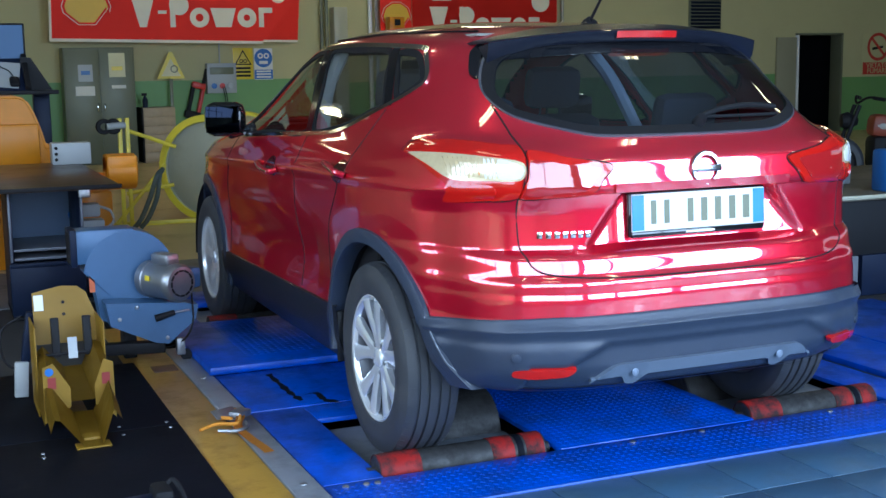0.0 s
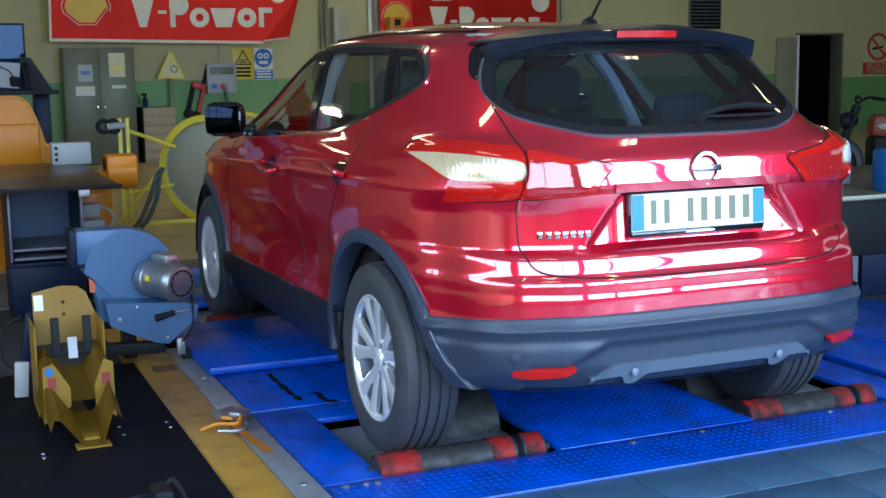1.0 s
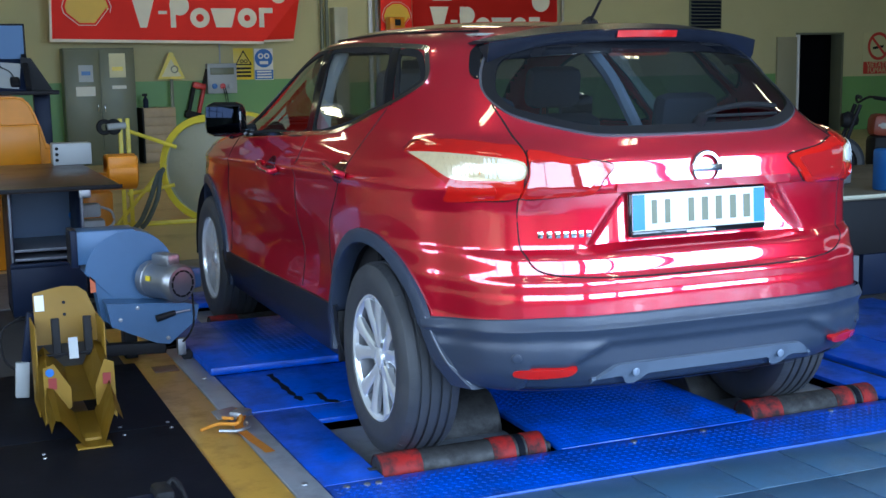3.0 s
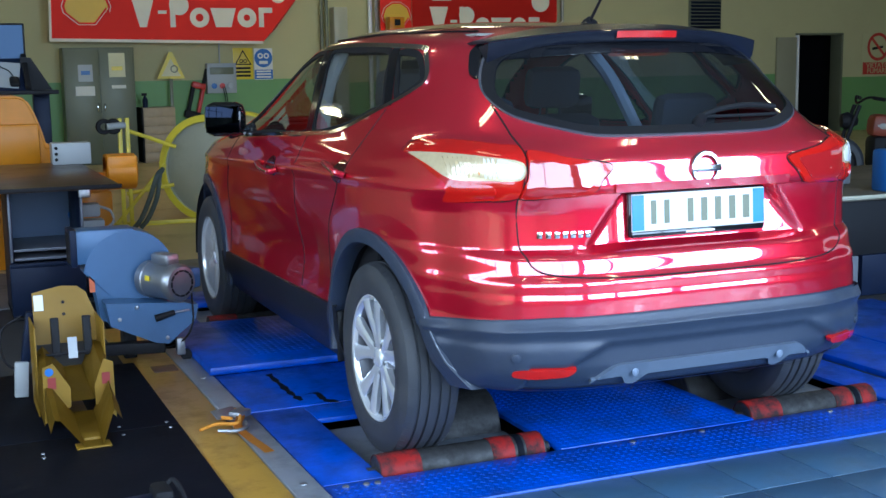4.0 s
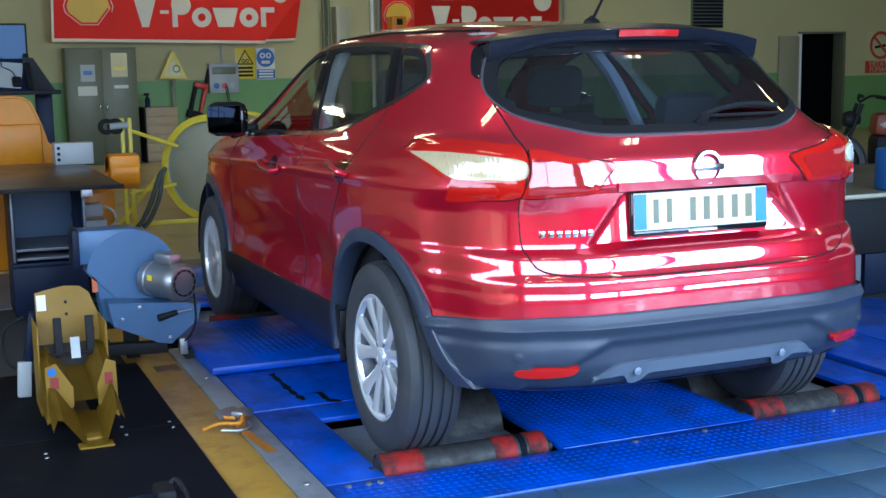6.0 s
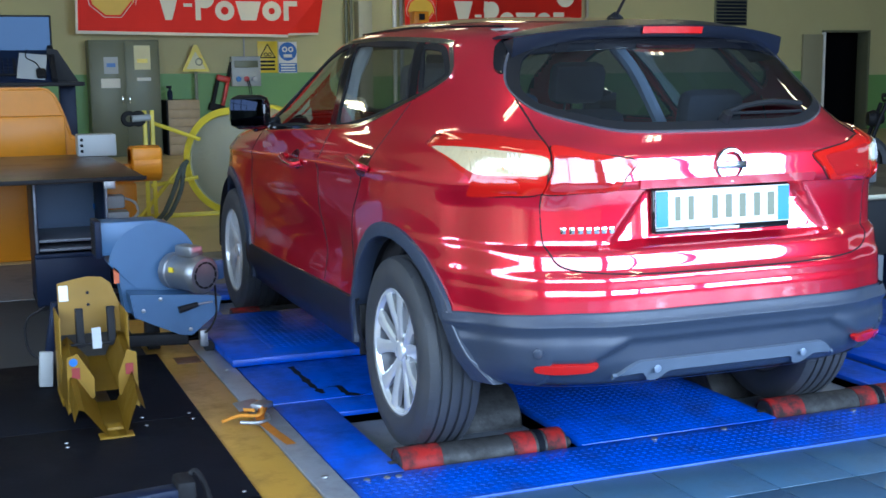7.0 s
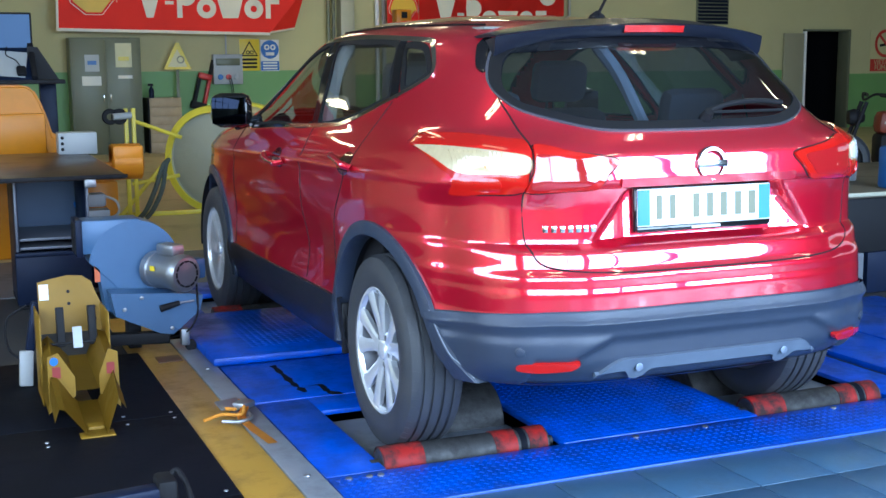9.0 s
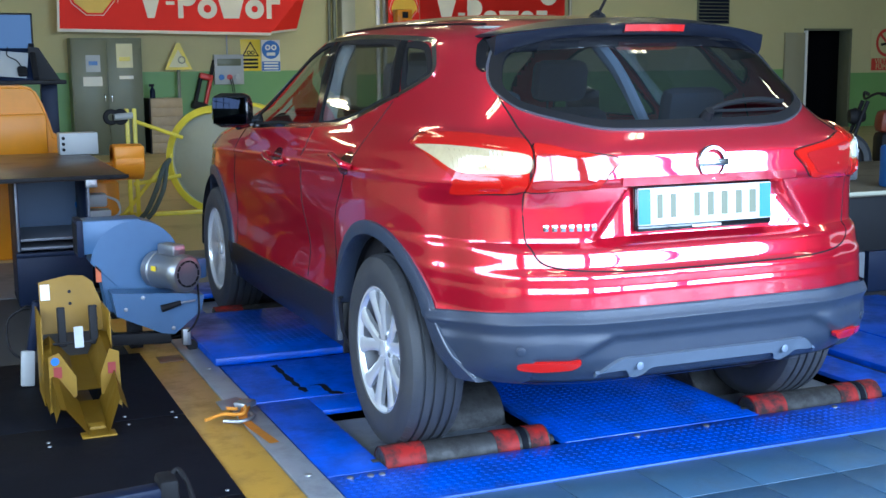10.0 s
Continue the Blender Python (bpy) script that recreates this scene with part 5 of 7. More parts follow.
    part("warning_label", boxm(-0.025, 0.012, -0.003, -0.001, 0.14, 0.205, m=pose(-0.10, 0.72, 0.245, -10, 0, 0)), PAPER, back, "small white warning label")
    part("blue_dot", lathe(bmesh.new(), [(0, 0.016), (-0.002, 0.016), (-0.0025, 0.0001)], "Y", 20, pose(-0.120, 0.271, 0.232)), SIGN_BLUE, t, "round blue sticker")
    part("base_plate", boxm(-0.062, 0.062, -0.012, 0.06, 0.0, 0.006, bevel=0.002), CHROMATE, t)
    part("keel", boxm(-0.03, 0.03, 0.05, 0.62, 0.0, 0.025, bevel=0.004), CHROMATE, t)
    for x, z in ((0.0, 0.12), (0.0, 0.17), (0.10, 0.05), (0.10, 0.10)):
        part("bolt_hole", lathe(bmesh.new(), [(0, 0.007), (-0.002, 0.007), (-0.0025, 0.0001)], "Y", 12, pose(0, 0.718, 0.245, -10, 0, 0) @ pose(x - 0.01, 0, z)), DARK, back)
    return t


build_wheel_chock()


def build_blower():
    t = thing("blower", "blue-grey centrifugal blower with electric motor on a wheeled frame", "blower", pose(-1.46, 1.82, 0, 0, 0, 0))
    # scroll housing: a spiral outline with its outlet to the left
    out = []
    for k in range(34):
        a = radians(-100 + 275 * k / 33)
        r = 0.185 + 0.035 * k / 33
        out.append((0.03 + r * math.cos(a), 0.415 + r * math.sin(a)))
    b = prism(bmesh.new(), out, 0.17)
    bmesh.ops.bevel(b, geom=[e for e in b.edges if abs(e.verts[0].co.y - e.verts[1].co.y) < 1e-6], offset=0.008, segments=2, affect="EDGES")
    body = part("scroll_housing", b, BLOWER_BLUE, t, "blue-grey spiral fan housing")
    part("outlet_duct", boxm(-0.225, 0.05, 0.001, 0.168, 0.475, 0.632, bevel=0.006), BLOWER_BLUE, body)
    part("outlet_flange", boxm(-0.245, -0.215, -0.005, 0.175, 0.465, 0.638, bevel=0.004), NAVY, body, "dark slotted outlet flange")
    for k in range(4):
        part("flange_slot", boxm(-0.2485, -0.244, 0.01 + 0.04 * k, 0.03 + 0.04 * k, 0.48, 0.62), DARK, body)
    part("lower_housing", prism(bmesh.new(), [(-0.16, 0.47), (-0.12, 0.20), (0.02, 0.14), (0.10, 0.30), (0.0, 0.45)], 0.15, pose(0, 0.012, 0)), BLOWER_BLUE, body)
    part("side_label", boxm(-0.147, -0.122, -0.004, -0.002, 0.34, 0.445, m=pose(-0.02, 0.012, 0.0)), material("orange_label", (0.62, 0.14, 0.05), 0.5), body, "orange and white label")
    # motor
    MOTOR = pose(0.10, -0.02, 0.392, 0, 0, 27) @ Matrix.Scale(1.06, 4)
    mt = lathe(bmesh.new(), [(0.0, 0.0001), (0.0, 0.07), (-0.01, 0.082), (-0.05, 0.084), (-0.055, 0.079), (-0.19, 0.079), (-0.195, 0.084), (-0.225, 0.083), (-0.24, 0.072), (-0.243, 0.0001)], "Y", 44, MOTOR)
    motor = part("motor", mt, STEEL, t, "bare steel electric motor with a slotted end bell")
    for k in range(12):
        a = 2 * math.pi * k / 12
        part("vent_slot", boxm(-0.012, 0.012, -0.2445, -0.2415, -0.004, 0.004, m=MOTOR @ Matrix.Translation((0.055 * math.cos(a), 0, 0.055 * math.sin(a))) @ Matrix.Rotation(-a + math.pi / 2, 4, "Y")), DARK, motor)
    part("capacitor_box", boxm(-0.035, 0.035, -0.19, -0.07, 0.075, 0.125, bevel=0.012, m=MOTOR), STEEL, motor)
    part("terminal_box", boxm(0.065, 0.14, -0.20, -0.10, -0.04, 0.05, bevel=0.01, m=MOTOR), BLOWER_BLUE, motor)
    part("motor_label", boxm(-0.084, -0.080, -0.12, -0.09, 0.01, 0.032, m=MOTOR), SIGN_YELLOW, motor, "small yellow label")
    # bracket
    br = prism(bmesh.new(), [(-0.12, 0.31), (0.24, 0.285), (0.305, 0.27), (0.29, 0.20), (0.16, 0.095), (0.10, 0.105), (-0.10, 0.20)], 0.14, pose(0, -0.16, 0))
    bk = part("bracket", br, BLOWER_BLUE, t, "folded blue-grey motor bracket", smooth=False)
    for x, z in ((-0.06, 0.23), (0.155, 0.125), (0.02, 0.28)):
        part("bolt", lathe(bmesh.new(), [(0, 0.010), (-0.006, 0.009), (-0.008, 0.0001)], "Y", 12, pose(x, -0.16, z)), STEEL, bk)
    part("clamp_lever", cylm((0.19, -0.175, 0.245), (0.10, -0.18, 0.225), 0.012, 10, 0.017), DARK, bk, "black clamp lever")
    part("lever_rod", cylm((0.19, -0.175, 0.245), (0.26, -0.17, 0.25), 0.005, 8), STEEL, bk)
    # frame and castor
    part("frame_beam", boxm(-0.17, 0.17, -0.10, -0.04, 0.045, 0.10, bevel=0.006, m=pose(0.0, 0, 0, 0, 0, -12)), DARK, t, "black frame beam")
    part("frame_foot", boxm(-0.17, -0.12, -0.12, 0.12, 0.0, 0.06, bevel=0.004), DARK, t)
    part("rear_support", boxm(-0.02, 0.04, 0.03, 0.15, 0.0, 0.25, bevel=0.004), DARK, t)
    cs = part("castor_fork", boxm(0.20, 0.24, -0.14, -0.10, 0.03, 0.11, bevel=0.005), STEEL, t)
    part("castor_wheel", lathe(bmesh.new(), [(-0.015, 0.0001), (-0.015, 0.026), (0.015, 0.026), (0.015, 0.0001)], "Y", 20, pose(0.245, -0.12, 0.026)), DARK, cs)
    part("cable", tube(bmesh.new(), arc_pts([(0.27, -0.15, 0.40), (0.275, -0.17, 0.30), (0.27, -0.18, 0.18), (0.22, -0.13, 0.09), (0.12, 0.02, 0.03)], 5), 0.005, 6), DARK, t, "black power cable")
    return t


build_blower()


def build_shelf_box():
    t = thing("tool_cabinet", "dark navy steel open cabinet with a drawer below", "cabinet", pose(-1.70, 3.05, 0))
    W, D, Z = 0.20, 0.55, 0.735
    part("carcass_side", boxm(-W, -W + 0.02, 0, D, 0.02, Z, bevel=0.003), NAVY, t)
    part("carcass_side", boxm(W - 0.02, W, 0, D, 0.02, Z, bevel=0.003), NAVY, t)
    part("back_panel", boxm(-W, W, D - 0.02, D, 0.02, Z), material("blue_back_panel", (0.018, 0.055, 0.13), 0.45, 0, 0.15, 6), t, "blue painted back panel")
    part("shelf", boxm(-W + 0.02, W - 0.02, 0.0, D, 0.385, 0.40, bevel=0.002), TRIM_GREY, t)
    part("shelf", boxm(-W + 0.02, W - 0.02, 0.0, D, 0.335, 0.35, bevel=0.002), TRIM_GREY, t)
    part("drawer_front", boxm(-W - 0.01, W - 0.005, -0.03, 0.02, 0.03, 0.315, bevel=0.008), NAVY, t, "dark blue drawer front")
    part("drawer_lip", boxm(-W - 0.01, W - 0.005, -0.04, -0.01, 0.30, 0.325, bevel=0.004), NAVY, t)
    part("front_edge", boxm(-W, -W + 0.014, -0.012, 0.0, 0.33, Z, bevel=0.003), TRIM_GREY, t)
    part("front_edge", boxm(W - 0.014, W, -0.012, 0.0, 0.33, Z, bevel=0.003), TRIM_GREY, t)
    part("front_edge", boxm(-W, W, -0.012, 0.0, Z - 0.02, Z, bevel=0.003), TRIM_GREY, t)
    part("foot", boxm(-W, W, 0.02, D, 0.0, 0.03), DARK, t)
    return t


build_shelf_box()
t = thing("work_table", "work table with a dark brown laminate top", "table", pose(-1.75, 2.76, 0))
part("tabletop", boxm(-0.85, 0.42, 0.0, 1.9, 0.738, 0.762, bevel=0.004), BROWN_TOP, t, "glossy dark brown laminate top")
part("edge_strip", boxm(-0.86, 0.43, -0.006, 0.0, 0.742, 0.763, bevel=0.002), DARK, t, "dark front edge")
part("corner_bracket", boxm(0.20, 0.26, -0.02, 0.03, 0.70, 0.742, bevel=0.004), STEEL, t)
for x, y in ((-0.8, 0.95), (0.33, 1.8), (-0.8, 1.8)):
    part("leg", boxm(x - 0.02, x + 0.02, y - 0.02, y + 0.02, 0, 0.738, bevel=0.003), DARK, t)


def build_orange_machine():
    t = thing("orange_machine", "orange painted workshop machine with a rounded housing", "machine", pose(-1.75, 4.95, 0))
    part("pedestal", boxm(-0.75, 0.46, 0.0, 0.6, 0.0, 0.66, bevel=0.02), ORANGE, t)
    b = prism(bmesh.new(), [(-0.8, 0.7), (0.34, 0.7), (0.335, 0.84), (0.25, 0.86), (0.22, 0.98), (0.17, 1.12), (0.13, 1.19), (0.08, 1.215), (-0.8, 1.22)], 0.5, pose(0, 0.02, 0.0))
    bmesh.ops.bevel(b, geom=b.edges[:], offset=0.02, segments=3, affect="EDGES")
    part("housing", b, ORANGE, t, "rounded orange housing")
    part("front_panel", boxm(-0.60, 0.20, -0.012, 0.03, 0.72, 1.02, bevel=0.012), ORANGE, t, "flat orange access panel")
    b = bmesh.new()
    lathe(b, [(0.0, 0.0001), (0.0, 0.11), (0.01, 0.125), (0.20, 0.125), (0.21, 0.11), (0.21, 0.0001)], "X", 36, pose(0.60, -0.25, 0.68))
    box(b, 0.6, 0.81, -0.37, -0.13, 0.68, 0.80, 0.02)
    part("drum_guard", b, BRIGHT_ORANGE, t, "bright orange drum guard")
    part("lower_gearcase", boxm(0.38, 0.60, -0.55, -0.25, 0.0, 0.57, bevel=0.012), ORANGE, t, "orange gearcase under the guard")
    part("arm", boxm(0.4, 0.62, -0.30, -0.20, 0.60, 0.68, bevel=0.01), ORANGE, t)
    part("bracket", boxm(0.30, 0.56, -0.1, 0.1, 0.2, 0.62, bevel=0.01), ORANGE, t)
    return t


build_orange_machine()
t = thing("control_box", "light grey control box with push buttons on the table", "control box", pose(-1.40, 4.42, 0.762))
part("casing", boxm(-0.12, 0.13, 0, 0.16, 0.0, 0.145, bevel=0.008), LIGHT_GREY, t)
for k in range(3):
    part("button", lathe(bmesh.new(), [(0, 0.011), (-0.01, 0.011), (-0.012, 0.0001)], "Y", 14, pose(-0.095, 0, 0.035 + 0.038 * k)), DARK, t)
t = thing("cable_motor", "small grey gear motor with a blue plug", "motor", pose(-1.42, 3.55, 0.50))
part("gearcase", boxm(-0.06, 0.08, 0.0, 0.10, 0.0, 0.08, bevel=0.015), LIGHT_GREY, t)
part("plug", cylm((-0.10, 0.0, 0.02), (-0.05, 0.03, 0.03), 0.02, 14), SIGN_BLUE, t)
part("cable", tube(bmesh.new(), arc_pts([(0.08, 0.03, 0.06), (0.14, 0.0, 0.03), (0.15, 0.0, -0.04), (0.08, -0.02, -0.08)], 5), 0.008, 6), LIGHT_GREY, t)
part("bracket", boxm(-0.08, 0.10, 0.0, 0.14, -0.10, -0.02, bevel=0.006), LIGHT_GREY, t)
part("stand", boxm(-0.05, 0.05, 0.04, 0.10, -0.50, -0.08), NAVY, t)

# desk with screen, keyboard
t = thing("computer_desk", "dark blue computer stand with a sloping black shelf", "desk", pose(-1.75, 5.75, 0))
part("column", boxm(0.24, 0.36, 0.0, 0.10, 0.0, 1.22, bevel=0.008, m=pose(0, 0, 0, 0, 0, 0)), NAVY, t)
part("column", boxm(-0.8, -0.68, 0.0, 0.10, 0.0, 1.22, bevel=0.008), NAVY, t)
part("shelf", boxm(-0.85, 0.40, -0.30, 0.06, 1.215, 1.245, bevel=0.005), DARK, t)
TRAY = pose(0, -0.26, 1.25, 38, 0, 0)
part("sloping_tray", boxm(-0.85, 0.20, 0.0, 0.38, -0.012, 0.0, bevel=0.003, m=TRAY), NAVY, t, "sloping dark tray")
part("side_panel", prism(bmesh.new(), [(0.0, 0.0), (0.22, 0.0), (0.075, 0.24), (0.0, 0.25)], 0.03, pose(0.16, -0.05, 1.245)), DARK, t)
part("tray_edge", boxm(0.17, 0.21, 0.0, 0.40, -0.01, 0.03, bevel=0.004, m=TRAY), DARK, t)
t = thing("monitor", "flat computer monitor showing a blue screen", "monitor", pose(-1.90, 5.75, 1.245))
part("foot", boxm(-0.12, 0.12, -0.02, 0.16, 0.0, 0.02, bevel=0.006), DARK, t)
part("neck", boxm(-0.03, 0.03, 0.10, 0.14, 0.0, 0.30, bevel=0.006), DARK, t)
part("casing", boxm(-0.30, 0.36, 0.05, 0.10, 0.22, 0.50, bevel=0.008), DARK, t)
part("screen", boxm(-0.285, 0.345, 0.046, 0.051, 0.235, 0.485), emit("blue_screen", (0.02, 0.07, 0.17), 0.22), t, "glowing blue screen")
DESK_TRAY = pose(-1.75, 5.75, 0) @ TRAY
t = thing("keyboard", "black keyboard on the sloping tray", "keyboard", DESK_TRAY @ pose(-0.10, 0.06, 0.002))
part("case", boxm(-0.45, 0.03, 0.0, 0.20, 0.0, 0.02, bevel=0.005), DARK, t)
for r_ in range(5):
    for k in range(12):
        part("key", boxm(-0.43 + 0.037 * k, -0.40 + 0.037 * k, 0.012 + 0.036 * r_, 0.042 + 0.036 * r_, 0.02, 0.026), NAVY, t)
t = thing("computer_mouse", "black computer mouse on the tray", "mouse", DESK_TRAY @ pose(0.10, 0.05, 0.005))
part("shell", boxm(-0.035, 0.035, -0.03, 0.07, 0.0, 0.035, bevel=0.016), DARK, t)
part("cable", tube(bmesh.new(), arc_pts([(0.0, 0.07, 0.015), (-0.03, 0.16, 0.01), (-0.09, 0.22, 0.01), (-0.08, 0.32, 0.01)], 5), 0.004, 6), DARK, t)
t = thing("papers", "pale sheets of paper on the sloping tray", "paper", DESK_TRAY @ pose(0.02, 0.15, 0.002))
part("sheet", boxm(-0.08, 0.12, -0.12, 0.18, 0.0, 0.003, m=pose(0, 0, 0, 0, 0, -8)), LIGHT_GREY, t)

# cooling fan with its yellow frame


def build_fan():
    t = thing("cooling_fan", "large beige cooling fan drum in a yellow tubular frame", "fan", pose(0.08, 7.0, 0.0))
    m = pose(0, 0, 0.49, 0, 0, -38)
    b = lathe(bmesh.new(), [(-0.02, 0.452), (0.0, 0.462), (0.75, 0.462), (0.77, 0.452), (0.75, 0.44), (0.02, 0.44), (-0.02, 0.452)], "Y", 64, m)
    drum = part("drum", b, BEIGE, t, "beige sheet steel fan drum")
    for y in (-0.03, 0.72):
        b = bmesh.new()
        lathe(b, [(y, 0.425), (y - 0.012, 0.43), (y - 0.012, 0.485), (y, 0.492), (y + 0.06, 0.492), (y + 0.06, 0.465)], "Y", 64, m)
        part("ring", b, YELLOW, t, "yellow steel ring")
    part("front_cover", lathe(bmesh.new(), [(0.03, 0.443), (0.01, 0.36), (-0.01, 0.2), (-0.015, 0.0001)], "Y", 48, m), BEIGE, drum, "domed beige front")
    part("post", boxm(-0.80, -0.765, -0.02, 0.02, 0.02, 0.97, bevel=0.004), YELLOW, t)
    part("post", boxm(-0.735, -0.70, -0.02, 0.02, 0.02, 0.97, bevel=0.004), YELLOW, t)
    part("strut", cylm((-0.72, 0, 0.86), (-0.30, 0.0, 0.70), 0.018, 10), YELLOW, t)
    part("strut", cylm((-0.85, 0, 0.03), (-0.40, 0.0, 0.55), 0.018, 10), YELLOW, t)
    part("strut", cylm((-0.75, 0, 0.30), (-0.33, 0.0, 0.36), 0.018, 10), YELLOW, t)
    part("base_rail", boxm(-0.9, 0.6, -0.03, 0.03, 0.0, 0.04, bevel=0.004, m=pose(0, 0.05, 0)), YELLOW, t)
    for x in (-0.98, -0.90):
        part("guide_roller", lathe(bmesh.new(), [(-0.02, 0.03), (-0.02, 0.062), (-0.012, 0.07), (0.012, 0.07), (0.02, 0.062), (0.02, 0.03)], "Y", 28, pose(x + 0.06, -0.02, 0.90), close=True), DARK, t, "dark rubber guide roller")
    part("roller_hub", cylm((-0.90, -0.05, 0.90), (-0.74, -0.03, 0.91), 0.03, 14), LIGHT_GREY, t)
    for dx in (0.0, 0.06):
        part("hose", tube(bmesh.new(), arc_pts([(-0.46, -0.20, 0.52), (-0.53 + dx * 0.4, -0.30, 0.47), (-0.60 + dx, -0.30, 0.28), (-0.68 + dx, -0.28, 0.10), (-0.74 + dx, -0.25, 0.02)], 6), 0.021, 8), HOSE, t, "dull grey-green hose")
    return t


build_fan()

# ---------------------------------------------------------------- along the far wall


def build_cabinet():
    t = thing("metal_cabinet", "tall grey two-door metal cabinet with notices", "cabinet", pose(0.195, WALL_Y - 0.45, 0))
    part("carcass", boxm(-0.52, 0.52, 0.02, 0.445, 0.0, 1.755, bevel=0.006), CABINET_GREY, t)
    for s in (-1, 1):
        d = part("door", boxm(min(0, s * 0.50) + 0.003, max(0, s * 0.50) - 0.003, 0.0, 0.02, 0.06, 1.72, bevel=0.003), CABINET_GREY, t, "grey steel door")
        part("handle", boxm(s * 0.05 - 0.008, s * 0.05 + 0.008, -0.025, 0.0, 0.80, 0.92, bevel=0.005), CHROME, d)
        for z in (0.3, 1.5):
            part("hinge", cylm((s * 0.503, -0.004, z), (s * 0.503, -0.004, z + 0.1), 0.008, 8), CABINET_GREY, d)
    for x0, x1, z0, z1, mt in ((0.14, 0.38, 1.31, 1.67, YELLOW_PAPER), (-0.31, -0.10, 1.25, 1.50, LIGHT_GREY), (-0.36, -0.08, 1.04, 1.18, PAPER), (0.17, 0.38, 1.14, 1.19, PAPER)):
        n_ = part("notice", boxm(x0, x1, -0.004, -0.001, z0, z1), mt, t, "paper notice")
        if z1 - z0 > 0.2:
            part("print_bar", boxm(x0 + 0.04, x1 - 0.04, -0.0055, -0.004, z0 + 0.10, z0 + 0.16), SIGN_BLUE if mt is LIGHT_GREY else YELLOW, n_)
    return t


build_cabinet()


def bars(parent, rows, y, mat, name="letter_bar"):
    for x0, x1, z0, z1 in rows:
        part(name, boxm(x0, x1, y - 0.003, y, z0, z1), mat, parent)


def shell_shape(parent, cx, z0, r, y):
    """A plain golden fan shape with a pale border."""
    pts = [(cx + r * 0.36, z0), (cx + r * 0.95, z0 + r * 0.75)]
    for k in range(13):
        a = radians(-15 + 210 * k / 12)
        rr = r * (1.0 + 0.04 * (k % 2))
        pts.append((cx + rr * math.cos(a), z0 + r * 0.75 + rr * 0.95 * math.sin(a)))
    pts += [(cx - r * 0.36, z0)]
    part("emblem_border", prism(bmesh.new(), [(cx + (x - cx) * 1.16, z0 + r * 0.8 + (z - z0 - r * 0.8) * 1.16) for x, z in pts], 0.003, pose(0, y - 0.003, 0)), BANNER_WHITE, parent, smooth=False)
    part("emblem_field", prism(bmesh.new(), [(cx + (x - cx) * 1.12, z0 + r * 0.8 + (z - z0 - r * 0.8) * 1.12) for x, z in pts], 0.003, pose(0, y - 0.0045, 0)), BANNER_RED, parent, smooth=False)
    part("emblem", prism(bmesh.new(), pts, 0.004, pose(0, y - 0.0075, 0)), BANNER_YELLOW, parent, "plain golden emblem", smooth=False)


BAN_Y = 14.9


def shapes(parent, x, z, k, y=0.0):
    """Plain pale shapes in place of the banner's wordmark: wedge, dash, bars and discs."""
    def poly(pts):
        part("mark", prism(bmesh.new(), [(x + a * k, z + b * k) for a, b in pts], 0.003, pose(0, y - 0.003, 0)), BANNER_WHITE, parent, smooth=False)

    def disc(a, b, r, hole=0.0):
        part("mark", lathe(bmesh.new(), [(0.0, hole * k + 0.0001), (-0.004, hole * k + 0.0001), (-0.004, r * k), (0.0, r * k)], "Y", 28, pose(x + a * k, y, z + b * k)), BANNER_WHITE, parent)
    poly([(0.0, 0.48), (0.12, 0.0), (0.22, 0.0), (0.36, 0.48)])
    poly([(0.40, 0.20), (0.53, 0.20), (0.53, 0.25), (0.40, 0.25)])
    poly([(0.58, 0.0), (0.66, 0.0), (0.66, 0.48), (0.58, 0.48)])
    disc(0.72, 0.33, 0.15)
    disc(1.03, 0.145, 0.15, 0.06)
    poly([(1.20, 0.29), (1.28, 0.0), (1.52, 0.0), (1.60, 0.29)])
    disc(1.77, 0.145, 0.15, 0.05)
    poly([(1.96, 0.0), (2.04, 0.0), (2.04, 0.22), (2.18, 0.22), (2.18, 0.30), (1.96, 0.30)])


def cloth(bm, x0, x1, z0, z1, y, wave=0.02, nx=24, clip=None):
    """A hanging sheet with shallow folds and some thickness."""
    f = [[bm.verts.new((x0 + (x1 - x0) * i / nx, y + wave * math.sin(i * 0.9 + 0.5) * (0.4 + 0.6 * (1 - k / 6)), z0 + (z1 - z0) * k / 6)) for k in range(7)] for i in range(nx + 1)]
    for a, b in zip(f, f[1:]):
        for k in range(6):
            bm.faces.new((a[k], b[k], b[k + 1], a[k + 1]))
    bmesh.ops.solidify(bm, geom=bm.faces[:], thickness=0.002)
    return bm


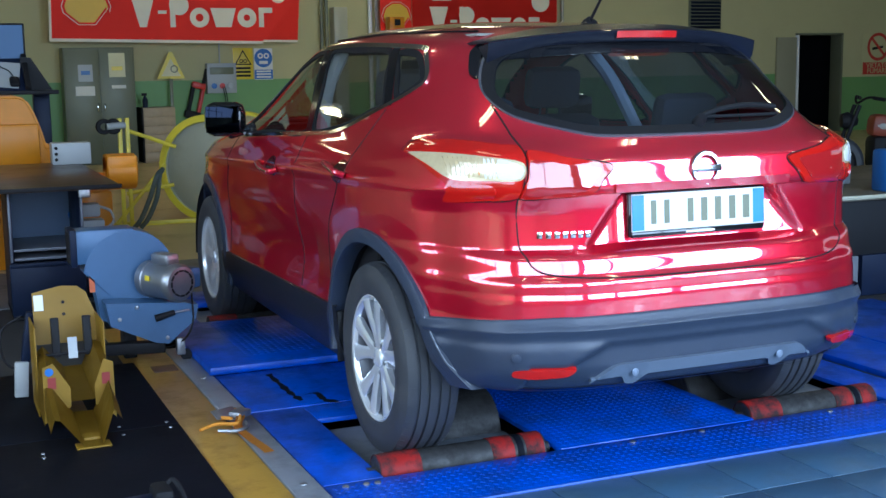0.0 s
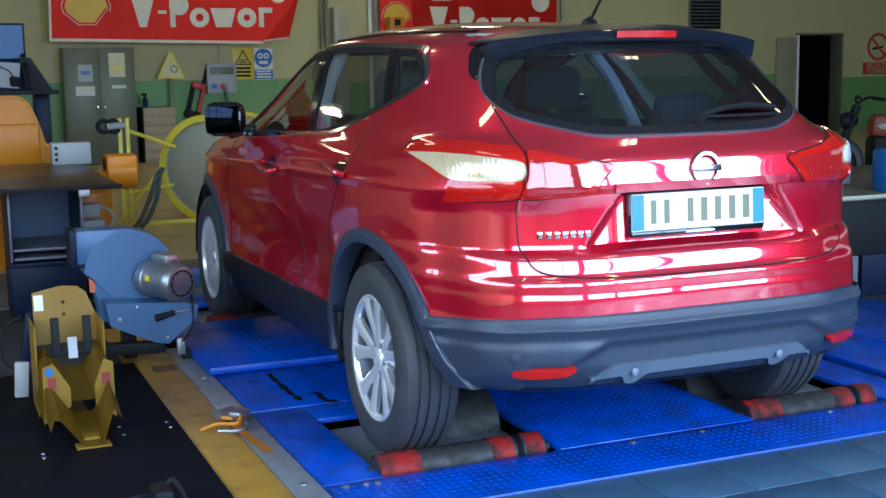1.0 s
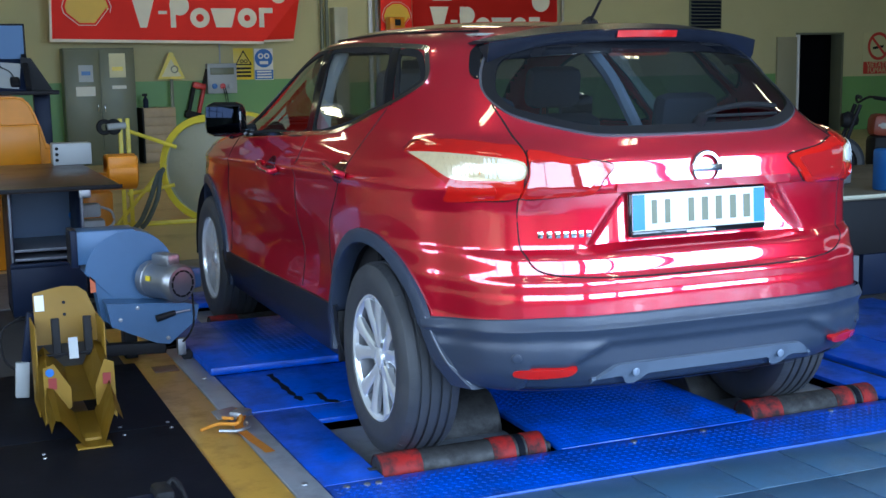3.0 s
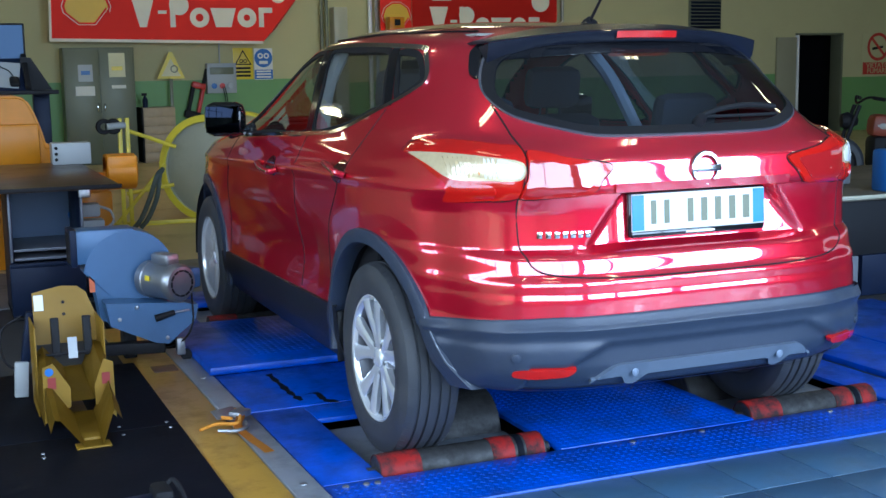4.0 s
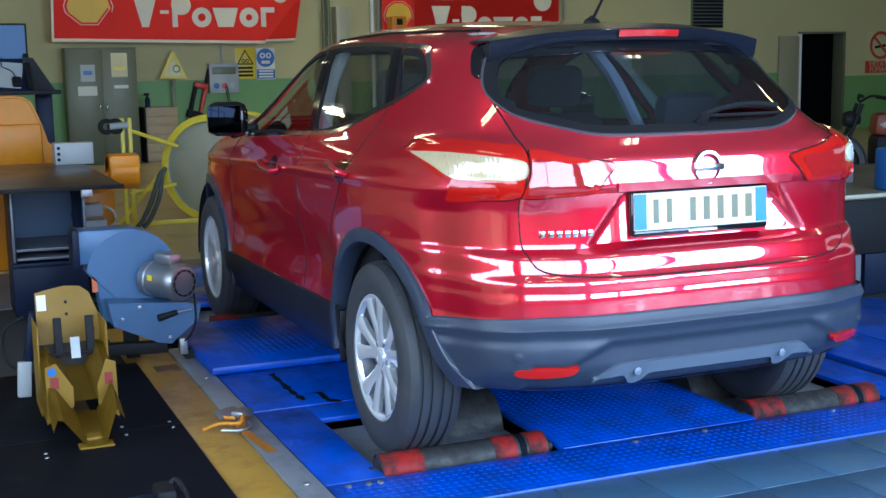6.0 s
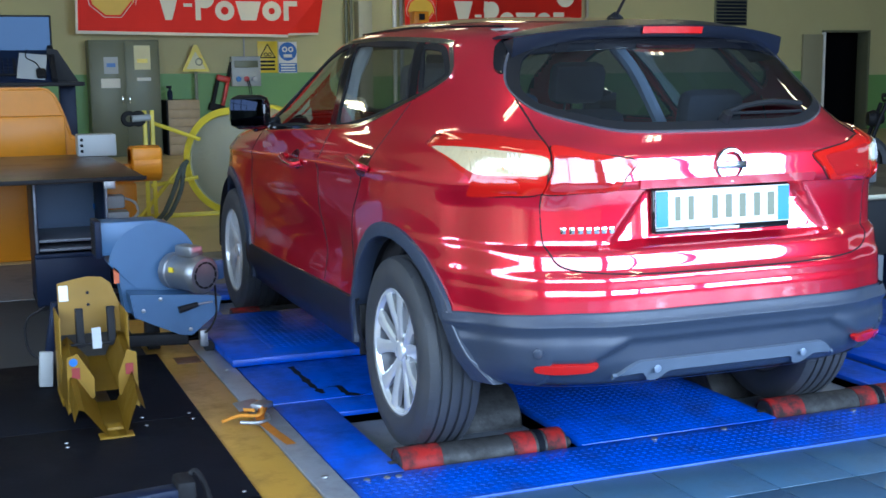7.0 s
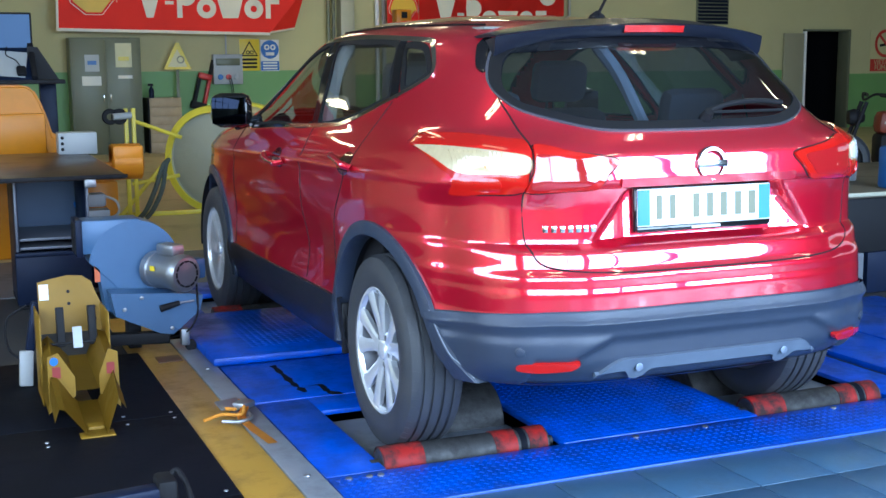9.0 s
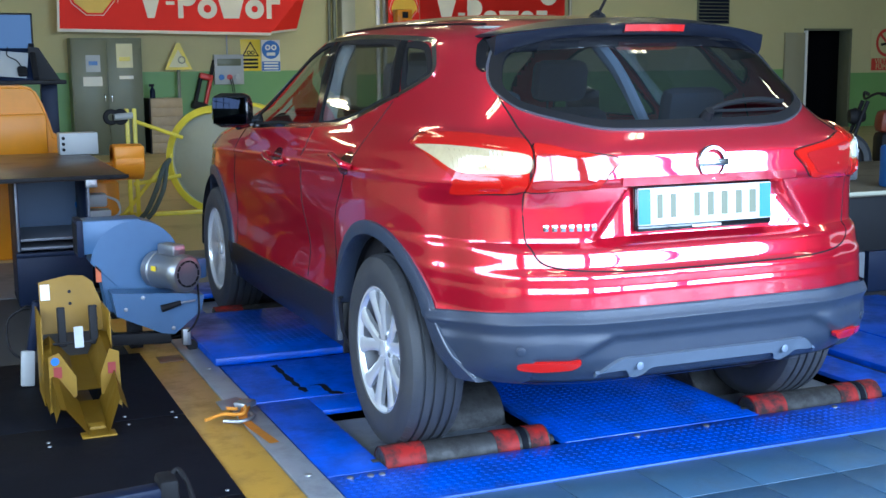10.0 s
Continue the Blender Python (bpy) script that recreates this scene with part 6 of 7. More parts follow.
def build_banner():
    t = thing("banner", "red vinyl banner with golden emblem, its corner flapping", "banner", pose(0, BAN_Y, 0))
    XR, XB, ZB, ZT = 3.30, 2.72, 1.82, 3.05
    # main sheet with its lower right corner cut off along the fold
    pts = [(-0.48, ZB + 0.06), (XB, ZB), (XR + 0.03, ZT - 0.5), (XR + 0.05, ZT), (-0.44, ZT)]
    part("sheet", prism(bmesh.new(), pts, 0.004), BANNER_RED, t, "red vinyl sheet", smooth=False)
    part("hem", prism(bmesh.new(), [(-0.49, ZB + 0.025), (XB, ZB - 0.03), (XB, ZB + 0.012), (-0.48, ZB + 0.07)], 0.003, pose(0, -0.002, 0)), BANNER_WHITE, t, "cream lower hem", smooth=False)
    part("hem", prism(bmesh.new(), [(-0.50, ZB + 0.025), (-0.465, ZB + 0.06), (-0.425, ZT), (-0.46, ZT)], 0.003, pose(0, -0.002, 0)), BANNER_WHITE, t, smooth=False)
    shell_shape(t, 0.05, 2.12, 0.30, 0.0)
    # plain bars where the large lettering stands
    shapes(t, 0.70, 2.05, 1.0)
    part("emblem", lathe(bmesh.new(), [(0, 0.13), (-0.004, 0.13), (-0.005, 0.0001)], "Y", 28, pose(2.98, -0.001, 2.55)), BANNER_WHITE, t)
    # the loose corner, hinged on the fold
    a, b_ = Vector((XB, 0, ZB)), Vector((XR + 0.03, 0, ZT - 0.5))
    ax = (b_ - a).normalized()
    side = Vector((0, 1, 0)).cross(ax)
    m = Matrix((( *side, 0), (0, 1, 0, 0), (*ax, 0), (0, 0, 0, 1))).transposed()
    m = Matrix(((side.x, 0, ax.x, a.x), (0, 1, 0, 0), (side.z, 0, ax.z, a.z), (0, 0, 0, 1)))
    inv = m.inverted()
    br = inv @ Vector((XR, 0, ZB - 0.01))
    L = (b_ - a).length
    tri = [(0.0, 0.0), (br.x, br.z), (0.0, L)]
    c = part("loose_corner", prism(bmesh.new(), tri, 0.004), BANNER_RED, t, "loose corner of the banner", smooth=False)
    d = Vector((br.x, 0, br.z)).normalized()
    up = Vector((-d.z, 0, d.x))
    hem = [(0, 0), (br.x, br.z), (br.x + up.x * 0.035, br.z + up.z * 0.035), (up.x * 0.035, up.z * 0.035)]
    part("hem", prism(bmesh.new(), hem, 0.003, pose(0, -0.004, 0)), BANNER_WHITE, c, smooth=False)
    c.matrix_basis = m
    return t, c, m


BANNER, CORNER, CORNER_M = build_banner()
t = thing("banner", "second red vinyl banner with pale lettering bars", "banner", pose(0, BAN_Y, 0))
part("sheet", cloth(bmesh.new(), 5.25, 7.95, 1.75, 3.05, 0.0), BANNER_RED, t, "red vinyl sheet")
shell_shape(t, 4.98, 2.05, 0.22, 0.02)
part("edge", prism(bmesh.new(), [(4.70, 1.8), (5.25, 1.8), (5.25, 3.0), (4.70, 3.0)], 0.004, pose(0, 0.03, 0)), BANNER_RED, t, smooth=False)
shapes(t, 5.55, 1.93, 0.94, -0.02)
bars(t, [(5.60, 5.95, 2.48, 2.52)], -0.02, BANNER_WHITE)
part("emblem", lathe(bmesh.new(), [(0, 0.17), (-0.004, 0.17), (-0.005, 0.0001)], "Y", 28, pose(7.62, -0.02, 2.47)), BANNER_WHITE, t)


# a third banner high up at the end of the wall
t = thing("banner", "red vinyl banner with a pale border high on the wall", "banner", pose(0, WALL_Y - 0.06, 0))
part("sheet", cloth(bmesh.new(), -4.7, -2.3, 3.0, 4.35, 0.0), BANNER_RED, t, "red vinyl sheet")
bars(t, [(-4.7, -2.3, 2.93, 3.0), (-4.4, -3.9, 3.5, 3.85), (-3.75, -3.3, 3.5, 3.85), (-3.15, -2.7, 3.5, 3.85)], -0.03, BANNER_WHITE)


def wall_sign(name, label, x0, x1, z0, z1, mat):
    s_ = thing(name, label, "sign", pose((x0 + x1) / 2, WALL_Y - 0.008, (z0 + z1) / 2))
    w_, h_ = (x1 - x0) / 2, (z1 - z0) / 2
    part("panel", boxm(-w_, w_, -0.004, 0.002, -h_, h_, bevel=0.001), mat, s_)
    return s_, w_, h_


def ring_part(name, parent, cx, cz, r0, r1, mat, y=-0.006):
    part(name, lathe(bmesh.new(), [(y, r0), (y - 0.002, r0), (y - 0.002, r1), (y, r1)], "Y", 36, pose(cx, 0, cz)), mat, parent)


s_, w_, h_ = wall_sign("warning_sign", "yellow warning sign with a black triangle", 2.34, 2.665, 1.24, 1.74, SIGN_YELLOW)
tri = [(-0.14, -0.02), (0.14, -0.02), (0.0, 0.22)]
part("triangle", prism(bmesh.new(), tri, 0.002, pose(0, -0.0065, 0)), DARK, s_, "black triangle border", smooth=False)
part("triangle_field", prism(bmesh.new(), [(-0.108, 0.0), (0.108, 0.0), (0.0, 0.185)], 0.002, pose(0, -0.0085, 0)), SIGN_YELLOW, s_, smooth=False)
for x in (-0.03, 0.035):
    ring_part("gear", s_, x, 0.04, 0.018, 0.032, DARK, -0.009)
for k in range(3):
    part("text_bar", boxm(-0.12, 0.12, -0.0065, -0.004, -0.09 - 0.06 * k, -0.055 - 0.06 * k), DARK, s_)
s_, w_, h_ = wall_sign("safety_sign", "blue and white eye protection sign", 2.685, 2.99, 1.23, 1.73, PAPER)
part("disc", lathe(bmesh.new(), [(-0.004, 0.148), (-0.006, 0.148), (-0.007, 0.0001)], "Y", 40, pose(0, 0, 0.095)), SIGN_BLUE, s_, "round blue field")
for x in (-0.05, 0.05):
    ring_part("goggle", s_, x, 0.13, 0.022, 0.045, PAPER, -0.008)
part("pale_shape", boxm(-0.07, 0.07, -0.010, -0.007, 0.0, 0.05, bevel=0.001), PAPER, s_)
part("text_field", boxm(-0.15, 0.15, -0.006, -0.004, -0.24, -0.09), SIGN_BLUE, s_)
for k in range(3):
    part("text_bar", boxm(-0.12, 0.12, -0.008, -0.006, -0.13 - 0.045 * k, -0.105 - 0.045 * k), PAPER, s_)
s_, w_, h_ = wall_sign("no_smoking_sign", "red and white no smoking sign", 15.18, 15.98, 1.10, 1.93, WALL)
ring_part("prohibition_ring", s_, 0, 0.15, 0.22, 0.28, SIGN_RED)
part("slash", boxm(-0.25, 0.25, -0.009, -0.004, -0.025, 0.025, m=pose(0, 0, 0.15, 0, 45, 0)), SIGN_RED, s_)
part("cigarette", boxm(-0.15, 0.13, -0.007, -0.004, -0.025, 0.025, m=pose(0, 0, 0.13, 0, -8, 0)), DARK, s_)
part("text_field", boxm(-0.38, 0.38, -0.007, -0.004, -0.40, -0.16), SIGN_RED, s_)
text_part("lettering", "VIETATO", 0.145, WALL, s_, pose(0, -0.0075, -0.225) @ FACING, 0.001)
text_part("lettering", "FUMARE", 0.145, WALL, s_, pose(0, -0.0075, -0.335) @ FACING, 0.001)

t = thing("warning_stand", "yellow triangular warning sign on a grey post", "sign", pose(1.30, WALL_Y - 0.22, 0))
part("post", boxm(-0.02, 0.03, 0.0, 0.03, 0.0, 1.30, bevel=0.004), CABINET_GREY, t)
part("triangle", prism(bmesh.new(), [(-0.215, 1.27), (0.215, 1.27), (0.03, 1.68), (-0.02, 1.68)], 0.02, pose(0, -0.03, 0)), YELLOW, t, "folded yellow triangle")
part("triangle_field", prism(bmesh.new(), [(-0.15, 1.31), (0.15, 1.31), (0.0, 1.58)], 0.003, pose(0, -0.033, 0)), YELLOW_PAPER, t, smooth=False)
ring_part("symbol", t, 0.05, 1.42, 0.04, 0.06, CABINET_GREY, -0.033)
part("foot", boxm(-0.15, 0.15, -0.1, 0.12, 0.0, 0.02, bevel=0.004), CABINET_GREY, t)

t = thing("electrical_panel", "grey electrical panel with a glazed flap and sockets", "electrical box", pose(2.12, WALL_Y - 0.14, 1.265))
part("casing", boxm(-0.235, 0.235, 0.0, 0.135, -0.235, 0.235, bevel=0.01), LIGHT_GREY, t)
part("flap", boxm(-0.19, 0.19, -0.012, 0.0, 0.06, 0.17, bevel=0.004), CABINET_GREY, t)
for x, mt in ((-0.13, SIGN_BLUE), (0.0, SIGN_RED), (0.13, LIGHT_GREY)):
    part("socket", lathe(bmesh.new(), [(0, 0.045), (-0.03, 0.042), (-0.032, 0.0001)], "Y", 18, pose(x, 0, -0.12)), mt, t)
for x in (0.03, 0.06):
    part("cable", tube(bmesh.new(), arc_pts([(x - 0.03, -0.03, -0.13), (x, -0.05, -0.3), (x + 0.02, -0.03, -0.6), (x + 0.02, 0.1, -1.2)], 5), 0.007, 6), DARK, t)
t = thing("conduit", "thin grey wall conduit above the panel", "conduit", pose(2.12, WALL_Y - 0.02, 1.5))
part("pipe", cylm((0, 0, 0), (0, 0, 1.8), 0.012, 10), LIGHT_GREY, t)

t = thing("drawer_unit", "low wooden drawer unit against the wall", "drawers", pose(1.04, WALL_Y - 0.52, 0))
part("carcass", boxm(-0.24, 0.25, 0.02, 0.5, 0.0, 0.84, bevel=0.005), WOOD, t)
part("dark_side", boxm(-0.262, -0.24, 0.0, 0.5, 0.0, 0.84), DARK, t)
for k in range(6):
    part("drawer_front", boxm(-0.235, 0.245, 0.0, 0.02, 0.03 + 0.134 * k, 0.155 + 0.134 * k, bevel=0.004), WOOD, t)
t = thing("spray_bottle", "dark spray bottle standing on the drawers", "bottle", pose(0.86, WALL_Y - 0.38, 0.84))
part("flask", lathe(bmesh.new(), [(0, 0.0001), (0, 0.04), (0.12, 0.042), (0.16, 0.02), (0.18, 0.016), (0.18, 0.0001)], "Z", 18), NAVY, t)
part("trigger", boxm(-0.05, 0.03, -0.015, 0.015, 0.18, 0.22, bevel=0.006), DARK, t)

t = thing("hand_pump", "red and black hand tool hanging on the wall", "tool", pose(1.70, WALL_Y - 0.10, 0.95, 0, 14, 0))
part("frame", boxm(-0.11, -0.05, -0.05, 0.05, -0.28, 0.24, bevel=0.02), DARK, t)
part("frame", boxm(0.05, 0.11, -0.05, 0.05, -0.26, 0.20, bevel=0.02), SIGN_RED, t)
part("grip", boxm(-0.11, 0.11, -0.06, 0.05, 0.16, 0.26, bevel=0.025), SIGN_RED, t)
part("foot", boxm(-0.13, 0.12, -0.06, 0.06, -0.32, -0.20, bevel=0.02), DARK, t)
part("hook", boxm(0.06, 0.10, -0.02, 0.10, 0.24, 0.50, bevel=0.008), DARK, t)

t = thing("pillar_duct", "grey square duct with pipes on the wall", "duct", pose(4.0, WALL_Y - 0.25, 0))
part("duct", boxm(-0.02, 0.21, 0.0, 0.24, 0.0, 2.38, bevel=0.006), BEIGE, t)
part("pipe", cylm((-0.12, 0.1, 0), (-0.12, 0.1, 4.0), 0.03, 12), CABINET_GREY, t)
part("pipe", cylm((-0.20, 0.12, 0), (-0.20, 0.12, 4.0), 0.03, 12), CABINET_GREY, t)
t = thing("wall_pipe", "pale twin pipes running up the wall", "pipe", pose(4.66, WALL_Y - 0.08, 0))
part("pipe", cylm((0, 0, 0), (0, 0, 4.4), 0.035, 12), WHITE, t)
part("pipe", cylm((0.12, 0, 0), (0.12, 0, 4.4), 0.035, 12), LIGHT_GREY, t)
t = thing("wall_pipe", "thin pale pipe running up the wall", "pipe", pose(8.3, WALL_Y - 0.06, 0))
part("pipe", cylm((0, 0, 0), (0, 0, 4.4), 0.03, 12), BEIGE, t)
t = thing("orange_lamp_box", "orange tool case with a black clasp on the wall", "case", pose(4.85, BAN_Y - 0.35, 2.02))
part("case", boxm(-0.13, 0.13, 0.0, 0.22, -0.18, 0.18, bevel=0.02), ORANGE, t)
part("clasp", boxm(-0.05, 0.05, -0.02, 0.0, 0.04, 0.14, bevel=0.006), DARK, t)
part("bracket", boxm(-0.1, 0.55, 0.22, 0.80, -0.22, -0.18), DARK, t)
t = thing("wall_vent", "dark louvred vent grille high on the wall", "vent", pose(11.37, WALL_Y - 0.05, 2.42))
part("frame", boxm(-0.36, 0.36, 0.02, 0.05, -0.40, 0.40, bevel=0.004), CABINET_GREY, t)
for k in range(12):
    part("slat", boxm(-0.33, 0.33, -0.004, 0.004, -0.03, 0.03, m=pose(0, 0.01, -0.36 + 0.065 * k, -35, 0, 0)), NAVY, t)
door = thing("door_1", "beige door leaf standing open beside a dark doorway", "door", pose(13.28, WALL_Y - 0.06, 0), kind="structure")
part("leaf", boxm(-0.25, 0.22, 0.0, 0.05, 0.0, 1.86, bevel=0.004), material("olive_door", (0.30, 0.28, 0.18), 0.5, 0, 0.08, 2), door)
part("frame", boxm(0.23, 0.27, -0.02, 0.31, 0.0, 1.9, bevel=0.004), WHITE, door, "white door edge")
part("frame", boxm(1.31, 1.36, -0.01, 0.31, 0.0, 1.93, bevel=0.004), CABINET_GREY, door)
part("frame", boxm(0.23, 1.36, -0.01, 0.31, 1.9, 1.94, bevel=0.004), CABINET_GREY, door)

# ---------------------------------------------------------------- things to the right
t = thing("low_bench", "low bench with a pale beige top and dark front", "bench", pose(2.5, 1.45, 0))
part("worktop", boxm(-0.1, 2.6, 0.0, 1.6, 0.565, 0.60, bevel=0.006), material("brown_bench_top", (0.10, 0.085, 0.06), 0.55, 0, 0.2, 6, 0.06, 50, dirt=(0.05, 0.04, 0.03), dirt_amount=0.6), t, "worn brown worktop")
part("edge_strip", boxm(-0.1, 2.6, -0.012, 0.0, 0.575, 0.598, bevel=0.003), BEIGE, t, "pale beige front edge")
# near-black instead of navy: the shadow on the front is in the colour
part("front_panel", boxm(-0.08, 2.5, 0.05, 0.09, 0.24, 0.565, bevel=0.004), DARK, t, "navy front panel blackened for its shadow")
part("plinth", boxm(-0.04, 0.16, 0.03, 0.12, 0.0, 0.24, bevel=0.004), CONCRETE, t, "pale grey plinth panel")
part("plinth", boxm(0.19, 2.4, 0.03, 0.12, 0.0, 0.24, bevel=0.004), NAVY, t)
part("carcass", boxm(-0.06, 2.5, 0.10, 1.5, 0.02, 0.565), NAVY, t)
t = thing("tool_case", "grey aluminium tool case with a clasp on the bench", "tool case", pose(2.96, 1.98, 0.60))
part("case", boxm(-0.07, 0.07, 0, 0.12, 0.0, 0.17, bevel=0.012), GREY_RAIL, t)
part("lid", boxm(-0.07, 0.07, 0.0, 0.12, 0.172, 0.195, bevel=0.006), LIGHT_GREY, t)
part("clasp", boxm(-0.02, 0.02, -0.01, 0.0, 0.13, 0.185, bevel=0.003), DARK, t)
t = thing("blue_canister", "blue plastic canister with a white label on the bench", "canister", pose(2.90, 1.47, 0.60))
part("body", boxm(-0.055, 0.12, 0, 0.14, 0.0, 0.25, bevel=0.02), SIGN_BLUE, t)
part("label", boxm(-0.04, 0.1, -0.003, 0.0, 0.05, 0.10), WHITE, t)
part("cap", cylm((0.02, 0.07, 0.25), (0.02, 0.07, 0.28), 0.025, 16), DARK, t)


BIKE_RED = material("muted_red_paint", (0.20, 0.035, 0.015), 0.45, 0, 0.15, 8, dirt=(0.06, 0.035, 0.02), dirt_amount=0.6)
BIKE_WHITE = material("muted_white_paint", (0.30, 0.28, 0.24), 0.5, 0, 0.15, 8)


def build_motorcycle():
    t = thing("motorcycle", "muted red and white motorcycle parked by the wall", "motorcycle", pose(6.45, 6.0, 0, 0, 0, -24))
    for x in (-0.05, 1.30):
        w_ = part("wheel", lathe(bmesh.new(), [(-0.05, 0.22), (-0.055, 0.27), (-0.03, 0.305), (0.03, 0.305), (0.055, 0.27), (0.05, 0.22)], "Y", 40, pose(x, 0, 0.305), close=True), RUBBER, t)
        part("rim", lathe(bmesh.new(), [(-0.03, 0.0001), (-0.03, 0.06), (-0.02, 0.07), (-0.02, 0.20), (-0.04, 0.222), (0.04, 0.222), (0.02, 0.2), (0.02, 0.0001)], "Y", 30, pose(x, 0, 0.305)), DARK, w_)
    b = boxm(0.22, 0.72, -0.13, 0.13, 0.62, 0.86, bevel=0.07, m=pose(0, 0, 0, 0, 6, 0))
    part("fuel_tank", b, BIKE_RED, t, "red fuel tank")
    part("tank_side", boxm(0.26, 0.50, -0.138, 0.138, 0.66, 0.78, bevel=0.05, m=pose(0, 0, 0.02, 0, 6, 0)), BIKE_WHITE, t, "white tank flank")
    part("seat", boxm(0.70, 1.35, -0.12, 0.12, 0.70, 0.80, bevel=0.045), DARK, t)
    part("tail", boxm(0.9, 1.5, -0.10, 0.10, 0.60, 0.74, bevel=0.05), BIKE_RED, t)
    part("engine", boxm(0.30, 0.78, -0.16, 0.16, 0.25, 0.60, bevel=0.06), DARK, t)
    part("headlamp", lathe(bmesh.new(), [(-0.07, 0.0001), (-0.06, 0.07), (0.0, 0.09), (0.10, 0.05), (0.12, 0.0001)], "X", 26, pose(0.07, 0, 0.76)), DARK, t)
    for s in (-0.08, 0.08):
        part("fork", cylm((-0.05, s, 0.30), (0.17, s, 0.92), 0.022, 12), DARK, t)
    part("handlebar", tube(bmesh.new(), arc_pts([(0.32, -0.38, 0.98), (0.22, -0.2, 1.0), (0.17, 0, 0.94), (0.22, 0.2, 1.0), (0.32, 0.38, 0.98)], 6), 0.013, 8), DARK, t)
    for s in (-1, 1):
        part("grip", cylm((0.32, s * 0.38, 0.98), (0.25, s * 0.26, 0.995), 0.02, 10), DARK, t)
    part("stand", cylm((0.5, -0.1, 0.28), (0.55, -0.22, 0.0), 0.012, 8), DARK, t)
    return t


build_motorcycle()

# ratchet strap, hand brush and the near trolley
t = thing("ratchet_strap", "orange ratchet strap with a steel buckle on the floor", "strap", pose(-1.29, 0.44, 0.006))
part("webbing", tube(bmesh.new(), arc_pts([(-0.12, 0.02, 0.012), (-0.05, 0.05, 0.018), (0.02, 0.02, 0.02), (0.05, 0.09, 0.03), (0.07, 0.19, 0.02), (0.02, 0.22, 0.02), (-0.03, 0.14, 0.02), (0.01, 0.06, 0.03)], 5), 0.007, 8), STRAP, t)
b = bmesh.new()
rows = [[b.verts.new((p.x - 0.018, p.y, p.z)), b.verts.new((p.x + 0.018, p.y + 0.004, p.z))] for p in arc_pts([(0.06, 0.16, 0.024), (0.05, 0.08, 0.026), (0.02, 0.0, 0.012), (0.03, -0.12, 0.005), (0.045, -0.24, 0.004), (0.055, -0.33, 0.004)], 6)]
for p, q in zip(rows, rows[1:]):
    b.faces.new((p[0], p[1], q[1], q[0]))
bmesh.ops.solidify(b, geom=b.faces[:], thickness=0.003)
part("strap_end", b, STRAP, t, "loose orange strap end")
part("buckle", boxm(-0.05, 0.05, -0.025, 0.03, 0.0, 0.006, bevel=0.002, m=pose(0.0, 0.13, 0.03, 25, 0, 20)), STEEL, t)
part("buckle", boxm(-0.03, 0.05, -0.03, 0.03, 0.0, 0.03, bevel=0.01, m=pose(0.05, 0.12, 0.012, 0, 0, 40)), STEEL, t)
part("hook", tube(bmesh.new(), arc_pts([(-0.06, -0.02, 0.012), (0.0, -0.05, 0.012), (0.05, -0.02, 0.014), (0.06, 0.03, 0.016)], 5), 0.008, 8), STEEL, t)
t = thing("hand_brush", "dark blue hand brush with a grey bristle end", "brush", pose(-1.99, 1.30, 0.010))
part("handle", boxm(-0.02, 0.02, -0.02, 0.02, 0.14, 0.36, bevel=0.012, m=pose(0, 0.02, 0, -6, 10, 0)), NAVY, t)
part("head", boxm(-0.028, 0.028, -0.02, 0.02, 0.0, 0.15, bevel=0.006, m=pose(0, 0, 0, -6, 4, 0)), LIGHT_GREY, t)
part("loop", tube(bmesh.new(), arc_pts([(0.02, 0.03, 0.34), (-0.06, 0.05, 0.28), (-0.06, 0.04, 0.16), (0.0, 0.02, 0.10)], 5), 0.005, 6), DARK, t)
t = thing("floor_jack", "dark blue trolley jack lying near the strip", "jack", pose(-1.70, -0.42, 0.008))
part("beam", boxm(-0.55, -0.02, -0.05, 0.02, 0.03, 0.10, bevel=0.012, m=pose(0, 0, 0, 0, 0, 8)), NAVY, t)
part("end_plate", boxm(-0.04, 0.02, -0.06, 0.05, 0.0, 0.12, bevel=0.015), DARK, t)
part("handle", tube(bmesh.new(), arc_pts([(0.0, 0.02, 0.10), (0.03, 0.02, 0.125), (0.05, -0.03, 0.09), (0.06, -0.10, 0.02)], 5), 0.009, 8), DARK, t)
part("wheel", lathe(bmesh.new(), [(-0.02, 0.0001), (-0.02, 0.035), (0.02, 0.035), (0.02, 0.0001)], "X", 20, pose(-0.4, -0.03, 0.035)), DARK, t)

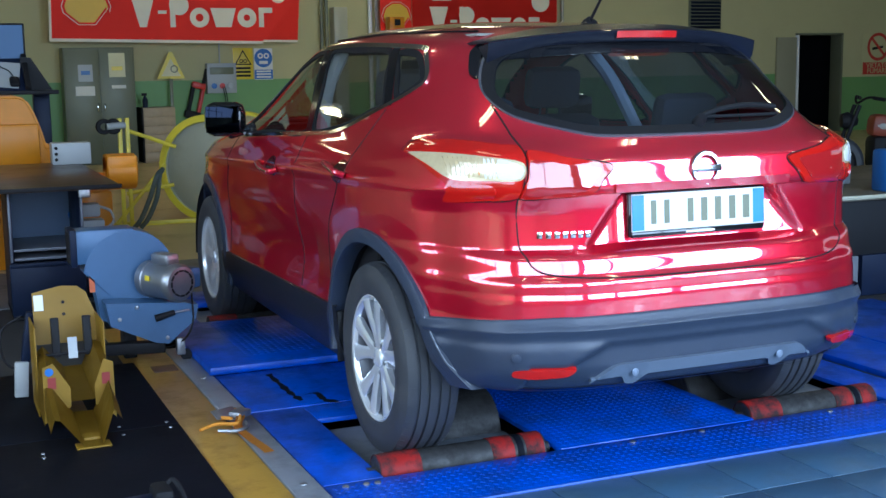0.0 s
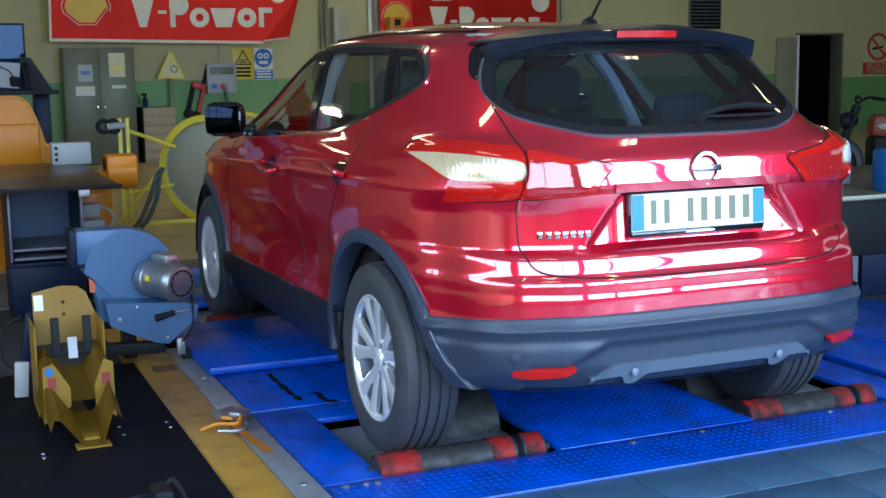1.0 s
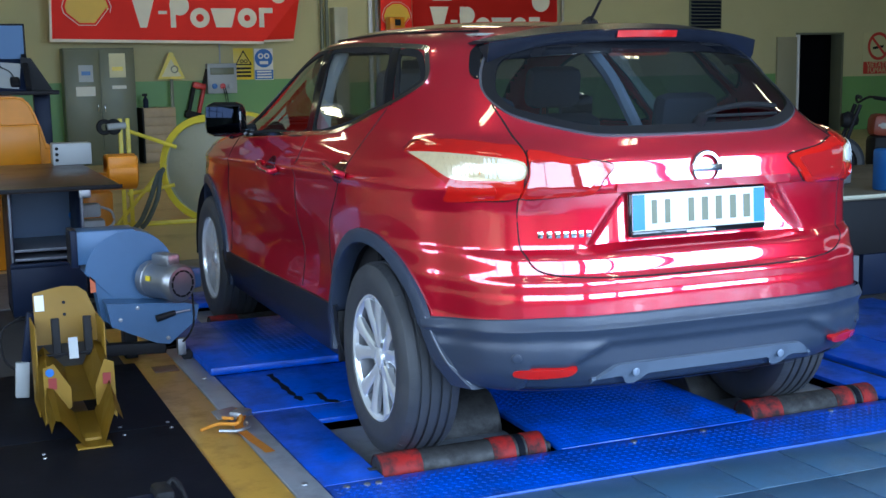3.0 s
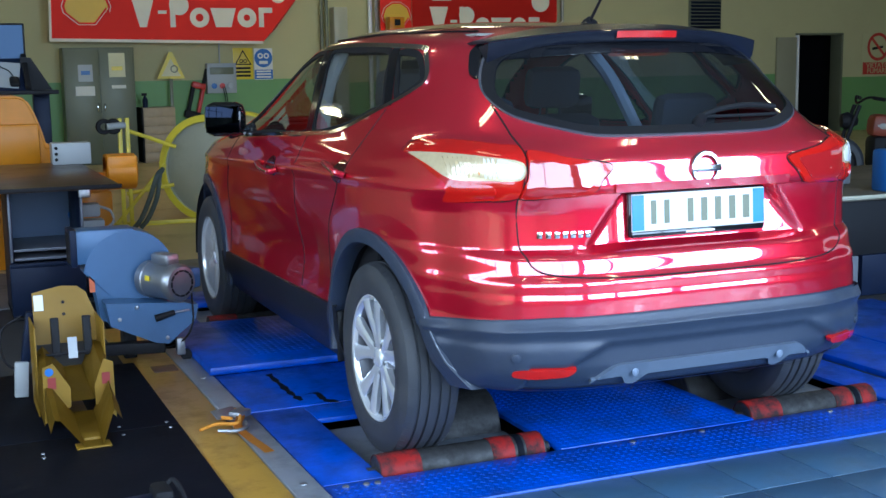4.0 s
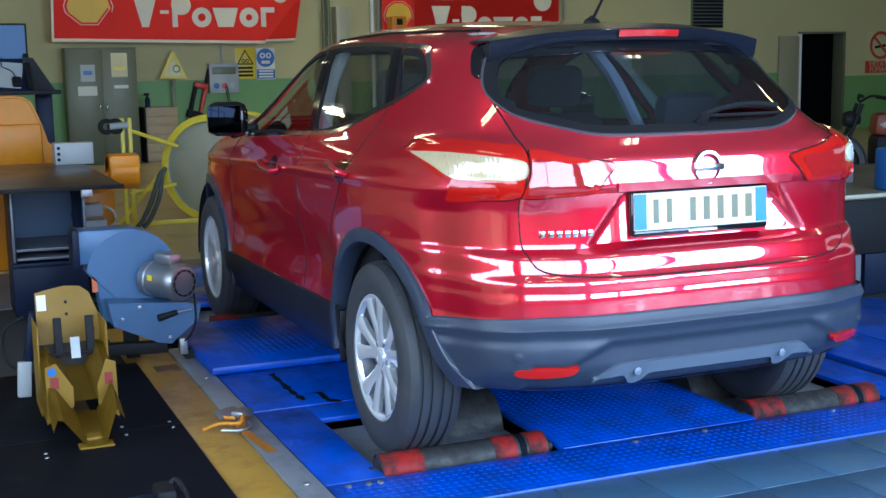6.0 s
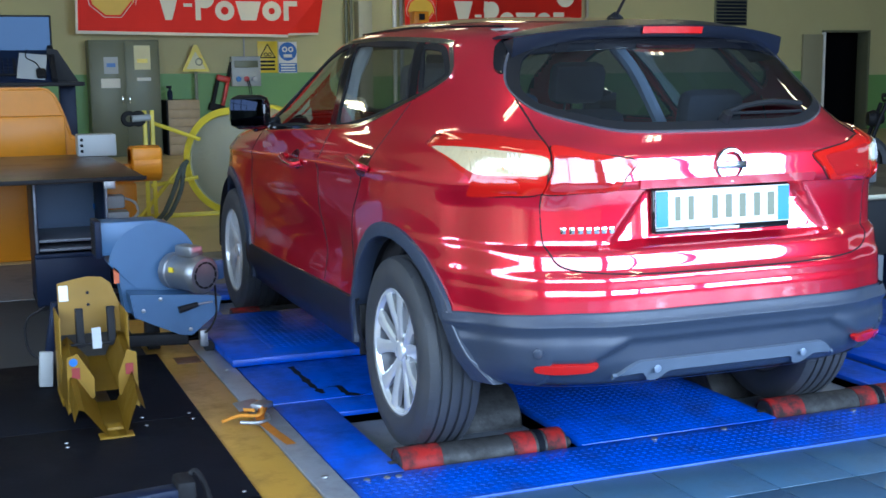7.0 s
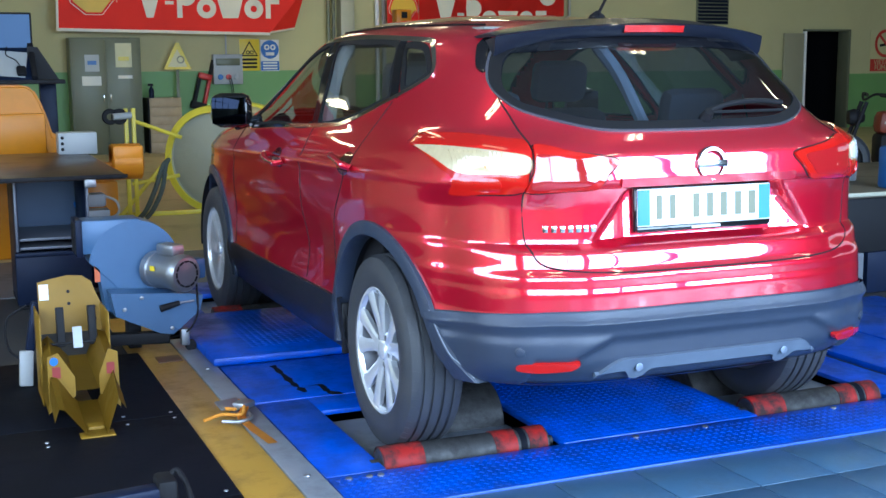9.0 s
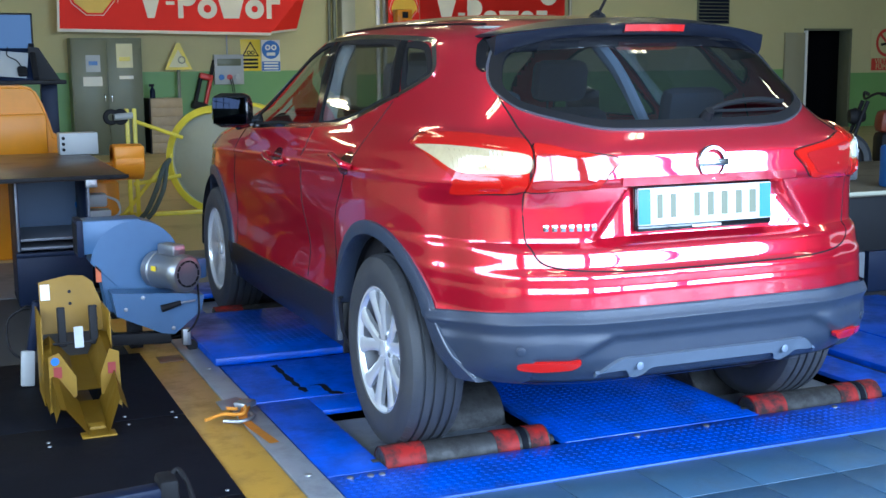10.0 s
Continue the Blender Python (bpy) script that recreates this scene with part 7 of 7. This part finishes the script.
# ceiling lamps; the six single ones are added to brighten wall and side glass
for x, y in [(x, y) for x in (-1.6, 1.6, 4.8) for y in (-3.5, 0.5, 4.0, 7.5, 11.5)] + [(2.2, 13.4), (3.2, 12.4), (4.2, 13.6), (5.4, 13.0), (8.6, 13.4), (-3.8, 13.4)]:
    t = thing("ceiling_light", "twin-tube fluorescent ceiling light", "ceiling light", pose(x, y, H - 0.45), group="fluorescent ceiling lights")
    part("housing", boxm(-0.09, 0.09, -0.65, 0.65, 0.0, 0.07, bevel=0.01), WHITE, t)
    for dx in (-0.045, 0.045):
        part("tube", cylm((dx, -0.61, -0.022), (dx, 0.61, -0.022), 0.016, 10), TUBE, t, "glowing fluorescent tube")
    for y2 in (-0.5, 0.5):
        part("hanger", cylm((0, y2, 0.07), (0, y2, 0.45), 0.004, 6), STEEL, t)

# floor tiles behind the bench, laid last
tile_mesh = finish(boxm(-0.1475, 0.1475, -0.1475, 0.1475, -0.006, 0.0, bevel=0.0015), "floor_tile", TILE)
tiles = new("tiled_floor")
tagged(tiles, "grey-blue square floor tiles with dark joints", "tiled floor", kind="structure")
for i in range(-6, 14):
    for j in range(17):
        if i < -4 and j < 9:
            continue      # the ochre strip and the rail lie here
        ob = new("tile", tile_mesh)
        ob.parent = tiles
        ob.location = (0.245 + 0.3 * i, -0.785 - 0.3 * j, noise.noise(Vector((i * 1.7, j * 2.3, 0))) * 0.0008)


def motions():
    rows_l, rows_r = [], []
    step = 79.0
    for k in range(301):
        a = -step * k
        rows_l.append((k / FPS, FRONT_WHEELS[0][1] @ pose(0, 0, 0, a % 360, 0, 0)))
        rows_r.append((k / FPS, FRONT_WHEELS[1][1] @ pose(0, 0, 0, -a % 360, 0, 0)))
    walk(FRONT_WHEELS[0][0], rows_l)
    walk(FRONT_WHEELS[1][0], rows_r)
    flap = [(0, 8), (0.6, 14), (1.0, 40), (1.5, 68), (2.0, 46), (2.5, 8), (3.2, 40), (4.0, 76), (4.5, 48), (5.0, 30), (5.5, 6), (6.3, 36), (7.0, 25), (7.5, 4), (8.0, 10), (8.5, 26), (9.0, 44), (9.5, 48), (10.0, 40)]
    walk(CORNER, [(t_, CORNER_M @ pose(0, 0, 0, 0, 0, a)) for t_, a in flap])


motions()
